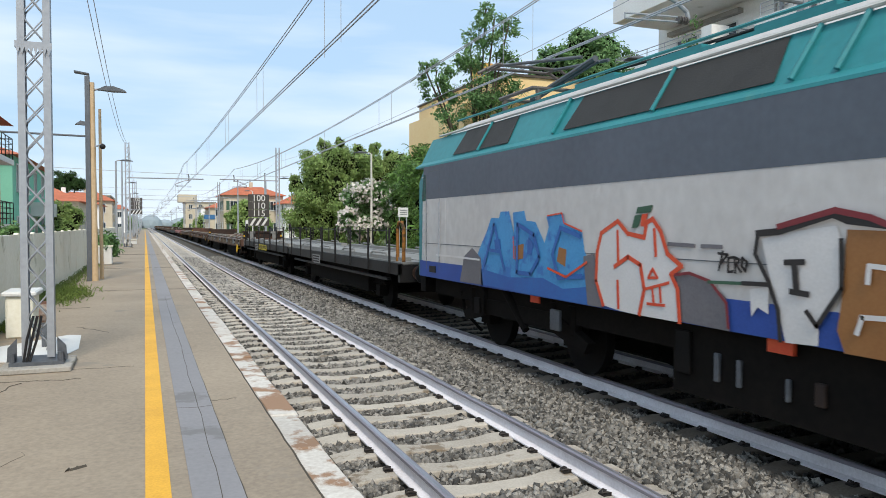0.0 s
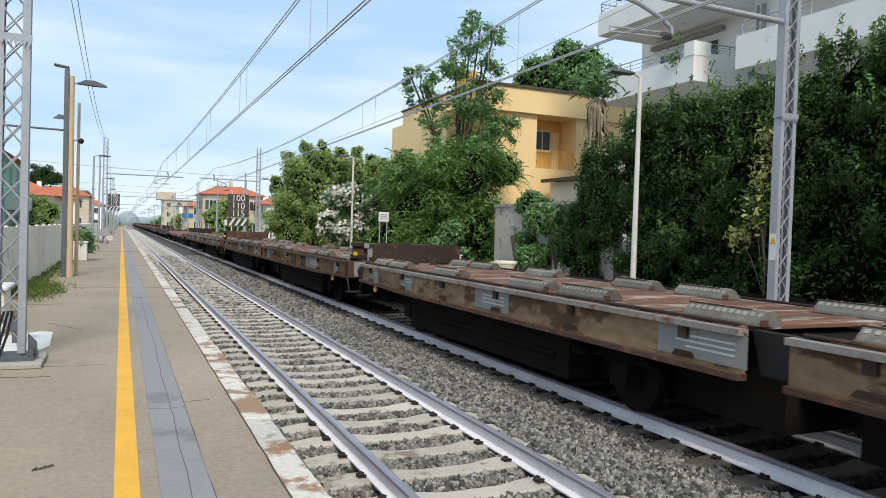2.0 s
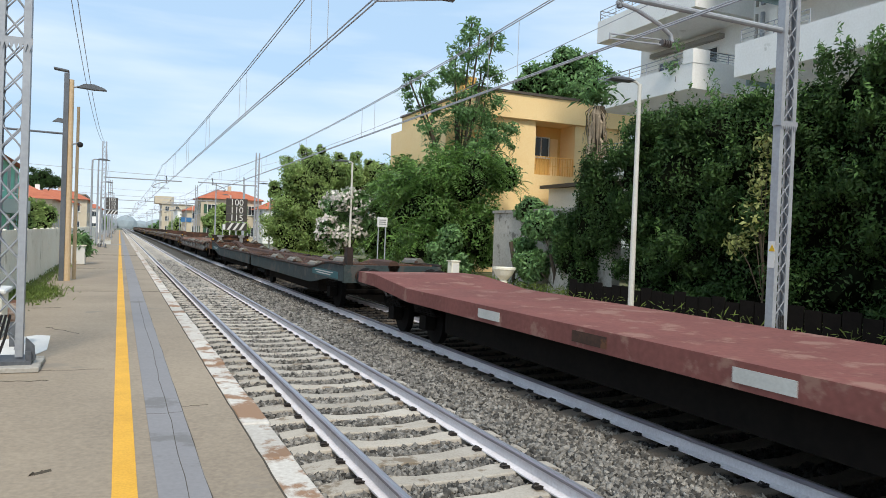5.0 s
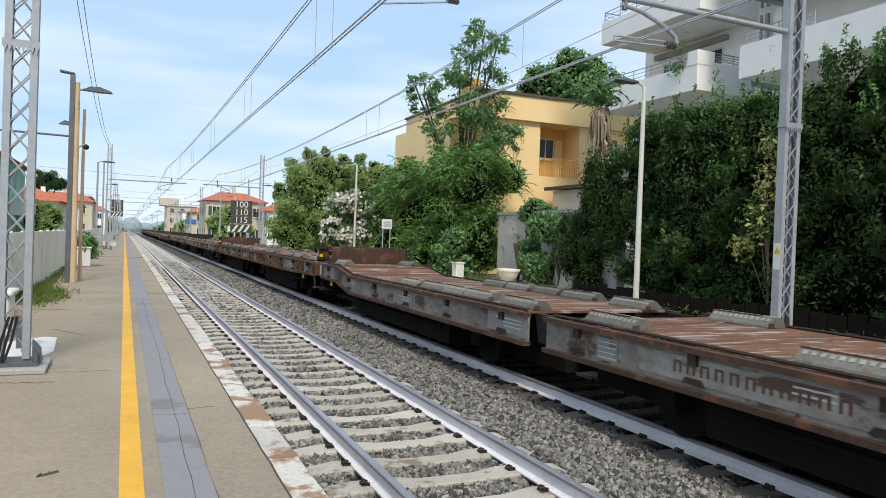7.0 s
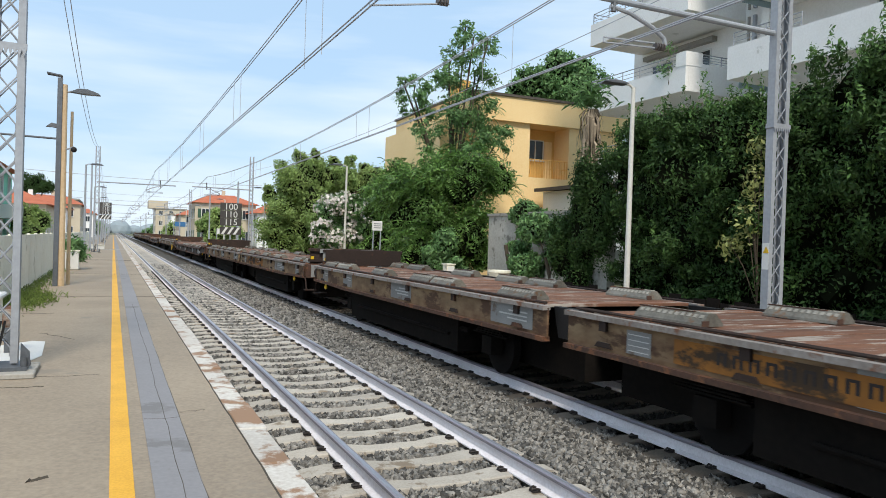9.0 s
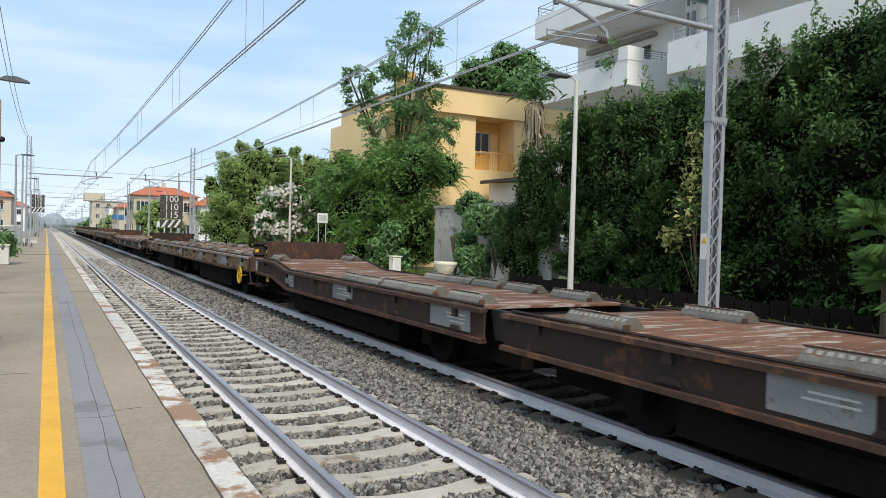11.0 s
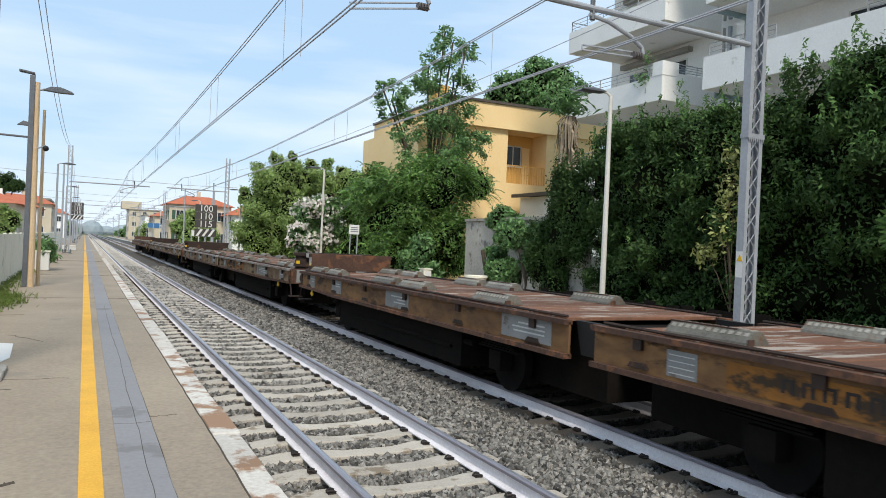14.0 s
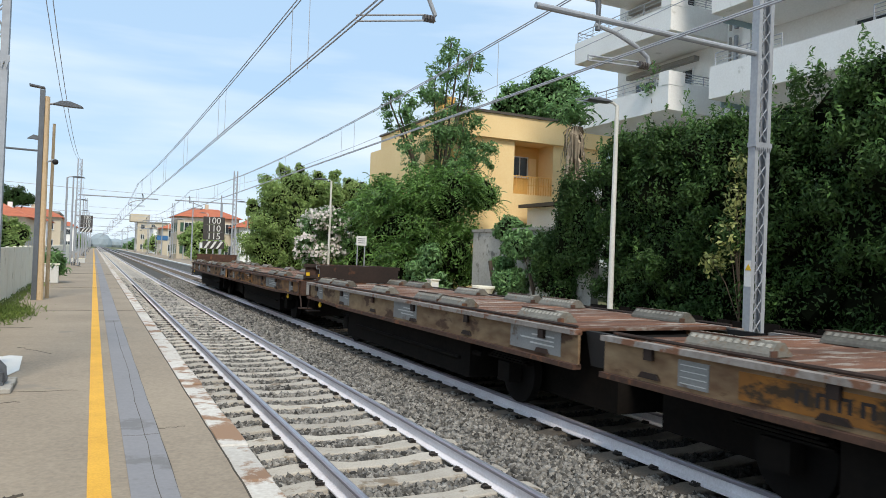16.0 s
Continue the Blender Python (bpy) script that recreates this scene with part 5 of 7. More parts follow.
def locomotive():
    """Rear end at 0, running towards -y for 19.4 m."""
    ob = thing("electric_locomotive", "white, slate and teal electric locomotive covered in graffiti", "locomotive")
    W = 1.5
    Y0, Y1 = -19.4, 0.0
    body = [(-W, 1.10), (-W, 3.22), (-1.36, 3.30), (-1.12, 3.78), (-0.80, 4.0), (0.80, 4.0), (1.12, 3.78), (1.36, 3.30), (W, 3.22), (W, 1.10)]
    core = part("body_shell", prism(bmesh.new(), body, "y", Y0 + 1.2, Y1 - 1.25), LOCOWHITE, ob, "dirty white body side")
    # cab ends, raked back above the waist
    for s, ye in ((1, Y1), (-1, Y0)):
        bm = bmesh.new()
        sect = []
        for dy, k, zt in ((1.25, 1.0, 1.0), (0.75, 0.995, 0.985), (0.35, 0.97, 0.86), (0.0, 0.86, 0.55)):
            ring = []
            for x, z in body:
                zz = 1.10 + (z - 1.10) * zt if z > 1.2 else z
                ring.append(bm.verts.new((x * k, ye - s * dy, zz)))
            sect.append(ring)
        n = len(body)
        for a, b in zip(sect, sect[1:]):
            for i in range(n):
                bm.faces.new((a[i], a[(i + 1) % n], b[(i + 1) % n], b[i]))
        bm.faces.new(sect[-1])
        bm.faces.new(sect[0][::-1])
        bmesh.ops.recalc_face_normals(bm, faces=bm.faces[:])
        cab = part("cab_end", bm, LOCOTEAL, ob, "teal cab end")
        bm = bmesh.new()
        for sx in (-1, 1):
            prism(bm, [(-0.60 * 1, 2.40), (0.60, 2.40), (0.55, 2.9), (-0.55, 2.9)], "y", ye - s * 0.24 + s * 0.03, ye - s * 0.24 + s * 0.05)
        part("windscreen", bm, GLASS, cab)
        for sx in (-1, 1):
            part("headlight", rod(bmesh.new(), (sx * 0.9, ye - s * 0.05, 1.45), (sx * 0.9, ye + s * 0.03, 1.45), 0.10, n=12), FRAMEW, cab)
            buffer(ob, sx * 0.875, ye - s * 0.05, s)
        part("buffer_beam", B(-1.3, 1.3, ye - s * 0.3, ye - s * 0.02, 0.75, 1.12), UNDER, ob)
        coupling(ob, ye, s)
    ya, yb = Y0 + 1.2, Y1 - 0.62
    for s in (-1, 1):
        x = s * (W + 0.004)
        part("slate_band", prism(bmesh.new(), [(ya, 2.58), (yb, 2.58), (yb - 0.12, 3.20), (ya, 3.20)], "x", s * W, x), LOCODARK, core, "slate grey band")
        part("blue_band", B(s * W, x, ya, yb + 0.1, 1.10, 1.40), LOCOBLUE, core, "blue skirt band")
        part("pale_stripe", B(s * W, s * (W + 0.003), ya, yb, 3.0, 3.015), PALEBAR, core)
        part("cab_side", prism(bmesh.new(), [(yb - 1.2, 1.40), (yb, 1.40), (yb - 0.05, 2.58), (yb - 1.2, 2.58)], "x", s * W, s * (W + 0.003)), LOCOWHITE, core)
        bm = bmesh.new()
        for (a, b, c, d) in ((yb - 0.92, yb - 0.90, 1.25, 3.1), (yb - 0.28, yb - 0.26, 1.25, 3.1), (yb - 0.92, yb - 0.26, 3.09, 3.11)):
            box(bm, s * W, s * (W + 0.006), a, b, c, d)
        part("door_seam", bm, GALV_DARK, core)
        for y in (yb - 1.0, yb - 0.2):
            part("handrail", rod(bmesh.new(), (s * (W + 0.04), y, 1.5), (s * (W + 0.04), y, 2.5), 0.014, n=6), GALV, core)
        part("cab_side_window", prism(bmesh.new(), [(yb - 0.22, 2.55), (yb - 0.02, 2.55), (yb - 0.10, 3.05), (yb - 0.22, 3.05)], "x", s * W, s * (W + 0.007)), GLASS, core)
        part("skirt_socket", B(s * W, s * (W + 0.02), yb - 0.75, yb - 0.45, 1.2, 1.32), BLACK, core)
        # sloping roof sides: grilles and teal panels
        slope = Vector((-0.24, 0, 0.48)).normalized()
        roof = part("roof_side", prism(bmesh.new(), [(s * 1.506, 3.20), (s * 1.50, 3.235), (s * 1.375, 3.31), (s * 1.135, 3.79), (s * 1.10, 3.77), (s * 1.30, 3.20)], "y", ya, yb + 0.35), LOCOTEAL, ob, "teal roof side")
        for (p, q, mt) in ((-4.0, -1.85, GRILLE), (-9.1, -5.6, GRILLE), (-16.5, -12.0, GRILLE)):
            bm = bmesh.new()
            v = []
            for dd in (0.012, 0.02):
                v.append([bm.verts.new((s * (1.36 - 0.24 * t + dd), y, 3.335 + 0.48 * t)) for y, t in ((p, 0.02), (q, 0.02), (q - 0.18, 0.92), (p + 0.02, 0.92))])
            for i in range(4):
                bm.faces.new((v[0][i], v[0][(i + 1) % 4], v[1][(i + 1) % 4], v[1][i]))
            bm.faces.new(v[1])
            bm.faces.new(v[0][::-1])
            bmesh.ops.recalc_face_normals(bm, faces=bm.faces[:])
            part("grille", bm, mt, roof, "dark ventilation grille")
        for y in (-2.95, -5.35, -7.45, -9.3, -9.75):
            part("roof_rib", tube(bmesh.new(), [(s * 1.39, y, 3.33), (s * 1.15, y - 0.1, 3.80)], 0.03, 6), LOCOTEAL, roof)
        part("gutter", tube(bmesh.new(), [(s * 1.16, ya, 3.82), (s * 1.16, yb - 0.1, 3.82)], 0.022, 6), PALEBAR, ob)
        part("roof_rail", tube(bmesh.new(), [(s * 0.95, ya, 4.08), (s * 0.95, yb - 0.5, 4.08)], 0.02, 6), LOCOTEAL, ob)
    # graffiti on the platform side
    g = -(W + 0.004)
    part("panel_seam", B(-(W + 0.006), -W, ya, yb, 1.735, 1.745), GALV_DARK, core)
    fills = (
        (SPRAYBLUE, 1, [(-3.31, 1.72), (-3.57, 1.99), (-3.72, 2.2), (-4, 2.19), (-4.04, 2.29), (-4.32, 2.29), (-4.5, 1.91), (-4.45, 2.27), (-4.79, 2.29), (-4.85, 2.15), (-5.11, 2.13), (-5.37, 1.84), (-5.48, 2.06), (-5.42, 2.2), (-5.84, 2.23), (-5.89, 2.11), (-6.28, 2.01), (-6.33, 1.78), (-6.42, 1.66), (-6.43, 1.11), (-4.98, 1.11), (-3.35, 1.14), (-3.11, 1.45)]),
        (SPRAYDEEP, 2, [(-3.35, 1.39), (-4.35, 1.31), (-5.32, 1.37), (-5.85, 1.26), (-6.42, 1.33), (-6.43, 1.11), (-4.98, 1.11), (-3.38, 1.13)]),
        (SPRAYGREY, 2, [(-2.52, 1.12), (-2.69, 1.56), (-3.02, 1.71), (-3.35, 1.56), (-3.44, 1.13)]),
        (SPRAYGREY, 3, [(-6.33, 1.7), (-6.55, 1.74), (-6.61, 1.49), (-6.7, 1.28), (-6.73, 1.11), (-6.43, 1.11)]),
        (SPRAYBROWN, 2, [(-5.75, 1.8), (-5.93, 1.77), (-5.9, 1.55), (-5.7, 1.61)]),
        (SPRAYBROWN, 2, [(-4.51, 1.78), (-4.79, 1.82), (-4.77, 1.61), (-4.53, 1.57)]),
        (SPRAYDEEP, 3, [(-3.85, 1.86), (-4.05, 1.88), (-4.08, 1.73), (-3.88, 1.7)]),
        (SPRAYDEEP, 3, [(-4.93, 1.91), (-5.07, 1.83), (-5.02, 1.67), (-4.9, 1.68)]),
        (SPRAYWHITE, 4, [(-6.64, 1.77), (-6.72, 1.99), (-7.04, 2.13), (-7.23, 1.99), (-7.52, 1.95), (-7.56, 2.11), (-7.66, 2.15), (-7.79, 2.02), (-7.9, 1.79), (-8.12, 1.67), (-7.96, 1.58), (-8.06, 1.44), (-8.1, 1.1), (-7.4, 1.1), (-7.09, 1.11), (-6.77, 1.14), (-6.62, 1.42)]),
        (SPRAYGREY, 2, [(-8, 1.58), (-8.24, 1.61), (-8.52, 1.53), (-8.71, 1.41), (-8.77, 1.1), (-8.12, 1.11)]),
        (SPRAYWHITE, 3, [(-9.14, 1.96), (-9.3, 2.01), (-9.88, 2.08), (-9.94, 1.91), (-9.95, 1.59), (-9.73, 1.29), (-9.73, 1.11), (-9.41, 1.09), (-9.34, 1.33), (-9.27, 1.5), (-9.22, 1.67)]),
        (SPRAYWHITE, 3, [(-9.01, 1.51), (-9.22, 1.55), (-9.22, 1.31), (-9.1, 1.36), (-9.03, 1.27)]),
        (SPRAYBROWN, 2, [(-9.97, 2.05), (-10.32, 2.04), (-10.69, 2.01), (-10.72, 1.06), (-10.31, 1.09), (-9.97, 1.09), (-9.9, 1.26), (-9.95, 1.59)]),
        (GREENSHUT, 1, [(-7.38, 2.28), (-7.64, 2.3), (-7.6, 2.22), (-7.35, 2.21)]),
        (SPRAYRED, 2, [(-7.46, 2.2), (-7.56, 2.21), (-7.52, 2.07), (-7.44, 2.07)]),
        (GREENSHUT, 1, [(-7.33, 2.19), (-7.45, 2.2), (-7.39, 2.06), (-7.28, 2.05)]),
        (SPRAYGREY, 1, [(-7.88, 1.91), (-8.29, 1.9), (-8.29, 1.86), (-7.88, 1.87)]),
        (SPRAYGREY, 1, [(-8.37, 1.9), (-8.66, 1.9), (-8.66, 1.86), (-8.37, 1.86)]),
    )
    strokes = (
        (SPRAYDEEP, 0.06, [(-3.5, 1.45), (-3.85, 2.1), (-4.2, 1.42)]),
        (SPRAYDEEP, 0.05, [(-3.68, 1.7), (-4.05, 1.68)]),
        (SPRAYDEEP, 0.06, [(-4.6, 1.4), (-4.62, 2.1), (-5.1, 1.95), (-5.25, 1.65), (-5.0, 1.4), (-4.6, 1.4)]),
        (SPRAYDEEP, 0.06, [(-6.25, 1.95), (-5.8, 2.05), (-5.6, 1.7), (-5.75, 1.4), (-6.3, 1.45)]),
        (SPRAYRED, 0.05, [(-6.64, 1.77), (-6.72, 1.99), (-7.04, 2.13), (-7.23, 1.99), (-7.52, 1.95), (-7.56, 2.11), (-7.66, 2.15), (-7.79, 2.02), (-7.9, 1.79), (-8.12, 1.67), (-7.96, 1.58), (-8.06, 1.44), (-8.1, 1.1)]),
        (SPRAYRED, 0.05, [(-6.64, 1.77), (-6.62, 1.42), (-6.77, 1.14)]),
        (SPRAYRED, 0.04, [(-7.04, 2.02), (-7.06, 1.66)]),
        (SPRAYRED, 0.05, [(-6.99, 1.61), (-7.24, 1.73), (-7.46, 1.65), (-7.53, 1.39), (-7.45, 1.11)]),
        (SPRAYRED, 0.04, [(-7.05, 1.45), (-7.07, 1.14)]),
        (SPRAYRED, 0.04, [(-7.69, 2.04), (-7.72, 1.76)]),
        (SPRAYRED, 0.03, [(-7.6, 1.52), (-7.67, 1.62), (-7.75, 1.53), (-7.6, 1.52)]),
        (SPRAYRED, 0.03, [(-7.53, 1.39), (-7.93, 1.49)]),
        (SPRAYRED, 0.03, [(-7.59, 1.24), (-7.87, 1.25)]),
        (SPRAYRED, 0.03, [(-7.67, 1.41), (-7.69, 1.27)]),
        (SPRAYRED, 0.03, [(-7.79, 1.44), (-7.81, 1.28)]),
        (SPRAYRED, 0.03, [(-5.49, 1.51), (-5.95, 1.42), (-6.42, 1.63)]),
        (SPRAYRED, 0.02, [(-5.48, 2.21), (-5.84, 2.24), (-5.9, 2.11), (-6.31, 2.01)]),
        (SPRAYRED, 0.02, [(-4.5, 1.91), (-4.53, 1.6)]),
        (SPRAYMAROON, 0.03, [(-8.03, 1.58), (-8.24, 1.61), (-8.52, 1.55), (-8.74, 1.36), (-8.77, 1.13)]),
        (GREENSHUT, 0.03, [(-8.5, 1.54), (-8.99, 1.56)]),
        (SPRAYBLACK, 0.025, [(-8.69, 1.84), (-8.64, 1.66)]),
        (SPRAYBLACK, 0.025, [(-8.63, 1.82), (-8.75, 1.81), (-8.67, 1.73)]),
        (SPRAYBLACK, 0.025, [(-8.83, 1.79), (-8.76, 1.78), (-8.76, 1.65), (-8.82, 1.66)]),
        (SPRAYBLACK, 0.025, [(-8.85, 1.65), (-8.84, 1.79), (-8.9, 1.77), (-8.86, 1.72), (-8.92, 1.66)]),
        (SPRAYBLACK, 0.025, [(-8.93, 1.79), (-8.99, 1.75), (-8.97, 1.67), (-8.93, 1.71), (-8.93, 1.79)]),
        (SPRAYBLACK, 0.06, [(-9.1, 2.01), (-9.34, 2.03), (-9.86, 2.17), (-9.99, 2.12), (-10.34, 2.08)]),
        (SPRAYBLACK, 0.04, [(-9.11, 2.01), (-9.08, 1.83), (-9.23, 1.6), (-9.34, 1.36), (-9.37, 1.1)]),
        (SPRAYBLACK, 0.05, [(-9.41, 1.77), (-9.59, 1.78)]),
        (SPRAYBLACK, 0.06, [(-9.5, 1.76), (-9.53, 1.53)]),
        (SPRAYBLACK, 0.05, [(-9.47, 1.53), (-9.64, 1.52)]),
        (SPRAYBLACK, 0.04, [(-9.94, 1.97), (-9.95, 1.59), (-9.73, 1.27), (-9.63, 1.38)]),
        (SPRAYBLACK, 0.04, [(-8.94, 1.56), (-9.24, 1.57)]),
        (SPRAYMAROON, 0.05, [(-9.33, 2.07), (-9.88, 2.2), (-10.18, 2.14), (-10.34, 2.08)]),
        (SPRAYWHITE, 0.04, [(-10.17, 1.65), (-10.18, 1.78), (-10.33, 1.77)]),
        (SPRAYWHITE, 0.04, [(-10.09, 1.26), (-10.13, 1.39), (-10.34, 1.4)]),
        (SPRAYWHITE, 0.03, [(-1.47, 1.54), (-3.35, 1.53)]),
    )
    for paint, lift, pts in fills:
        part("graffiti", flat_shape(pts, g - 0.004 * lift), paint, core)
    for k, (paint, width, pts) in enumerate(strokes):
        part("graffiti", line_strip(pts, width, g - 0.021 - 0.0004 * k), paint, core)
    # roof gear
    bm = bmesh.new()
    box(bm, -0.7, 0.7, Y0 + 2, Y1 - 2, 4.0, 4.08)
    for y in (-5.5, -7.2, -9, -12):
        box(bm, -0.5, 0.5, y, y + 1.0, 4.08, 4.2)
    part("roof_deck", bm, LOCOTEAL, ob)
    bm = bmesh.new()
    for y in (-2.2, -3.4):
        for x in (-0.5, 0.5):
            rod(bm, (x, y, 4.08), (x, y, 4.32), 0.05, n=8)
    tube(bm, [(-0.6, -2.2, 4.34), (0.6, -2.2, 4.34), (0.6, -3.4, 4.34), (-0.6, -3.4, 4.34), (-0.6, -2.2, 4.34)], 0.035, 6)
    pan = part("pantograph_base", bm, INSUL, ob)
    bm = bmesh.new()
    tube(bm, [(0, -2.3, 4.36), (0, -4.3, 4.68)], 0.055, 8)
    tube(bm, [(-0.25, -4.3, 4.68), (-0.55, -2.0, 4.98)], 0.028, 8)
    tube(bm, [(0.25, -4.3, 4.68), (0.55, -2.0, 4.98)], 0.028, 8)
    tube(bm, [(0, -2.6, 4.36), (0, -4.4, 4.62)], 0.02, 6)
    part("pantograph_arm", bm, GALV_DARK, ob)
    bm = bmesh.new()
    for y in (-2.15, -1.8):
        tube(bm, [(-0.85, y, 4.86), (-0.65, y, 4.97), (0.65, y, 4.97), (0.85, y, 4.86)], 0.03, 8)
    for x in (-0.55, 0.55):
        tube(bm, [(x, -2.2, 4.96), (x, -1.75, 4.96)], 0.025, 6)
    part("pantograph_head", bm, INSUL, ob)
    bm = bmesh.new()
    for k in range(6):
        tube(bm, [(-0.3 + 0.1 * k, -5 - k, 4.3), (0.2, -6 - k, 4.42)], 0.02, 6)
    part("roof_cable", bm, BLACK, ob)
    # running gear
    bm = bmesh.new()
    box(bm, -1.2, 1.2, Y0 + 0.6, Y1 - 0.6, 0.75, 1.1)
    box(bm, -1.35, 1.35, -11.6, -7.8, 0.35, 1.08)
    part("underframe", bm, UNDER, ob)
    for s in (-1, 1):
        for y0, y1, z0, z1, m in ((-5.57, -5.33, 0.66, 0.94, GALV_DARK), (-8.50, -8.44, 0.56, 0.84, GALV_DARK), (-8.78, -8.73, 0.56, 0.82, GALV_DARK), (-9.34, -9.30, 0.55, 0.75, GALV_DARK), (-9.70, -9.60, 0.58, 0.78, RUSTDARK), (-8.1, -7.88, 0.56, 1.0, WHEEL), (-3.05, -2.85, 0.62, 0.88, WHEEL)):
            part("equipment_case", B(s * 1.353, s * 1.40, y0, y1, z0, z1, bevel=0.008), m, ob)
        part("orange_plate", B(s * 1.40, s * 1.44, -9.42, -9.14, 0.97, 1.09), SPRAYRED, ob, "orange-red plate below the skirt")
    for yc in (-4.0, -15.4):
        for s in (-1, 1):
            bm = prism(bmesh.new(), [(yc - 2.0, 0.55), (yc - 1.2, 0.85), (yc + 1.2, 0.85), (yc + 2.0, 0.55), (yc + 1.9, 0.40), (yc + 1.0, 0.60), (yc - 1.0, 0.60), (yc - 1.9, 0.40)], "x", s * 1.1, s * 1.22)
            for u in (-1.35, 1.35):
                rod(bm, (s * 1.16, yc + u - 0.25, 0.6), (s * 1.16, yc + u - 0.25, 1.0), 0.09, n=10)
                rod(bm, (s * 1.16, yc + u + 0.25, 0.6), (s * 1.16, yc + u + 0.25, 1.0), 0.09, n=10)
            rod(bm, (s * 1.2, yc - 0.3, 0.5), (s * 1.25, yc + 0.3, 1.05), 0.06, n=8)
            part("bogie_frame", bm, UNDER, ob)
            part("sand_pipe", tube(bmesh.new(), [(s * 1.2, yc + 2.1, 0.9), (s * 1.1, yc + 2.2, 0.5), (s * 0.8, yc + 2.1, 0.15)], 0.03, 6), WHEEL, ob)
            part("red_lamp", B(s * 1.36, s * 1.38, yc - 1.0, yc - 0.75, 0.98, 1.08), SPRAYRED, ob)
        for u in (-1.35, 1.35):
            wheelset(ob, yc + u, R=0.52)
    return ob


TRAIN = []
TRAIN.append((locomotive(), 13.97))
TRAIN.append((stake_wagon(), 15.2))
WA = flat_wagon("rusty cream articulated flat wagon with a plank deck and grey ramps", marks=0, hand_wheel=True, L=23.6, beam_mat=OLDCREAM)
WB = flat_wagon("rust-brown articulated flat wagon with plank deck and steel ramps", marks=1, band=ORANGEBAND)
WC = flat_wagon("ochre and rust articulated flat wagon with an orange name band", marks=2, band=ORANGEBAND, beam_mat=OLDCREAM)
WD = flat_wagon("dark rusty articulated flat wagon with a dropped plank deck", low=0.18, marks=3, beam_mat=RUSTDARK)
WE = flat_wagon("pale grey articulated flat wagon with a dropped plank deck", low=0.18, marks=3, beam_mat=OLDGREY, band=OLDGREY, L=23.75)
TRAIN += [(low_red_wagon(), 121.0), (green_wagon(), 146.3)]
for src, fronts in ((WA, (44.27, 304.07)), (WB, (69.15, 201.5, 354.5, 431.35)), (WC, (94.7, 227.0, 252.8, 380.2, 405.87)), (WD, (278.6, 328.9)), (WE, (176.64,))):
    for k, f in enumerate(fronts):
        TRAIN.append((src if k == 0 else copy_thing(src, Matrix.Identity(4)), f))


# ---- fence and buildings beside the platform ----
fence = tagged(thing("fence", "cream precast concrete panel fence behind the platform", "fence"), kind="")
for k in range(-6, 34):
    y = 13.2 + k * 2.0
    part("post", B(-5.10, -5.02, y - 0.07, y + 0.07, 0.1, 1.93, bevel=0.01), FENCE, fence)
    if y < 10.5:
        continue
    bm = B(-5.09, -5.03, y + 0.07, y + 1.93, 0.1, 1.90)
    part("panel", bm, FENCE, fence)
# white wire mesh bays nearest to the viewer
for y0 in (1.2, 3.2, 5.2, 7.2, 9.2):
    bm = bmesh.new()
    for q in range(14):
        rod(bm, (-5.06, y0 + 0.12 + q * 0.135, PZ), (-5.06, y0 + 0.12 + q * 0.135, 1.3), 0.012, n=5)
    for z in (0.6, 0.95, 1.28):
        rod(bm, (-5.06, y0 + 0.07, z), (-5.06, y0 + 1.93, z), 0.015, n=5)
    part("mesh_bay", bm, FRAMEW, fence, "white metal mesh bay")
    part("upper_panel", B(-5.10, -5.04, y0 + 0.07, y0 + 1.93, 1.32, 1.90), FENCE, fence)

ob = thing("cable_cabinet", "white low cabinet beside the fence", "cabinet")
part("body", B(-4.75, -4.4, 11.9, 12.6, PZ, 1.05, bevel=0.02), FENCE, ob)
part("lid", B(-4.8, -4.35, 11.85, 12.65, 1.05, 1.12, bevel=0.02), SIGNWHITE, ob)
ob = thing("cable_drum", "small brown drum behind the mast foot", "drum")
part("drum", rod(bmesh.new(), (-4.2, 11.0, PZ + 0.45), (-4.05, 11.0, PZ + 0.45), 0.16, n=16), PLANK, ob)
part("stand", B(-4.18, -4.08, 10.9, 11.1, PZ, PZ + 0.35), GALV_DARK, ob)
for (x, y, w, h) in ((-4.55, 33.2, 0.8, 0.75), (-4.3, 68.6, 1.5, 0.35)):
    ob = thing("planter", "white concrete planter box on the platform", "planter")
    part("body", B(x - w / 2, x + w / 2, y - 0.3, y + 0.3, PZ, PZ + h, bevel=0.03), SIGNWHITE, ob)
    part("rim", B(x - w / 2 - 0.03, x + w / 2 + 0.03, y - 0.33, y + 0.33, PZ + h, PZ + h + 0.05), FENCE, ob)


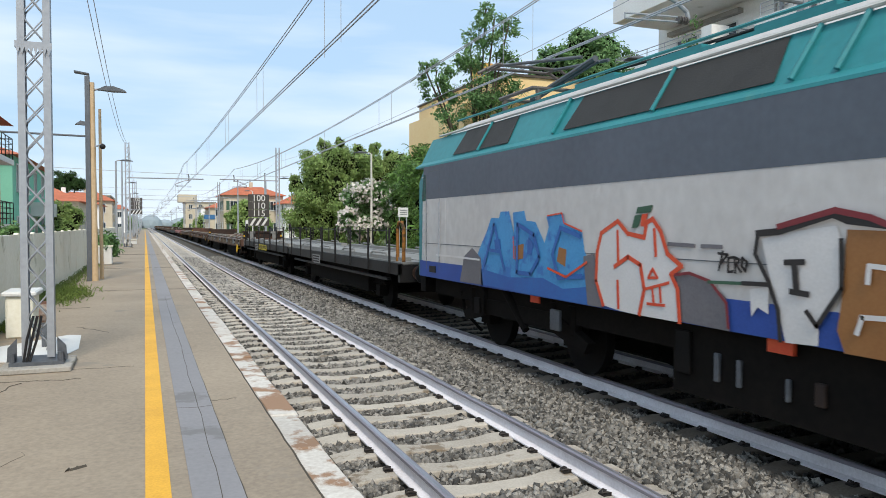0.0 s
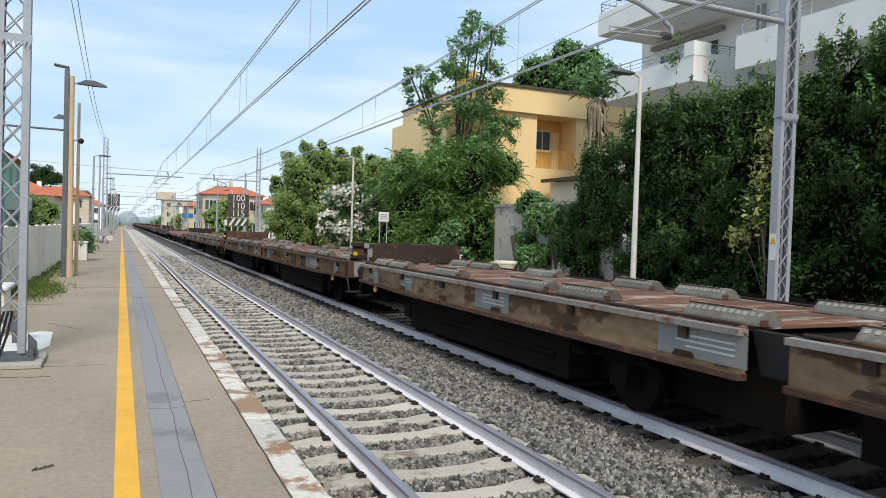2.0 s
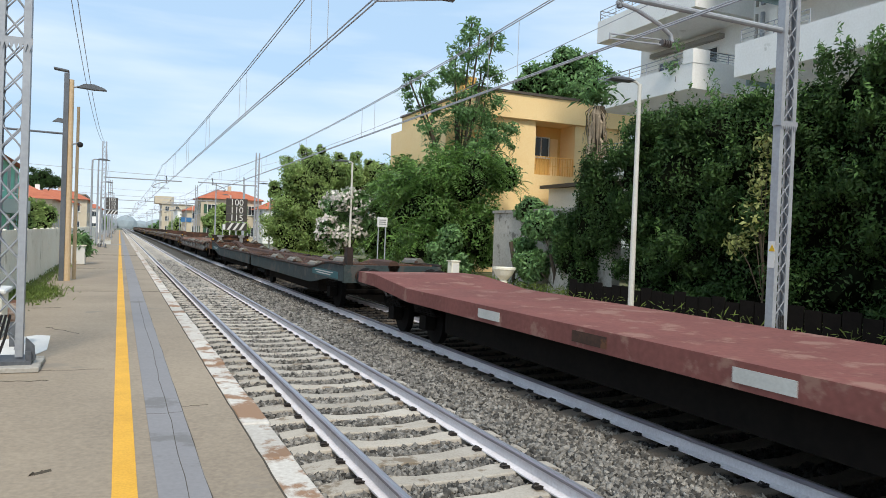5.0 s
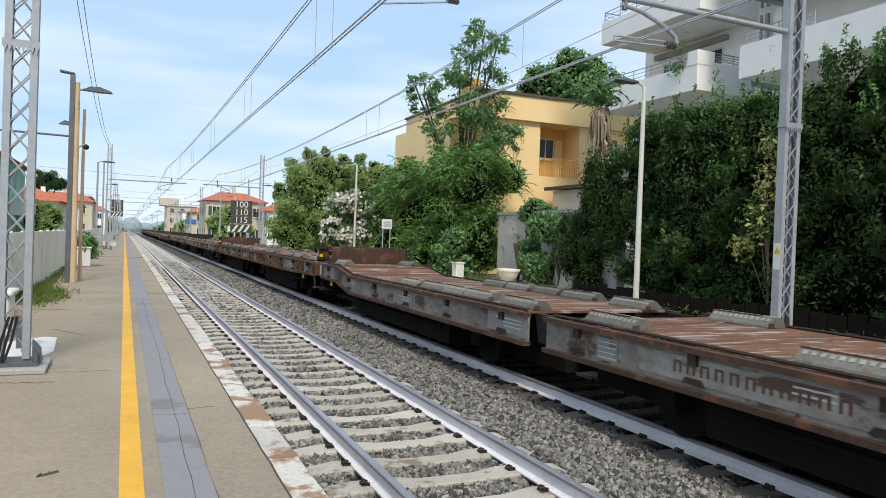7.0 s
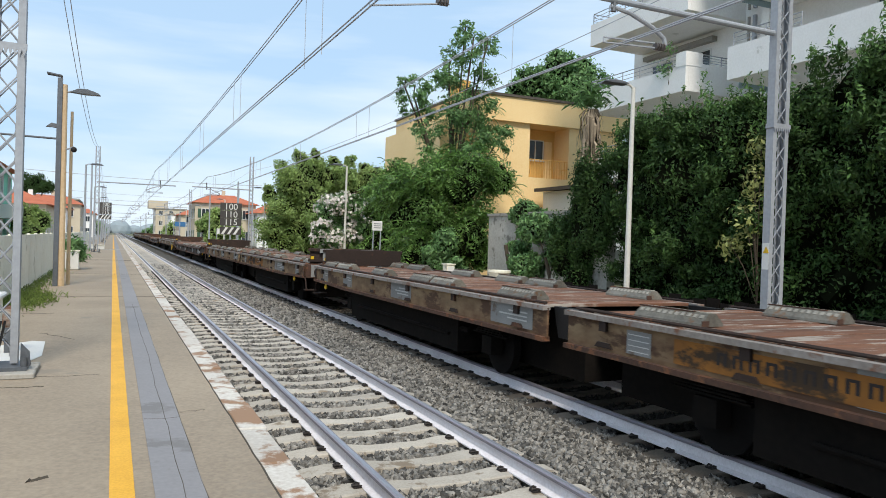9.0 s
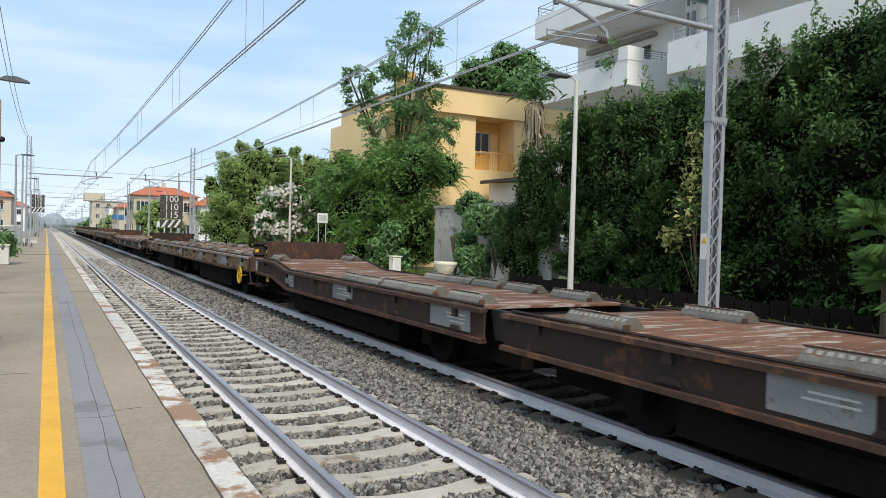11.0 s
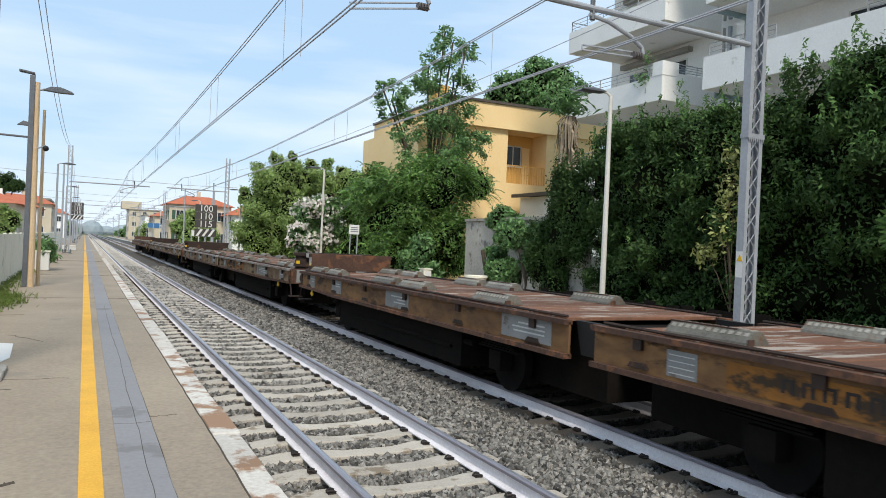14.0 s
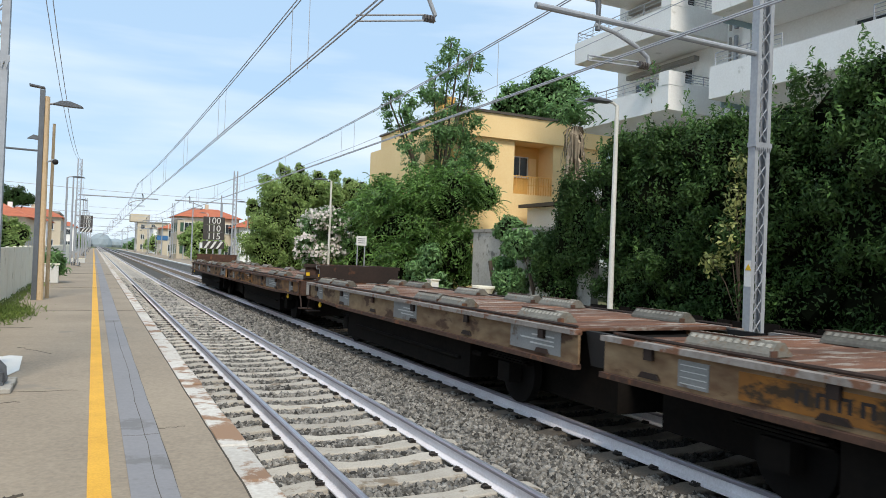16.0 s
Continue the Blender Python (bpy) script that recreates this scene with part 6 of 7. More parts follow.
def window(parent, x, y, z, w, h, face, shutter=None):
    """A framed window set proud of a wall; face tells the way it looks: -y, -x or x."""
    s = -1 if face[0] == "-" else 1
    ax = face[-1]

    def bar(a, b, c, d, t0, t1):
        if ax == "y":
            return B(x + a, x + b, y + s * t0, y + s * t1, z + c, z + d)
        return B(x + s * t0, x + s * t1, y + a, y + b, z + c, z + d)
    win = part("window", bar(-w / 2, w / 2, 0, h, 0.002, 0.02), GLASS, parent, "dark glazed window")
    for a, b, c, d in ((-w / 2 - 0.06, -w / 2, -0.06, h + 0.06), (w / 2, w / 2 + 0.06, -0.06, h + 0.06), (-w / 2, w / 2, h, h + 0.06), (-w / 2, w / 2, -0.06, 0), (-0.03, 0.03, 0, h)):
        part("frame", bar(a, b, c, d, 0.002, 0.05), FRAMEW, win)
    part("sill", bar(-w / 2 - 0.12, w / 2 + 0.12, -0.12, -0.06, 0.002, 0.14), FRAMEW, win)
    if shutter:
        for s2 in (-1, 1):
            part("shutter", bar(s2 * (w / 2 + 0.33) - 0.26, s2 * (w / 2 + 0.33) + 0.26, -0.02, h + 0.02, 0.002, 0.045), shutter, win)
    return win


def railing(parent, pts, z0, z1, bars=4, step=1.2, material=None):
    """Posts with level bars along points of x and y."""
    material = material or GALV
    for (xa, ya), (xb, yb) in zip(pts, pts[1:]):
        L = math.hypot(xb - xa, yb - ya)
        n = max(1, round(L / step))
        rl = None
        bm = bmesh.new()
        for k in range(bars):
            z = z0 + (z1 - z0) * (k + 1) / bars
            rod(bm, (xa, ya, z), (xb, yb, z), 0.022 if k == bars - 1 else 0.013, n=6)
        rl = part("railing", bm, material, parent, "metal balcony railing")
        for k in range(n + 1):
            x, y = xa + (xb - xa) * k / n, ya + (yb - ya) * k / n
            part("rail_post", rod(bmesh.new(), (x, y, z0 - 0.05), (x, y, z1), 0.02, n=6), material, rl)


# white apartment block across the tracks
apt = thing("apartment_building", "white apartment building with deep balconies and solid parapets", "building")
part("wall", B(20.6, 36, -8, 29.5, -0.4, 17.2), WHITE, apt)
part("roof", prism(bmesh.new(), [(19.2, 17.2), (37, 17.2), (37, 17.6), (28, 19.6), (19.2, 17.5)], "y", -9, 30.4), DARKROOF, apt, "dark overhanging roof")
for lv, zb in enumerate((1.95, 5.15, 8.35, 11.55, 14.75)):
    # the far balcony bay
    bal = part("balcony", prism(bmesh.new(), [(17.53, 22.48), (20.59, 22.48), (20.59, 28.87), (17.53, 28.87)], "z", zb, zb + 0.28), WHITE, apt, "white balcony slab")
    bm = B(17.5, 17.66, 22.45, 28.9, zb - 0.006, zb + 1.0)
    box(bm, 17.665, 20.595, 22.45, 22.61, zb - 0.006, zb + 1.15)
    box(bm, 17.665, 20.595, 28.74, 28.9, zb - 0.006, zb + 1.0)
    part("parapet", bm, WHITE, bal, "white solid parapet")
    part("corner_pier", B(17.48, 18.35, 22.43, 23.0, zb + 1.0, zb + 1.56), WHITE, bal)
    railing(bal, [(17.58, 23.0), (17.58, 28.8), (20.5, 28.8)], zb + 1.0, zb + 1.5, 3)
    railing(bal, [(18.35, 22.53), (20.5, 22.53)], zb + 1.15, zb + 1.55, 4)
    # the near bay
    bal = part("balcony", prism(bmesh.new(), [(17.53, -3.97), (20.59, -3.97), (20.59, 20.27), (17.53, 20.27)], "z", zb, zb + 0.28), WHITE, apt)
    bm = B(17.5, 17.66, -4.0, 20.3, zb - 0.006, zb + 1.2)
    box(bm, 17.665, 20.595, 20.14, 20.3, zb - 0.006, zb + 1.2)
    part("parapet", bm, WHITE, bal)
    railing(bal, [(17.58, 17.2), (17.58, 20.1)], zb + 1.2, zb + 1.68, 3)
    railing(bal, [(17.58, 0.0), (17.58, 14.0)], zb + 1.2, zb + 1.68, 4)
    part("glass_screen", B(18.2, 20.4, 20.36, 20.40, zb - 0.2, zb + 0.75), CLOUDGLASS, bal, "frosted glass screen")
    part("pillar", B(20.2, 20.55, 20.9, 21.3, zb - 2.92, zb), WHITE, apt)
    part("downpipe", rod(bmesh.new(), (20.3, 21.7, zb - 2.9), (20.3, 21.7, zb), 0.09), GALV, apt)
    part("downpipe", rod(bmesh.new(), (20.3, 22.0, zb - 2.9), (20.3, 22.0, zb), 0.06), GREYWALL, apt)
    for y in (25.0, 27.4, 16.0, 11.0, 5.0):
        window(apt, 20.6, y, zb + 0.35, 1.3, 2.1, "-x")
    part("awning_box", B(20.3, 20.6, 24.0, 28.5, zb + 2.75, zb + 2.95), GREYWALL, apt)

# ochre house
hs = thing("house", "ochre rendered house with a recessed balcony and flat roof", "house")
HY = 34.6
part("wall", B(14.3, 17.75, HY, HY + 11, -0.4, 8.95), YELLOWWALL, hs, "ochre rendered wall")
part("wall", B(20.3, 24, HY, HY + 11, -0.4, 8.95), YELLOWWALL, hs)
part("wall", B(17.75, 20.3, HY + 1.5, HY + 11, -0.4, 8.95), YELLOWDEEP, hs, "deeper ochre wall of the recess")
part("wall", B(17.75, 20.3, HY + 0.004, HY + 1.5, -0.4, 5.75), YELLOWWALL, hs)
part("fascia", B(14.1, 24.3, HY - 0.25, HY + 11.2, 8.65, 9.95), YELLOWWALL, hs, "broad ochre roof fascia")
part("roof_edge", B(14.0, 24.4, HY - 0.35, HY + 11.3, 9.95, 10.08), DARKROOF, hs)
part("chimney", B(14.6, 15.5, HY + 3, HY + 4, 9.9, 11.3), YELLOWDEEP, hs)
part("terrace_wall", B(12.6, 14.3, HY + 0.5, HY + 9, -0.4, 8.5), YELLOWWALL, hs)
window(hs, 19.0, HY + 1.5, 6.95, 1.0, 1.05, "-y")
window(hs, 17.98, HY + 1.45, 7.45, 0.28, 1.2, "-y")
part("balcony_door", B(19.6, 20.1, HY + 1.44, HY + 1.49, 5.75, 8.0), YELLOWWALL, hs)
railing(hs, [(17.8, HY + 0.05), (20.25, HY + 0.05)], 5.8, 6.75, 2, 0.16, YELLOWDEEP)
part("vent_box", B(17.8, 18.05, HY + 0.4, HY + 0.6, 6.0, 6.35), DARKROOF, hs)
ob = thing("shed", "grey garden shed with a dark lean-to roof", "shed")
part("wall", B(18.1, 22.5, 30.2, 33.6, -0.4, 4.9), WHITE, ob)
part("roof", prism(bmesh.new(), [(17.7, 4.9), (22.8, 5.35), (22.8, 5.5), (17.7, 5.08)], "y", 29.9, 33.9), DARKROOF, ob)
part("door", B(18.3, 18.9, 30.13, 30.19, 2.3, 4.3), FRAMEW, ob)

# retaining wall and dark fence behind the opposite platform
ob = thing("retaining_wall", "old grey plastered retaining wall with stains", "wall")
part("wall", B(10.3, 10.6, 17.5, 25.0, -0.4, 3.1, bevel=0.02), OLDWALL, ob)
part("coping", B(10.25, 10.65, 17.5, 25.05, 3.1, 3.2), CONCRETE, ob)
part("buttress", prism(bmesh.new(), [(9.75, -0.4), (10.3, -0.4), (10.3, 2.3), (10.1, 2.2)], "y", 19.2, 20.3), OLDWALL, ob)
ob = thing("utility_box", "small cream meter cabinet on the opposite platform", "cabinet")
part("body", B(8.72, 9.05, 25.3, 25.7, PZ, 1.19, bevel=0.02), FENCE, ob)
part("door", B(8.76, 9.01, 25.28, 25.299, PZ + 0.1, 1.12), FRAMEW, ob)
part("lid", B(8.69, 9.08, 25.26, 25.74, 1.19, 1.23), FENCE, ob)
ob = thing("stone_urn", "pale stone urn planter with a broad rim", "planter")
bm = bmesh.new()
ring_rows = [(0.22, PZ), (0.24, PZ + 0.08), (0.13, PZ + 0.14), (0.12, PZ + 0.3), (0.28, PZ + 0.46), (0.36, PZ + 0.62), (0.39, PZ + 0.66), (0.39, PZ + 0.73), (0.33, PZ + 0.73), (0.30, PZ + 0.6)]
rings = [[bm.verts.new((8.85 + r * math.cos(math.tau * k / 18), 21.4 + r * math.sin(math.tau * k / 18), z)) for k in range(18)] for r, z in ring_rows]
for a, b in zip(rings, rings[1:]):
    for k in range(18):
        bm.faces.new((a[k], a[(k + 1) % 18], b[(k + 1) % 18], b[k]))
bm.faces.new(rings[0][::-1])
bm.faces.new(rings[-1])
part("bowl", bm, FENCE, ob)
# planks and rails in near-black, standing for shaded foliage below the hedge
ob = thing("garden_fence", "plank fence blackened for the shade under the hedge", "fence")
for k in range(40):
    y = 2.0 + k * 0.41
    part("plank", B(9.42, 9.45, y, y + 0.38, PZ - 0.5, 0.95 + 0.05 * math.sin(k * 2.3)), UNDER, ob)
for z in (0.55, 0.8):
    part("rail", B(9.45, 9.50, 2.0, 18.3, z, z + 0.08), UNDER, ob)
part("opposite_bank", B(9.9, 60, -60, 330, -0.42, 0.35), GROUND)
bpy.data.objects["opposite_bank"]["kind"] = "structure"
tagged(bpy.data.objects["opposite_bank"], "earth bank with weeds behind the platform", "ground")


def simple_house(x0, x1, y0, y1, h, wall, label, storeys=2, roof="hip", faces=("-y",), shutter=None):
    ob = thing("house", label, "house", "houses beyond the station")
    part("wall", B(x0, x1, y0, y1, -0.4, h), wall, ob)
    cx, cy = (x0 + x1) / 2, (y0 + y1) / 2
    if roof == "hip":
        bm = bmesh.new()
        lo = [bm.verts.new(p) for p in ((x0 - 0.5, y0 - 0.5, h), (x1 + 0.5, y0 - 0.5, h), (x1 + 0.5, y1 + 0.5, h), (x0 - 0.5, y1 + 0.5, h))]
        dx = (x1 - x0) * 0.28
        hi = [bm.verts.new(p) for p in ((x0 + dx, cy, h + 1.5), (x1 - dx, cy, h + 1.5))]
        for f in ((lo[0], lo[1], hi[1], hi[0]), (lo[1], lo[2], hi[1]), (lo[2], lo[3], hi[0], hi[1]), (lo[3], lo[0], hi[0]), (lo[3], lo[2], lo[1], lo[0])):
            bm.faces.new(f)
        part("roof", bm, TILE, ob, "terracotta tiled roof")
        part("chimney", B(cx, cx + 0.5, cy - 0.3, cy + 0.3, h + 1.0, h + 2.2), wall, ob)
    else:
        part("roof", B(x0 - 0.3, x1 + 0.3, y0 - 0.3, y1 + 0.3, h, h + 0.25), CONCRETE, ob)
    for lv in range(storeys):
        z = 1.2 + lv * (h - 0.2) / storeys
        if "-y" in faces:
            n = max(1, int((x1 - x0) / 2.6))
            for k in range(n):
                window(ob, x0 + (x1 - x0) * (k + 0.5) / n, y0, z, 0.95, 1.3, "-y", shutter)
        for f, xx in (("x", x1), ("-x", x0)):
            if f in faces:
                n = max(1, int((y1 - y0) / 3))
                for k in range(n):
                    window(ob, xx, y0 + (y1 - y0) * (k + 0.5) / n, z, 0.95, 1.3, f, shutter)
    return ob


oh = simple_house(-19, -8.9, 28, 38, 6.6, ORANGEWALL, "orange rendered house with white balconies", 2, "hip", ("-y", "x"))
for z in (1.9, 4.7):
    b = part("balcony", B(-8.9, -8.2, 29, 37, z, z + 0.22), FRAMEW, oh)
    railing(b, [(-8.25, 29.05), (-8.25, 36.95), (-8.85, 36.95)], z + 0.22, z + 1.15, 4, 0.9, BLACK)
mh = simple_house(-20, -9.0, 42, 55, 5.6, MINTWALL, "mint green rendered house with tiled roof", 2, "hip", ("-y", "x"))
part("porch", B(-8.995, -8.0, 48, 52, 2.6, 3.4), FRAMEW, mh)
simple_house(-18, -8.6, 76, 88, 4.3, BEIGEWALL, "beige low house with terracotta roof", 1, "hip", ("-y", "x"))
simple_house(-17, -8.0, 97, 108, 4.6, WHITE, "white house with terracotta roof", 1, "hip", ("-y", "x"))
simple_house(-16, -7.4, 121, 134, 5.8, BEIGEWALL, "pale house with brown tiled roof", 2, "hip", ("-y", "x"))
simple_house(-22, -9, 150, 170, 7.5, BEIGEWALL, "pale block of flats beyond the station", 3, "flat", ("-y", "x"))
simple_house(7.9, 16.6, 112, 122, 6.6, BEIGEWALL, "pale house with an orange tiled hipped roof", 2, "hip", ("-y", "-x"), GREENSHUT)
simple_house(15.5, 23, 104, 112, 5.2, WHITE, "white house with an orange tiled roof", 2, "hip", ("-y", "-x"))
simple_house(9, 18, 150, 162, 5.6, BEIGEWALL, "pale low house by the line", 2, "hip", ("-y", "-x"))
th = simple_house(8.5, 17, 232, 246, 9.0, BEIGEWALL, "beige station tower block in the distance", 3, "flat", ("-y", "-x"))
part("tower", B(6.6, 12, 235, 243, 9.25, 11.5), BEIGEWALL, th)
simple_house(10, 22, 190, 205, 6.5, WHITE, "pale flats in the distance", 2, "flat", ("-y", "-x"))
simple_house(-14, -7.5, 215, 240, 6.5, WHITE, "pale houses in the distance", 2, "hip", ("-y", "x"))


# ---- plants ----
def ell(c, k=1.0, y=None, about=(-2.9, 0.0, 2.07), flat=1.0, seed=0):
    """Ellipsoids for a crown; given a new depth y they are moved out along the line of sight and grow with it."""
    r = random.Random(seed)
    res = []
    for x, yy, z, rad in c:
        f = 1 if y is None else y / yy
        res.append((about[0] + (x - about[0]) * f, yy * f + r.uniform(-0.5, 0.5) * rad * f, about[2] + (z - about[2]) * f, rad * f * k, rad * f * k * 1.1, rad * f * k * flat))
    return res


TALL = ell([(13.1, 33, 11.7, 0.99), (12.2, 33, 10.5, 1.12), (13.6, 33, 10.2, 1.13), (10.1, 33, 9.0, 0.96), (9.7, 33, 9.5, 0.54), (12.2, 33, 8.6, 1.26), (13.8, 33, 8.4, 1.14), (15.1, 33, 7.5, 0.86), (10.7, 33, 7.2, 0.96), (12.5, 33, 7.1, 1.4), (14.2, 33, 12.1, 0.63), (14.3, 33, 5.8, 1.29), (12.9, 33, 12.6, 0.51)], 0.95, seed=1)
tree("tree", "tall open tree with feathery mid-green leaves", (12.4, 33, 0.3), TALL, 15000, 0.17, LEAF_MID, 0.13, gaps=0.12, core=0.0, aspect=0.5, fine=9, shell=0.9, fronds=500, frond_len=0.42)
MASS = ell([(8.9, 30, 4.2, 1.35), (7.7, 30, 3.5, 1.2), (7.7, 30, 2.1, 1.23), (7.5, 30, 3.9, 0.6), (8.3, 30, 4.7, 0.55), (7.3, 30, 1.7, 0.72), (9.0, 30, 2.8, 1.5)], 1.0, y=39, seed=2)
tree("tree", "dense bushy tree of heaven beside the platform", (11.5, 39, 0.3), MASS, 20000, 0.19, LEAF_DEEP, 0.2, gaps=0.3, aspect=0.42, droop=0.6, fronds=900, frond_len=0.65)
MASS2 = ell([(11.4, 30, 4.7, 1.8), (13.2, 30, 5.1, 1.18), (9.8, 30, 3.2, 1.89), (11.5, 30, 2.2, 1.54), (9.3, 30, 1.4, 1.26), (12.4, 30, 1.4, 0.9), (10.2, 30, 4.9, 1.3)], 1.0, y=29.5, seed=12)
tree("tree", "bushy tree of heaven with long bright green leaves", (11.2, 29.5, 0.3), MASS2, 22000, 0.17, LEAF_DEEP, 0.2, gaps=0.3, aspect=0.42, droop=0.6, fronds=1100, frond_len=0.6)
LEFTG = ell([(9.4, 56, 6.0, 1.83), (10.7, 56, 7.0, 1.67), (8.8, 56, 4.3, 1.74), (9.9, 56, 2.6, 1.97), (12.1, 56, 6.6, 1.56), (13.5, 56, 6.9, 1.43), (8.1, 56, 2.5, 1.21), (14.9, 56, 6.2, 1.54), (16.1, 56, 6.7, 1.73), (11.2, 56, 4.3, 2.21), (13.5, 56, 4.0, 2.2), (9.9, 56, 8.2, 0.6), (11.3, 56, 8.6, 0.5), (12.7, 56, 8.1, 0.6), (14.2, 56, 8.2, 0.55), (8.7, 56, 7.4, 0.6), (15.4, 56, 7.7, 0.6), (7.9, 56, 5.2, 0.7), (8.9, 56, 1.4, 1.6), (11.5, 56, 1.6, 2.0), (13.8, 56, 1.8, 2.0)], 1.0, y=61, seed=3)
tree("tree", "light green bushy trees behind the platform", (11, 61, 0.3), LEFTG, 52000, 0.22, LEAF_LIGHT, 0.25, gaps=0.25, core=0.55, shell=0.7)
OLE = ell([(9.8, 46, 3.6, 1.03), (11.1, 46, 4.0, 1.04), (10.2, 46, 2.3, 1.1), (11.7, 46, 2.9, 0.93), (9.4, 46, 2.1, 0.81)], 1.05, y=39.5, seed=4)
tree("oleander", "oleander bush covered in white blossom", (8.9, 39.5, 0.3), OLE, 9000, 0.26, LEAF_MID, 0.10, gaps=0.4, aspect=0.3, category="bush", extra=(("blossom", PETAL, 5200, 0.19),))
BACK = ell([(30.6, 52, 16.4, 1.97), (28.0, 52, 15.4, 1.61), (33.4, 52, 16.9, 1.9), (31.2, 52, 17.4, 1.31), (29.0, 52, 14.8, 1.76), (26.9, 52, 14.9, 1.01), (31.5, 52, 14.5, 2.4), (34.5, 52, 15.0, 1.9)], 1.0, seed=5)
tree("tree", "broad dark green tree rising behind the house", (30.5, 52, 0.3), BACK, 12000, 0.34, LEAF_MID, 0.35, gaps=0.3)
SHR = ell([(9.35, 20.5, 3.1, 0.51), (9.9, 20.5, 2.7, 0.6), (9.35, 20.5, 1.8, 0.55), (10.2, 20.5, 2.0, 0.65), (10.4, 20.5, 1.4, 0.56)], 1.1, y=22.3, seed=6)
tree("shrub", "mid-green shrub growing against the wall", (9.7, 22.3, 0.3), SHR, 14000, 0.16, LEAF_MID, 0.07, gaps=0.3, category="bush")
tree("shrub", "green shrub spilling over the retaining wall", (9.2, 27, 0.3), [(9.4, 27.0, 2.0, 0.6, 1.0, 0.8), (9.1, 27.4, 1.2, 0.6, 1.0, 0.8), (9.5, 26.6, 0.9, 0.5, 0.7, 0.6)], 7000, 0.17, LEAF_MID, 0.06, category="bush")
tree("shrub", "green shrub beside the dead palm", (9.9, 20.0, 0.3), [(9.9, 20.9, 2.6, 0.6, 0.9, 0.7), (10.1, 19.6, 2.2, 0.5, 0.8, 0.9), (9.7, 21.2, 1.2, 0.5, 0.8, 0.7)], 7000, 0.16, LEAF_MID, 0.06, category="bush")
tree("pine", "dark umbrella pine behind the houses", (-13.3, 120, 0), ell([(-13.3, 120, 8.6, 1.99), (-12.2, 120, 8.0, 1.5), (-14.4, 120, 8.0, 1.5)], 1.1, flat=0.7), 4000, 0.4, LEAF_DARK, 0.3, aspect=0.2)
tree("bush", "green garden bush behind the fence", (-8.3, 52, 0), ell([(-8.3, 60, 2.8, 0.95), (-7.7, 60, 2.5, 0.8), (-9.0, 60, 2.2, 0.8), (-8.3, 60, 1.6, 1.2)], 1.1, y=52), 5000, 0.2, LEAF_LIGHT, 0.1, category="bush")
tree("bush", "green garden bush at the corner", (-8.0, 30, 0), ell([(-8.2, 30, 1.7, 0.8), (-7.6, 31, 1.5, 0.7), (-8.9, 30, 1.6, 0.8)], 1.1), 4000, 0.16, LEAF_MID, 0.08, category="bush")
tree("bush", "bushes in front of the far house", (9.5, 100, 0), ell([(8.9, 100, 3.9, 1.35), (10.3, 100, 4.3, 1.4), (7.8, 100, 3.1, 1.1), (11.5, 100, 2.8, 1.5), (9.5, 100, 2.2, 2.0)], 1.1), 7000, 0.4, LEAF_LIGHT, 0.15, category="bush")
rs = random.Random(9)
for k in range(14):
    x = rs.choice((-1, 1))
    xx, yy = (rs.uniform(10, 16) if x > 0 else rs.uniform(-14, -8)), 130 + k * 22 + rs.uniform(-5, 5)
    h = rs.uniform(3.0, 5.5)
    tree("tree", "distant green trees along the line", (xx, yy, 0), [(xx, yy, h * 0.6, 2.6, 3, h * 0.42), (xx + 2, yy + 3, h * 0.5, 2.2, 3, h * 0.4), (xx - 1.5, yy - 3, h * 0.45, 2, 3, h * 0.4)], 1800, 0.6, rs.choice((LEAF_MID, LEAF_LIGHT)), 0.2)


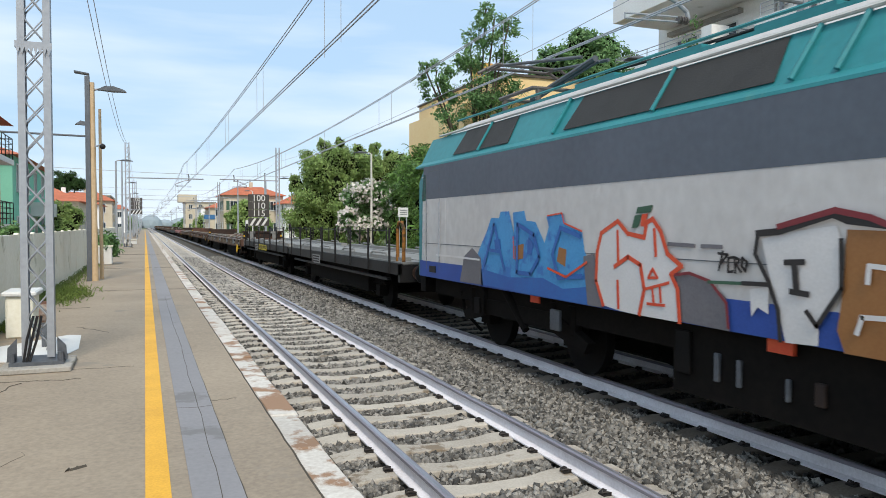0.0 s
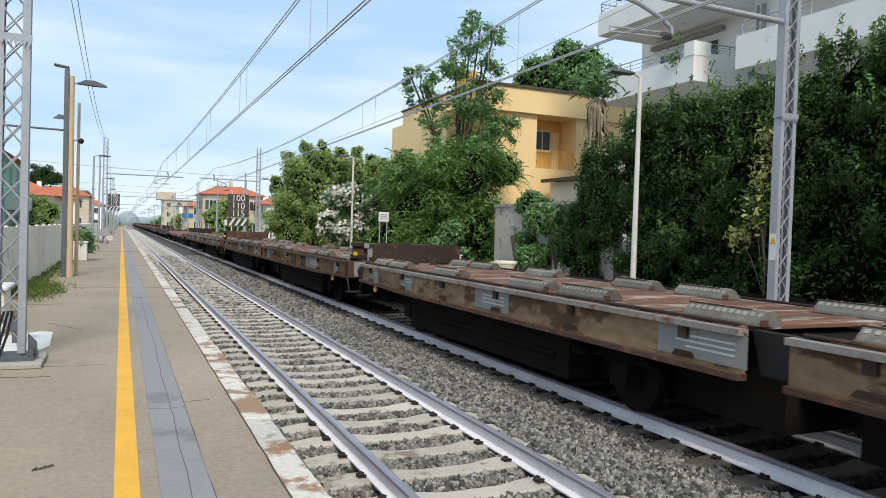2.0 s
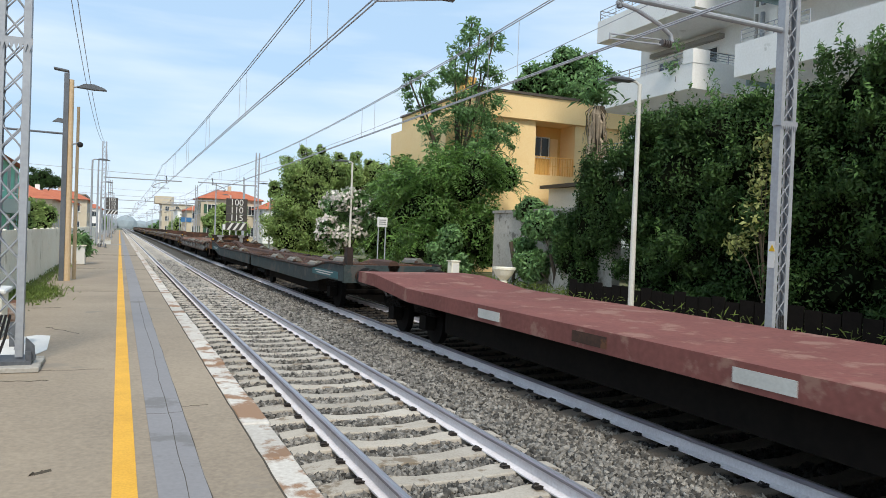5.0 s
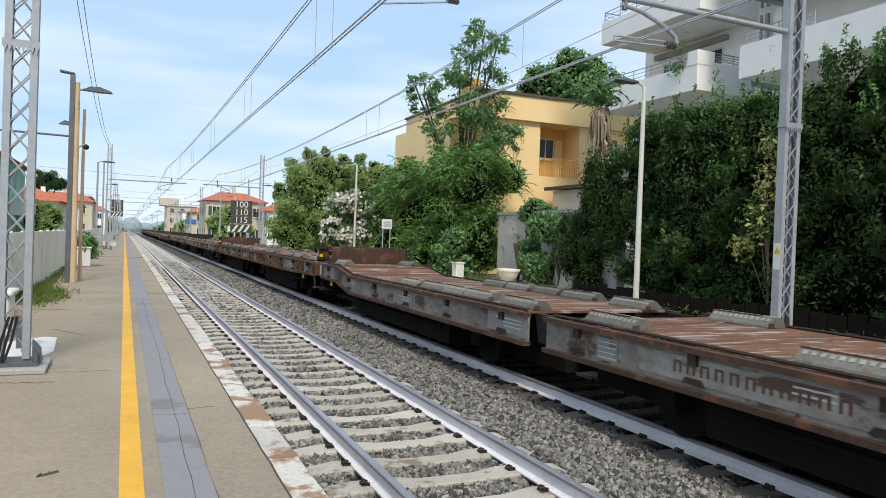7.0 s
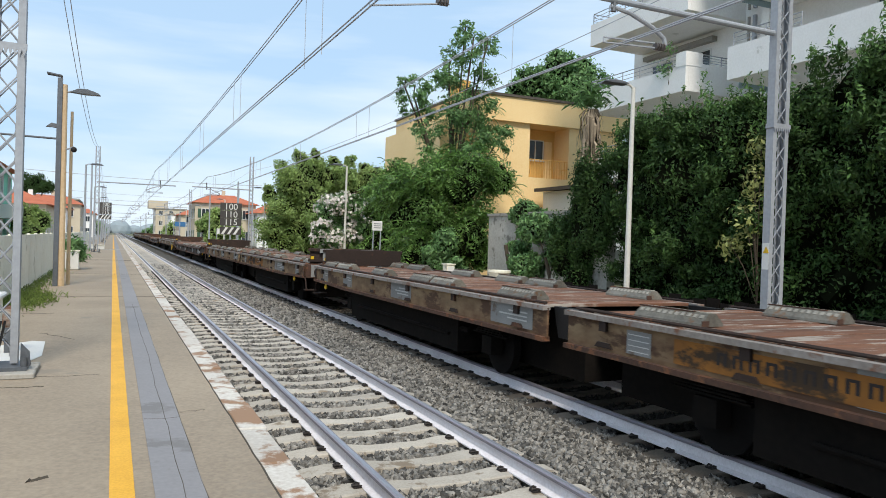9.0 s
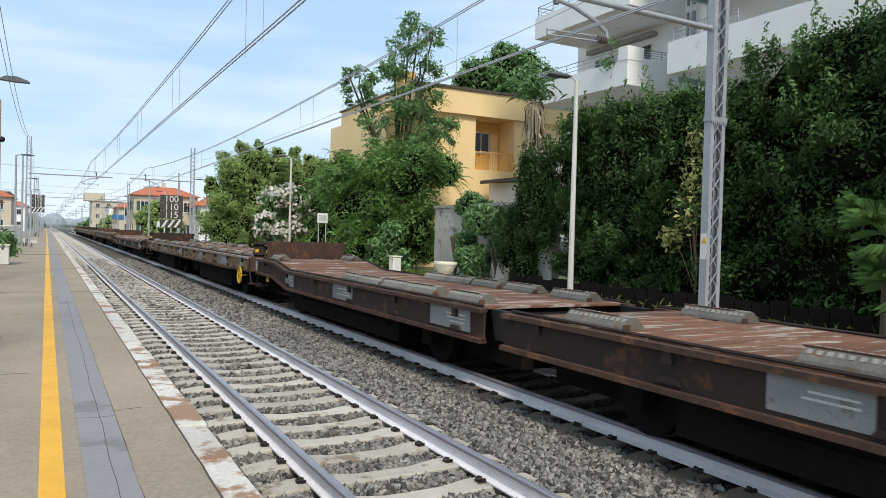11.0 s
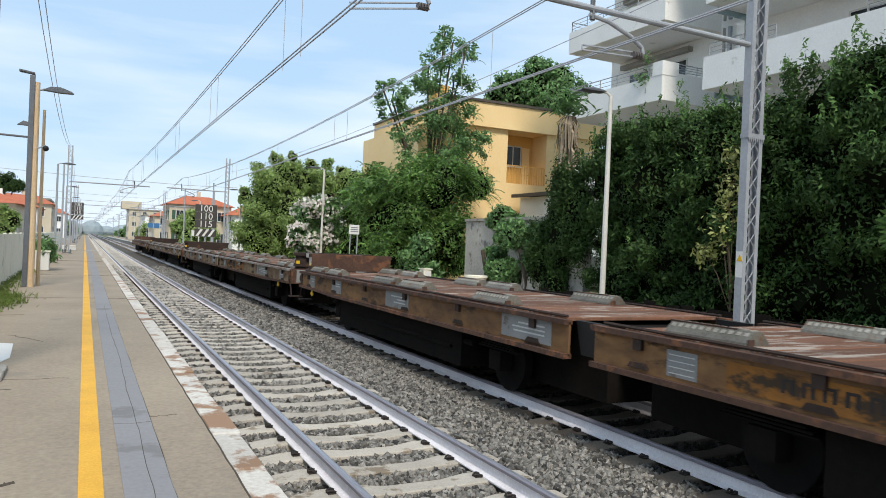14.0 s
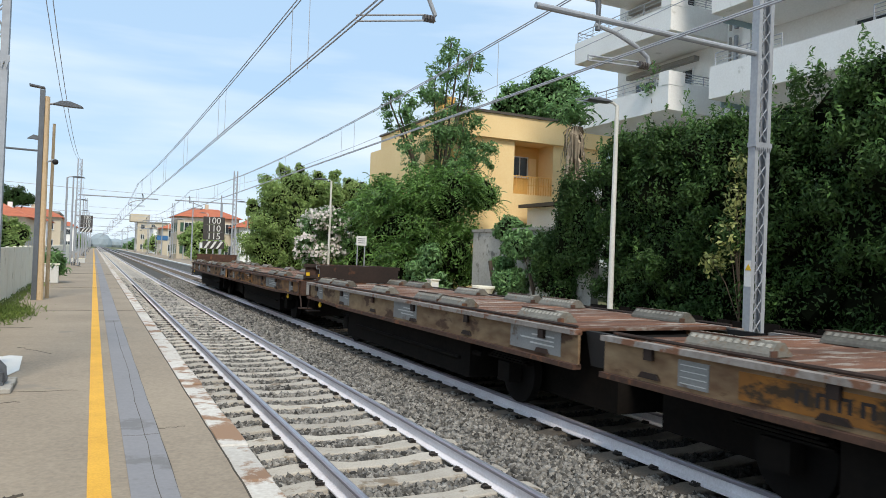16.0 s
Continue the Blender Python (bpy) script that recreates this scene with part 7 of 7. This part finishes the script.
# laurel hedge behind the opposite platform, built in uneven lobes
def hedge(name, label, y0, y1, tops, n, size, material, x=11.0, seed=0, extra=()):
    r = random.Random(seed)
    blobs = []
    y = y0
    while y < y1:
        t = (y - y0) / (y1 - y0) * (len(tops) - 1)
        i = min(int(t), len(tops) - 2)
        top = tops[i] + (tops[i + 1] - tops[i]) * (t - i)
        z = 0.65
        while z < top - 0.5:
            rad = r.uniform(0.75, 1.1)
            blobs.append((x + r.uniform(-0.3, 0.3) + 0.15 - 0.05 * z, y + r.uniform(-0.3, 0.3), z, rad * 1.35, rad, rad))
            z += r.uniform(0.65, 0.95)
        blobs.append((x - 0.1, y, top - 0.55, 1.1, 0.8, 0.65 + r.uniform(0, 0.35)))
        y += r.uniform(0.75, 1.0)
    ob = thing(name, label, "hedge")
    # added near-black lumps stand for the shade inside the hedge
    part("shade_core", lumps(bmesh.new(), blobs, 0.62, seed), CORE, ob)
    for k in range(int((y1 - y0) / 1.4)):
        yy = y0 + 0.5 + k * 1.4
        part("stem", tube(bmesh.new(), [(x + 0.2, yy, 0.2), (x + 0.1, yy + 0.1, 1.5), (x - 0.3, yy + 0.2, 3.0)], 0.06, 6), BARK, ob)
    small = [b for b in refine(blobs, 5, 0.42, seed) if b[0] < x + 0.4]
    p, d = blob_points(small, n, shell=0.3, gaps=0.4, scale=0.6)
    p2, d2 = blob_points([b[:3] + tuple(v * 0.78 for v in b[3:]) for b in blobs], n // 2, shell=0.06, gaps=1.0)
    p, d = np.concatenate([p, p2]), np.concatenate([d, d2])
    low_part = (p[:, 2] < 2.3 + 0.5 * np.sin(p[:, 1] * 2.1)) & (RNG.random(len(p)) < 0.3)
    keep = ~inside(p, blobs, 0.64) & (p[:, 0] < x + 0.6) & ~low_part
    leaf_mesh("foliage", p[keep], d[keep], size, material, ob, 0.42, 0.1)
    # young shoots that stand up from the lobes
    tp, td = [], []
    for b in small:
        if b[0] < x - 0.2 and b[2] > 1.9 and r.random() < 0.95:
            q = Vector((b[0] - 0.8 * b[3], b[1] + r.uniform(-0.3, 0.3) * b[4], b[2] + 0.3 * b[5]))
            h = r.uniform(0.25, 0.6)
            for s in range(24):
                t = s / 24
                w = 0.09 * (1.15 - t)
                tp.append((q.x + r.gauss(-0.06 * t, w), q.y + r.gauss(0, w), q.z + t * h))
                td.append((r.uniform(-1, 0.1), r.uniform(-1, 0.6), 0.7))
    for b in blobs:
        if b[2] > max(c[2] for c in blobs if abs(c[1] - b[1]) < 0.6) - 0.05:
            for _ in range(5):
                h, ox, oy = r.uniform(0.3, 0.9), r.uniform(-0.8, 0.4), r.uniform(-0.5, 0.5)
                for s in range(22):
                    t = s / 22
                    w = 0.07 * (1.2 - t)
                    tp.append((b[0] + ox + r.gauss(0, w), b[1] + oy + r.gauss(0, w), b[2] + b[5] * 0.7 + t * h))
                    td.append((r.uniform(-1, 0.1), r.uniform(-1, 0.6), 0.7))
    tagged(leaf_mesh("young_growth", np.array(tp), np.array(td), size * 1.05, LEAF_HEDGE, ob, 0.42, -0.7), kind="stuff")
    return ob


hedge("hedge", "tall dense dark green laurel hedge", 11.6, 17.5, (4.9, 5.4, 5.7, 5.5, 5.4, 5.7), 140000, 0.11, LEAF_DARK, seed=1)
hedge("hedge", "tall dark green hedge with climbing shoots", 2.0, 11.3, (8.0, 7.6, 7.0, 6.5, 6.2, 5.6), 165000, 0.11, LEAF_DARK, seed=2)
VAR = [(9.55, 11.35, 4.3, 0.28, 0.3, 0.4), (9.5, 11.45, 3.5, 0.3, 0.3, 0.5), (9.45, 11.6, 2.7, 0.35, 0.4, 0.45), (9.45, 12.0, 2.2, 0.3, 0.4, 0.3)]
tree("climber", "pale variegated climber in the hedge", (9.7, 11.5, 0.35), VAR, 520, 0.12, LEAF_YELLOW, 0.03, gaps=0.6, core=0.0, fine=0, aspect=0.5, category="climber")
tree("sapling", "thin leafy sapling growing out of the balcony", (17.49, 23.4, 8.9), [(17.4, 23.5, 9.5, 0.25, 0.5, 0.5), (17.4, 23.2, 10.1, 0.2, 0.35, 0.3)], 120, 0.16, LEAF_MID, 0.02, core=0.0, fine=0, category="plant")


def fan_palm(x, y, z0, label):
    ob = thing("fan_palm", label, "palm")
    part("trunk", tube(bmesh.new(), [(x, y, 0.2), (x, y, z0)], 0.14, 10), BARK, ob)
    r = random.Random(5)
    for k in range(15):
        a = math.tau * k / 15 + r.uniform(-0.2, 0.2)
        up = r.uniform(-0.35, 1.1)
        d = Vector((math.cos(a) * math.cos(up), math.sin(a) * math.cos(up), math.sin(up)))
        base, hub = Vector((x, y, z0)), Vector((x, y, z0)) + d * r.uniform(0.5, 0.8)
        bm = bmesh.new()
        tube(bm, [base, hub], 0.014, 5)
        side = d.cross(Vector((0, 0, 1))).normalized()
        upv = side.cross(d)
        for j in range(17):
            f = -1.35 + 2.7 * j / 16
            e = d * math.cos(f) + side * math.sin(f)
            w = e.cross(upv).normalized() * 0.022
            L = 0.62 * r.uniform(0.85, 1.1) * (1 - 0.15 * abs(f))
            mid, tip = hub + e * L * 0.6 + upv * 0.02, hub + e * L - Vector((0, 0, 0.10 + 0.12 * r.random()))
            v = [bm.verts.new(c) for c in (hub, mid + w, tip, mid - w)]
            bm.faces.new((v[0], v[1], v[2]))
            bm.faces.new((v[0], v[2], v[3]))
        part("frond", bm, LEAF_HEDGE, ob)
    return ob


tree("shrub", "dark green end of the laurel hedge before the dead palm", (10.2, 18.4, 0.35), [(10.1, 19.3, 1.8, 0.6, 0.7, 1.5), (10.15, 18.5, 2.4, 0.6, 0.8, 1.9), (10.2, 17.8, 3.0, 0.7, 0.8, 2.0), (10.1, 18.6, 1.0, 0.6, 0.7, 0.8)], 22000, 0.10, LEAF_DARK, 0.06, category="bush")
fan_palm(9.2, 6.95, 2.2, "green fan palm in front of the hedge")
fan_palm(9.3, 6.75, 1.3, "low green fan palm in front of the hedge")
ob = thing("dead_palm", "palm trunk wrapped in hanging grey dead fronds", "palm")
px, py = 10.75, 19.2
part("trunk", tube(bmesh.new(), [(px, py, 0.2), (px, py, 4), (px + 0.1, py, 6.4)], 0.17, 10), BARK, ob)
r = random.Random(8)
bm = bmesh.new()
for k in range(170):
    a = r.uniform(0, math.tau)
    z = r.uniform(4.6, 6.5)
    o = Vector((math.cos(a), math.sin(a), 0))
    L = r.uniform(0.5, 1.2)
    s = Vector((px, py, z)) + o * 0.15
    m = s + o * r.uniform(0.06, 0.26) + Vector((0, 0, -L * 0.3))
    e = s + o * r.uniform(0.0, 0.3) + Vector((0, 0, -L))
    w = o.cross(Vector((0, 0, 1))) * r.uniform(0.015, 0.05)
    v = [bm.verts.new(c) for c in (s - w * 0.3, s + w * 0.3, m + w, m - w, e + w * 0.3, e - w * 0.3)]
    bm.faces.new((v[0], v[1], v[2], v[3]))
    bm.faces.new((v[3], v[2], v[4], v[5]))
tagged(part("dead_frond_skirt", bm, DEADLEAF, ob), kind="stuff")
q = np.array([(px + r.gauss(0, 0.3), py + r.gauss(0, 0.3), 6.5 + abs(r.gauss(0, 0.35))) for _ in range(260)])
leaf_mesh("green_tuft", q, np.tile([0, 0, 1.0], (260, 1)), 0.35, LEAF_MID, ob, 0.2)

# weeds and grass along the fence and the far bank
q = np.stack([-4.85 + 0.16 * RNG.normal(size=2600), 12.5 + 38 * RNG.random(2600) ** 1.5, PZ + 0.10 * RNG.random(2600)], 1)
tagged(leaf_mesh("weeds", q, np.tile([0.4, -0.6, 0.4], (2600, 1)), 0.14, GRASS, None, 0.12, -0.9), "dry grass and weeds along the fence", "grass", kind="stuff")
q = np.stack([-4.72 + 0.28 * RNG.normal(size=2400), 18.6 + 0.9 * RNG.normal(size=2400), PZ + 0.12 * RNG.random(2400)], 1)
tagged(leaf_mesh("weeds", q, np.tile([0.4, -0.6, 0.4], (2400, 1)), 0.15, GRASS, None, 0.1, -0.9), "tuft of green grass by the fence", "grass", kind="stuff")
q = np.stack([9.65 + 0.25 * RNG.normal(size=5000), 2 + 60 * RNG.random(5000), 0.45 + 0.25 * RNG.random(5000)], 1)
tagged(leaf_mesh("weeds", q, np.tile([-0.5, -0.5, 0.5], (5000, 1)), 0.2, GRASS, None, 0.12, -0.9), "weeds along the opposite platform", "grass", kind="stuff")
tree("shrub", "spiky green plant in a planter on the platform", (-4.55, 33.6, PZ + 0.7), [(-4.55, 33.6, PZ + 0.95, 0.55, 0.5, 0.4), (-4.3, 33.4, PZ + 0.7, 0.5, 0.5, 0.35)], 900, 0.3, LEAF_MID, 0.04, core=0.5, fine=0, aspect=0.22, category="plant")

# hazy tree line on the horizon
r = random.Random(21)
bm = bmesh.new()
for k in range(60):
    x = -420 + k * 15 + r.uniform(-5, 5)
    bmesh.ops.create_icosphere(bm, subdivisions=2, radius=1.0, matrix=Matrix.LocRotScale((x, 760 + r.uniform(-30, 30), 2.0), None, (r.uniform(9, 16), 10, r.uniform(5, 11))))
tagged(part("backdrop", bm, HAZETREE), "hazy line of distant trees", "backdrop", kind="structure")


def motions():
    """The train runs towards the viewer at a steady speed."""
    times = [0.5 * k for k in range(33)]
    for ob, front in TRAIN:
        walk(ob, [(t, pose(T2, front - SPEED * t, 0)) for t in times])


motions()
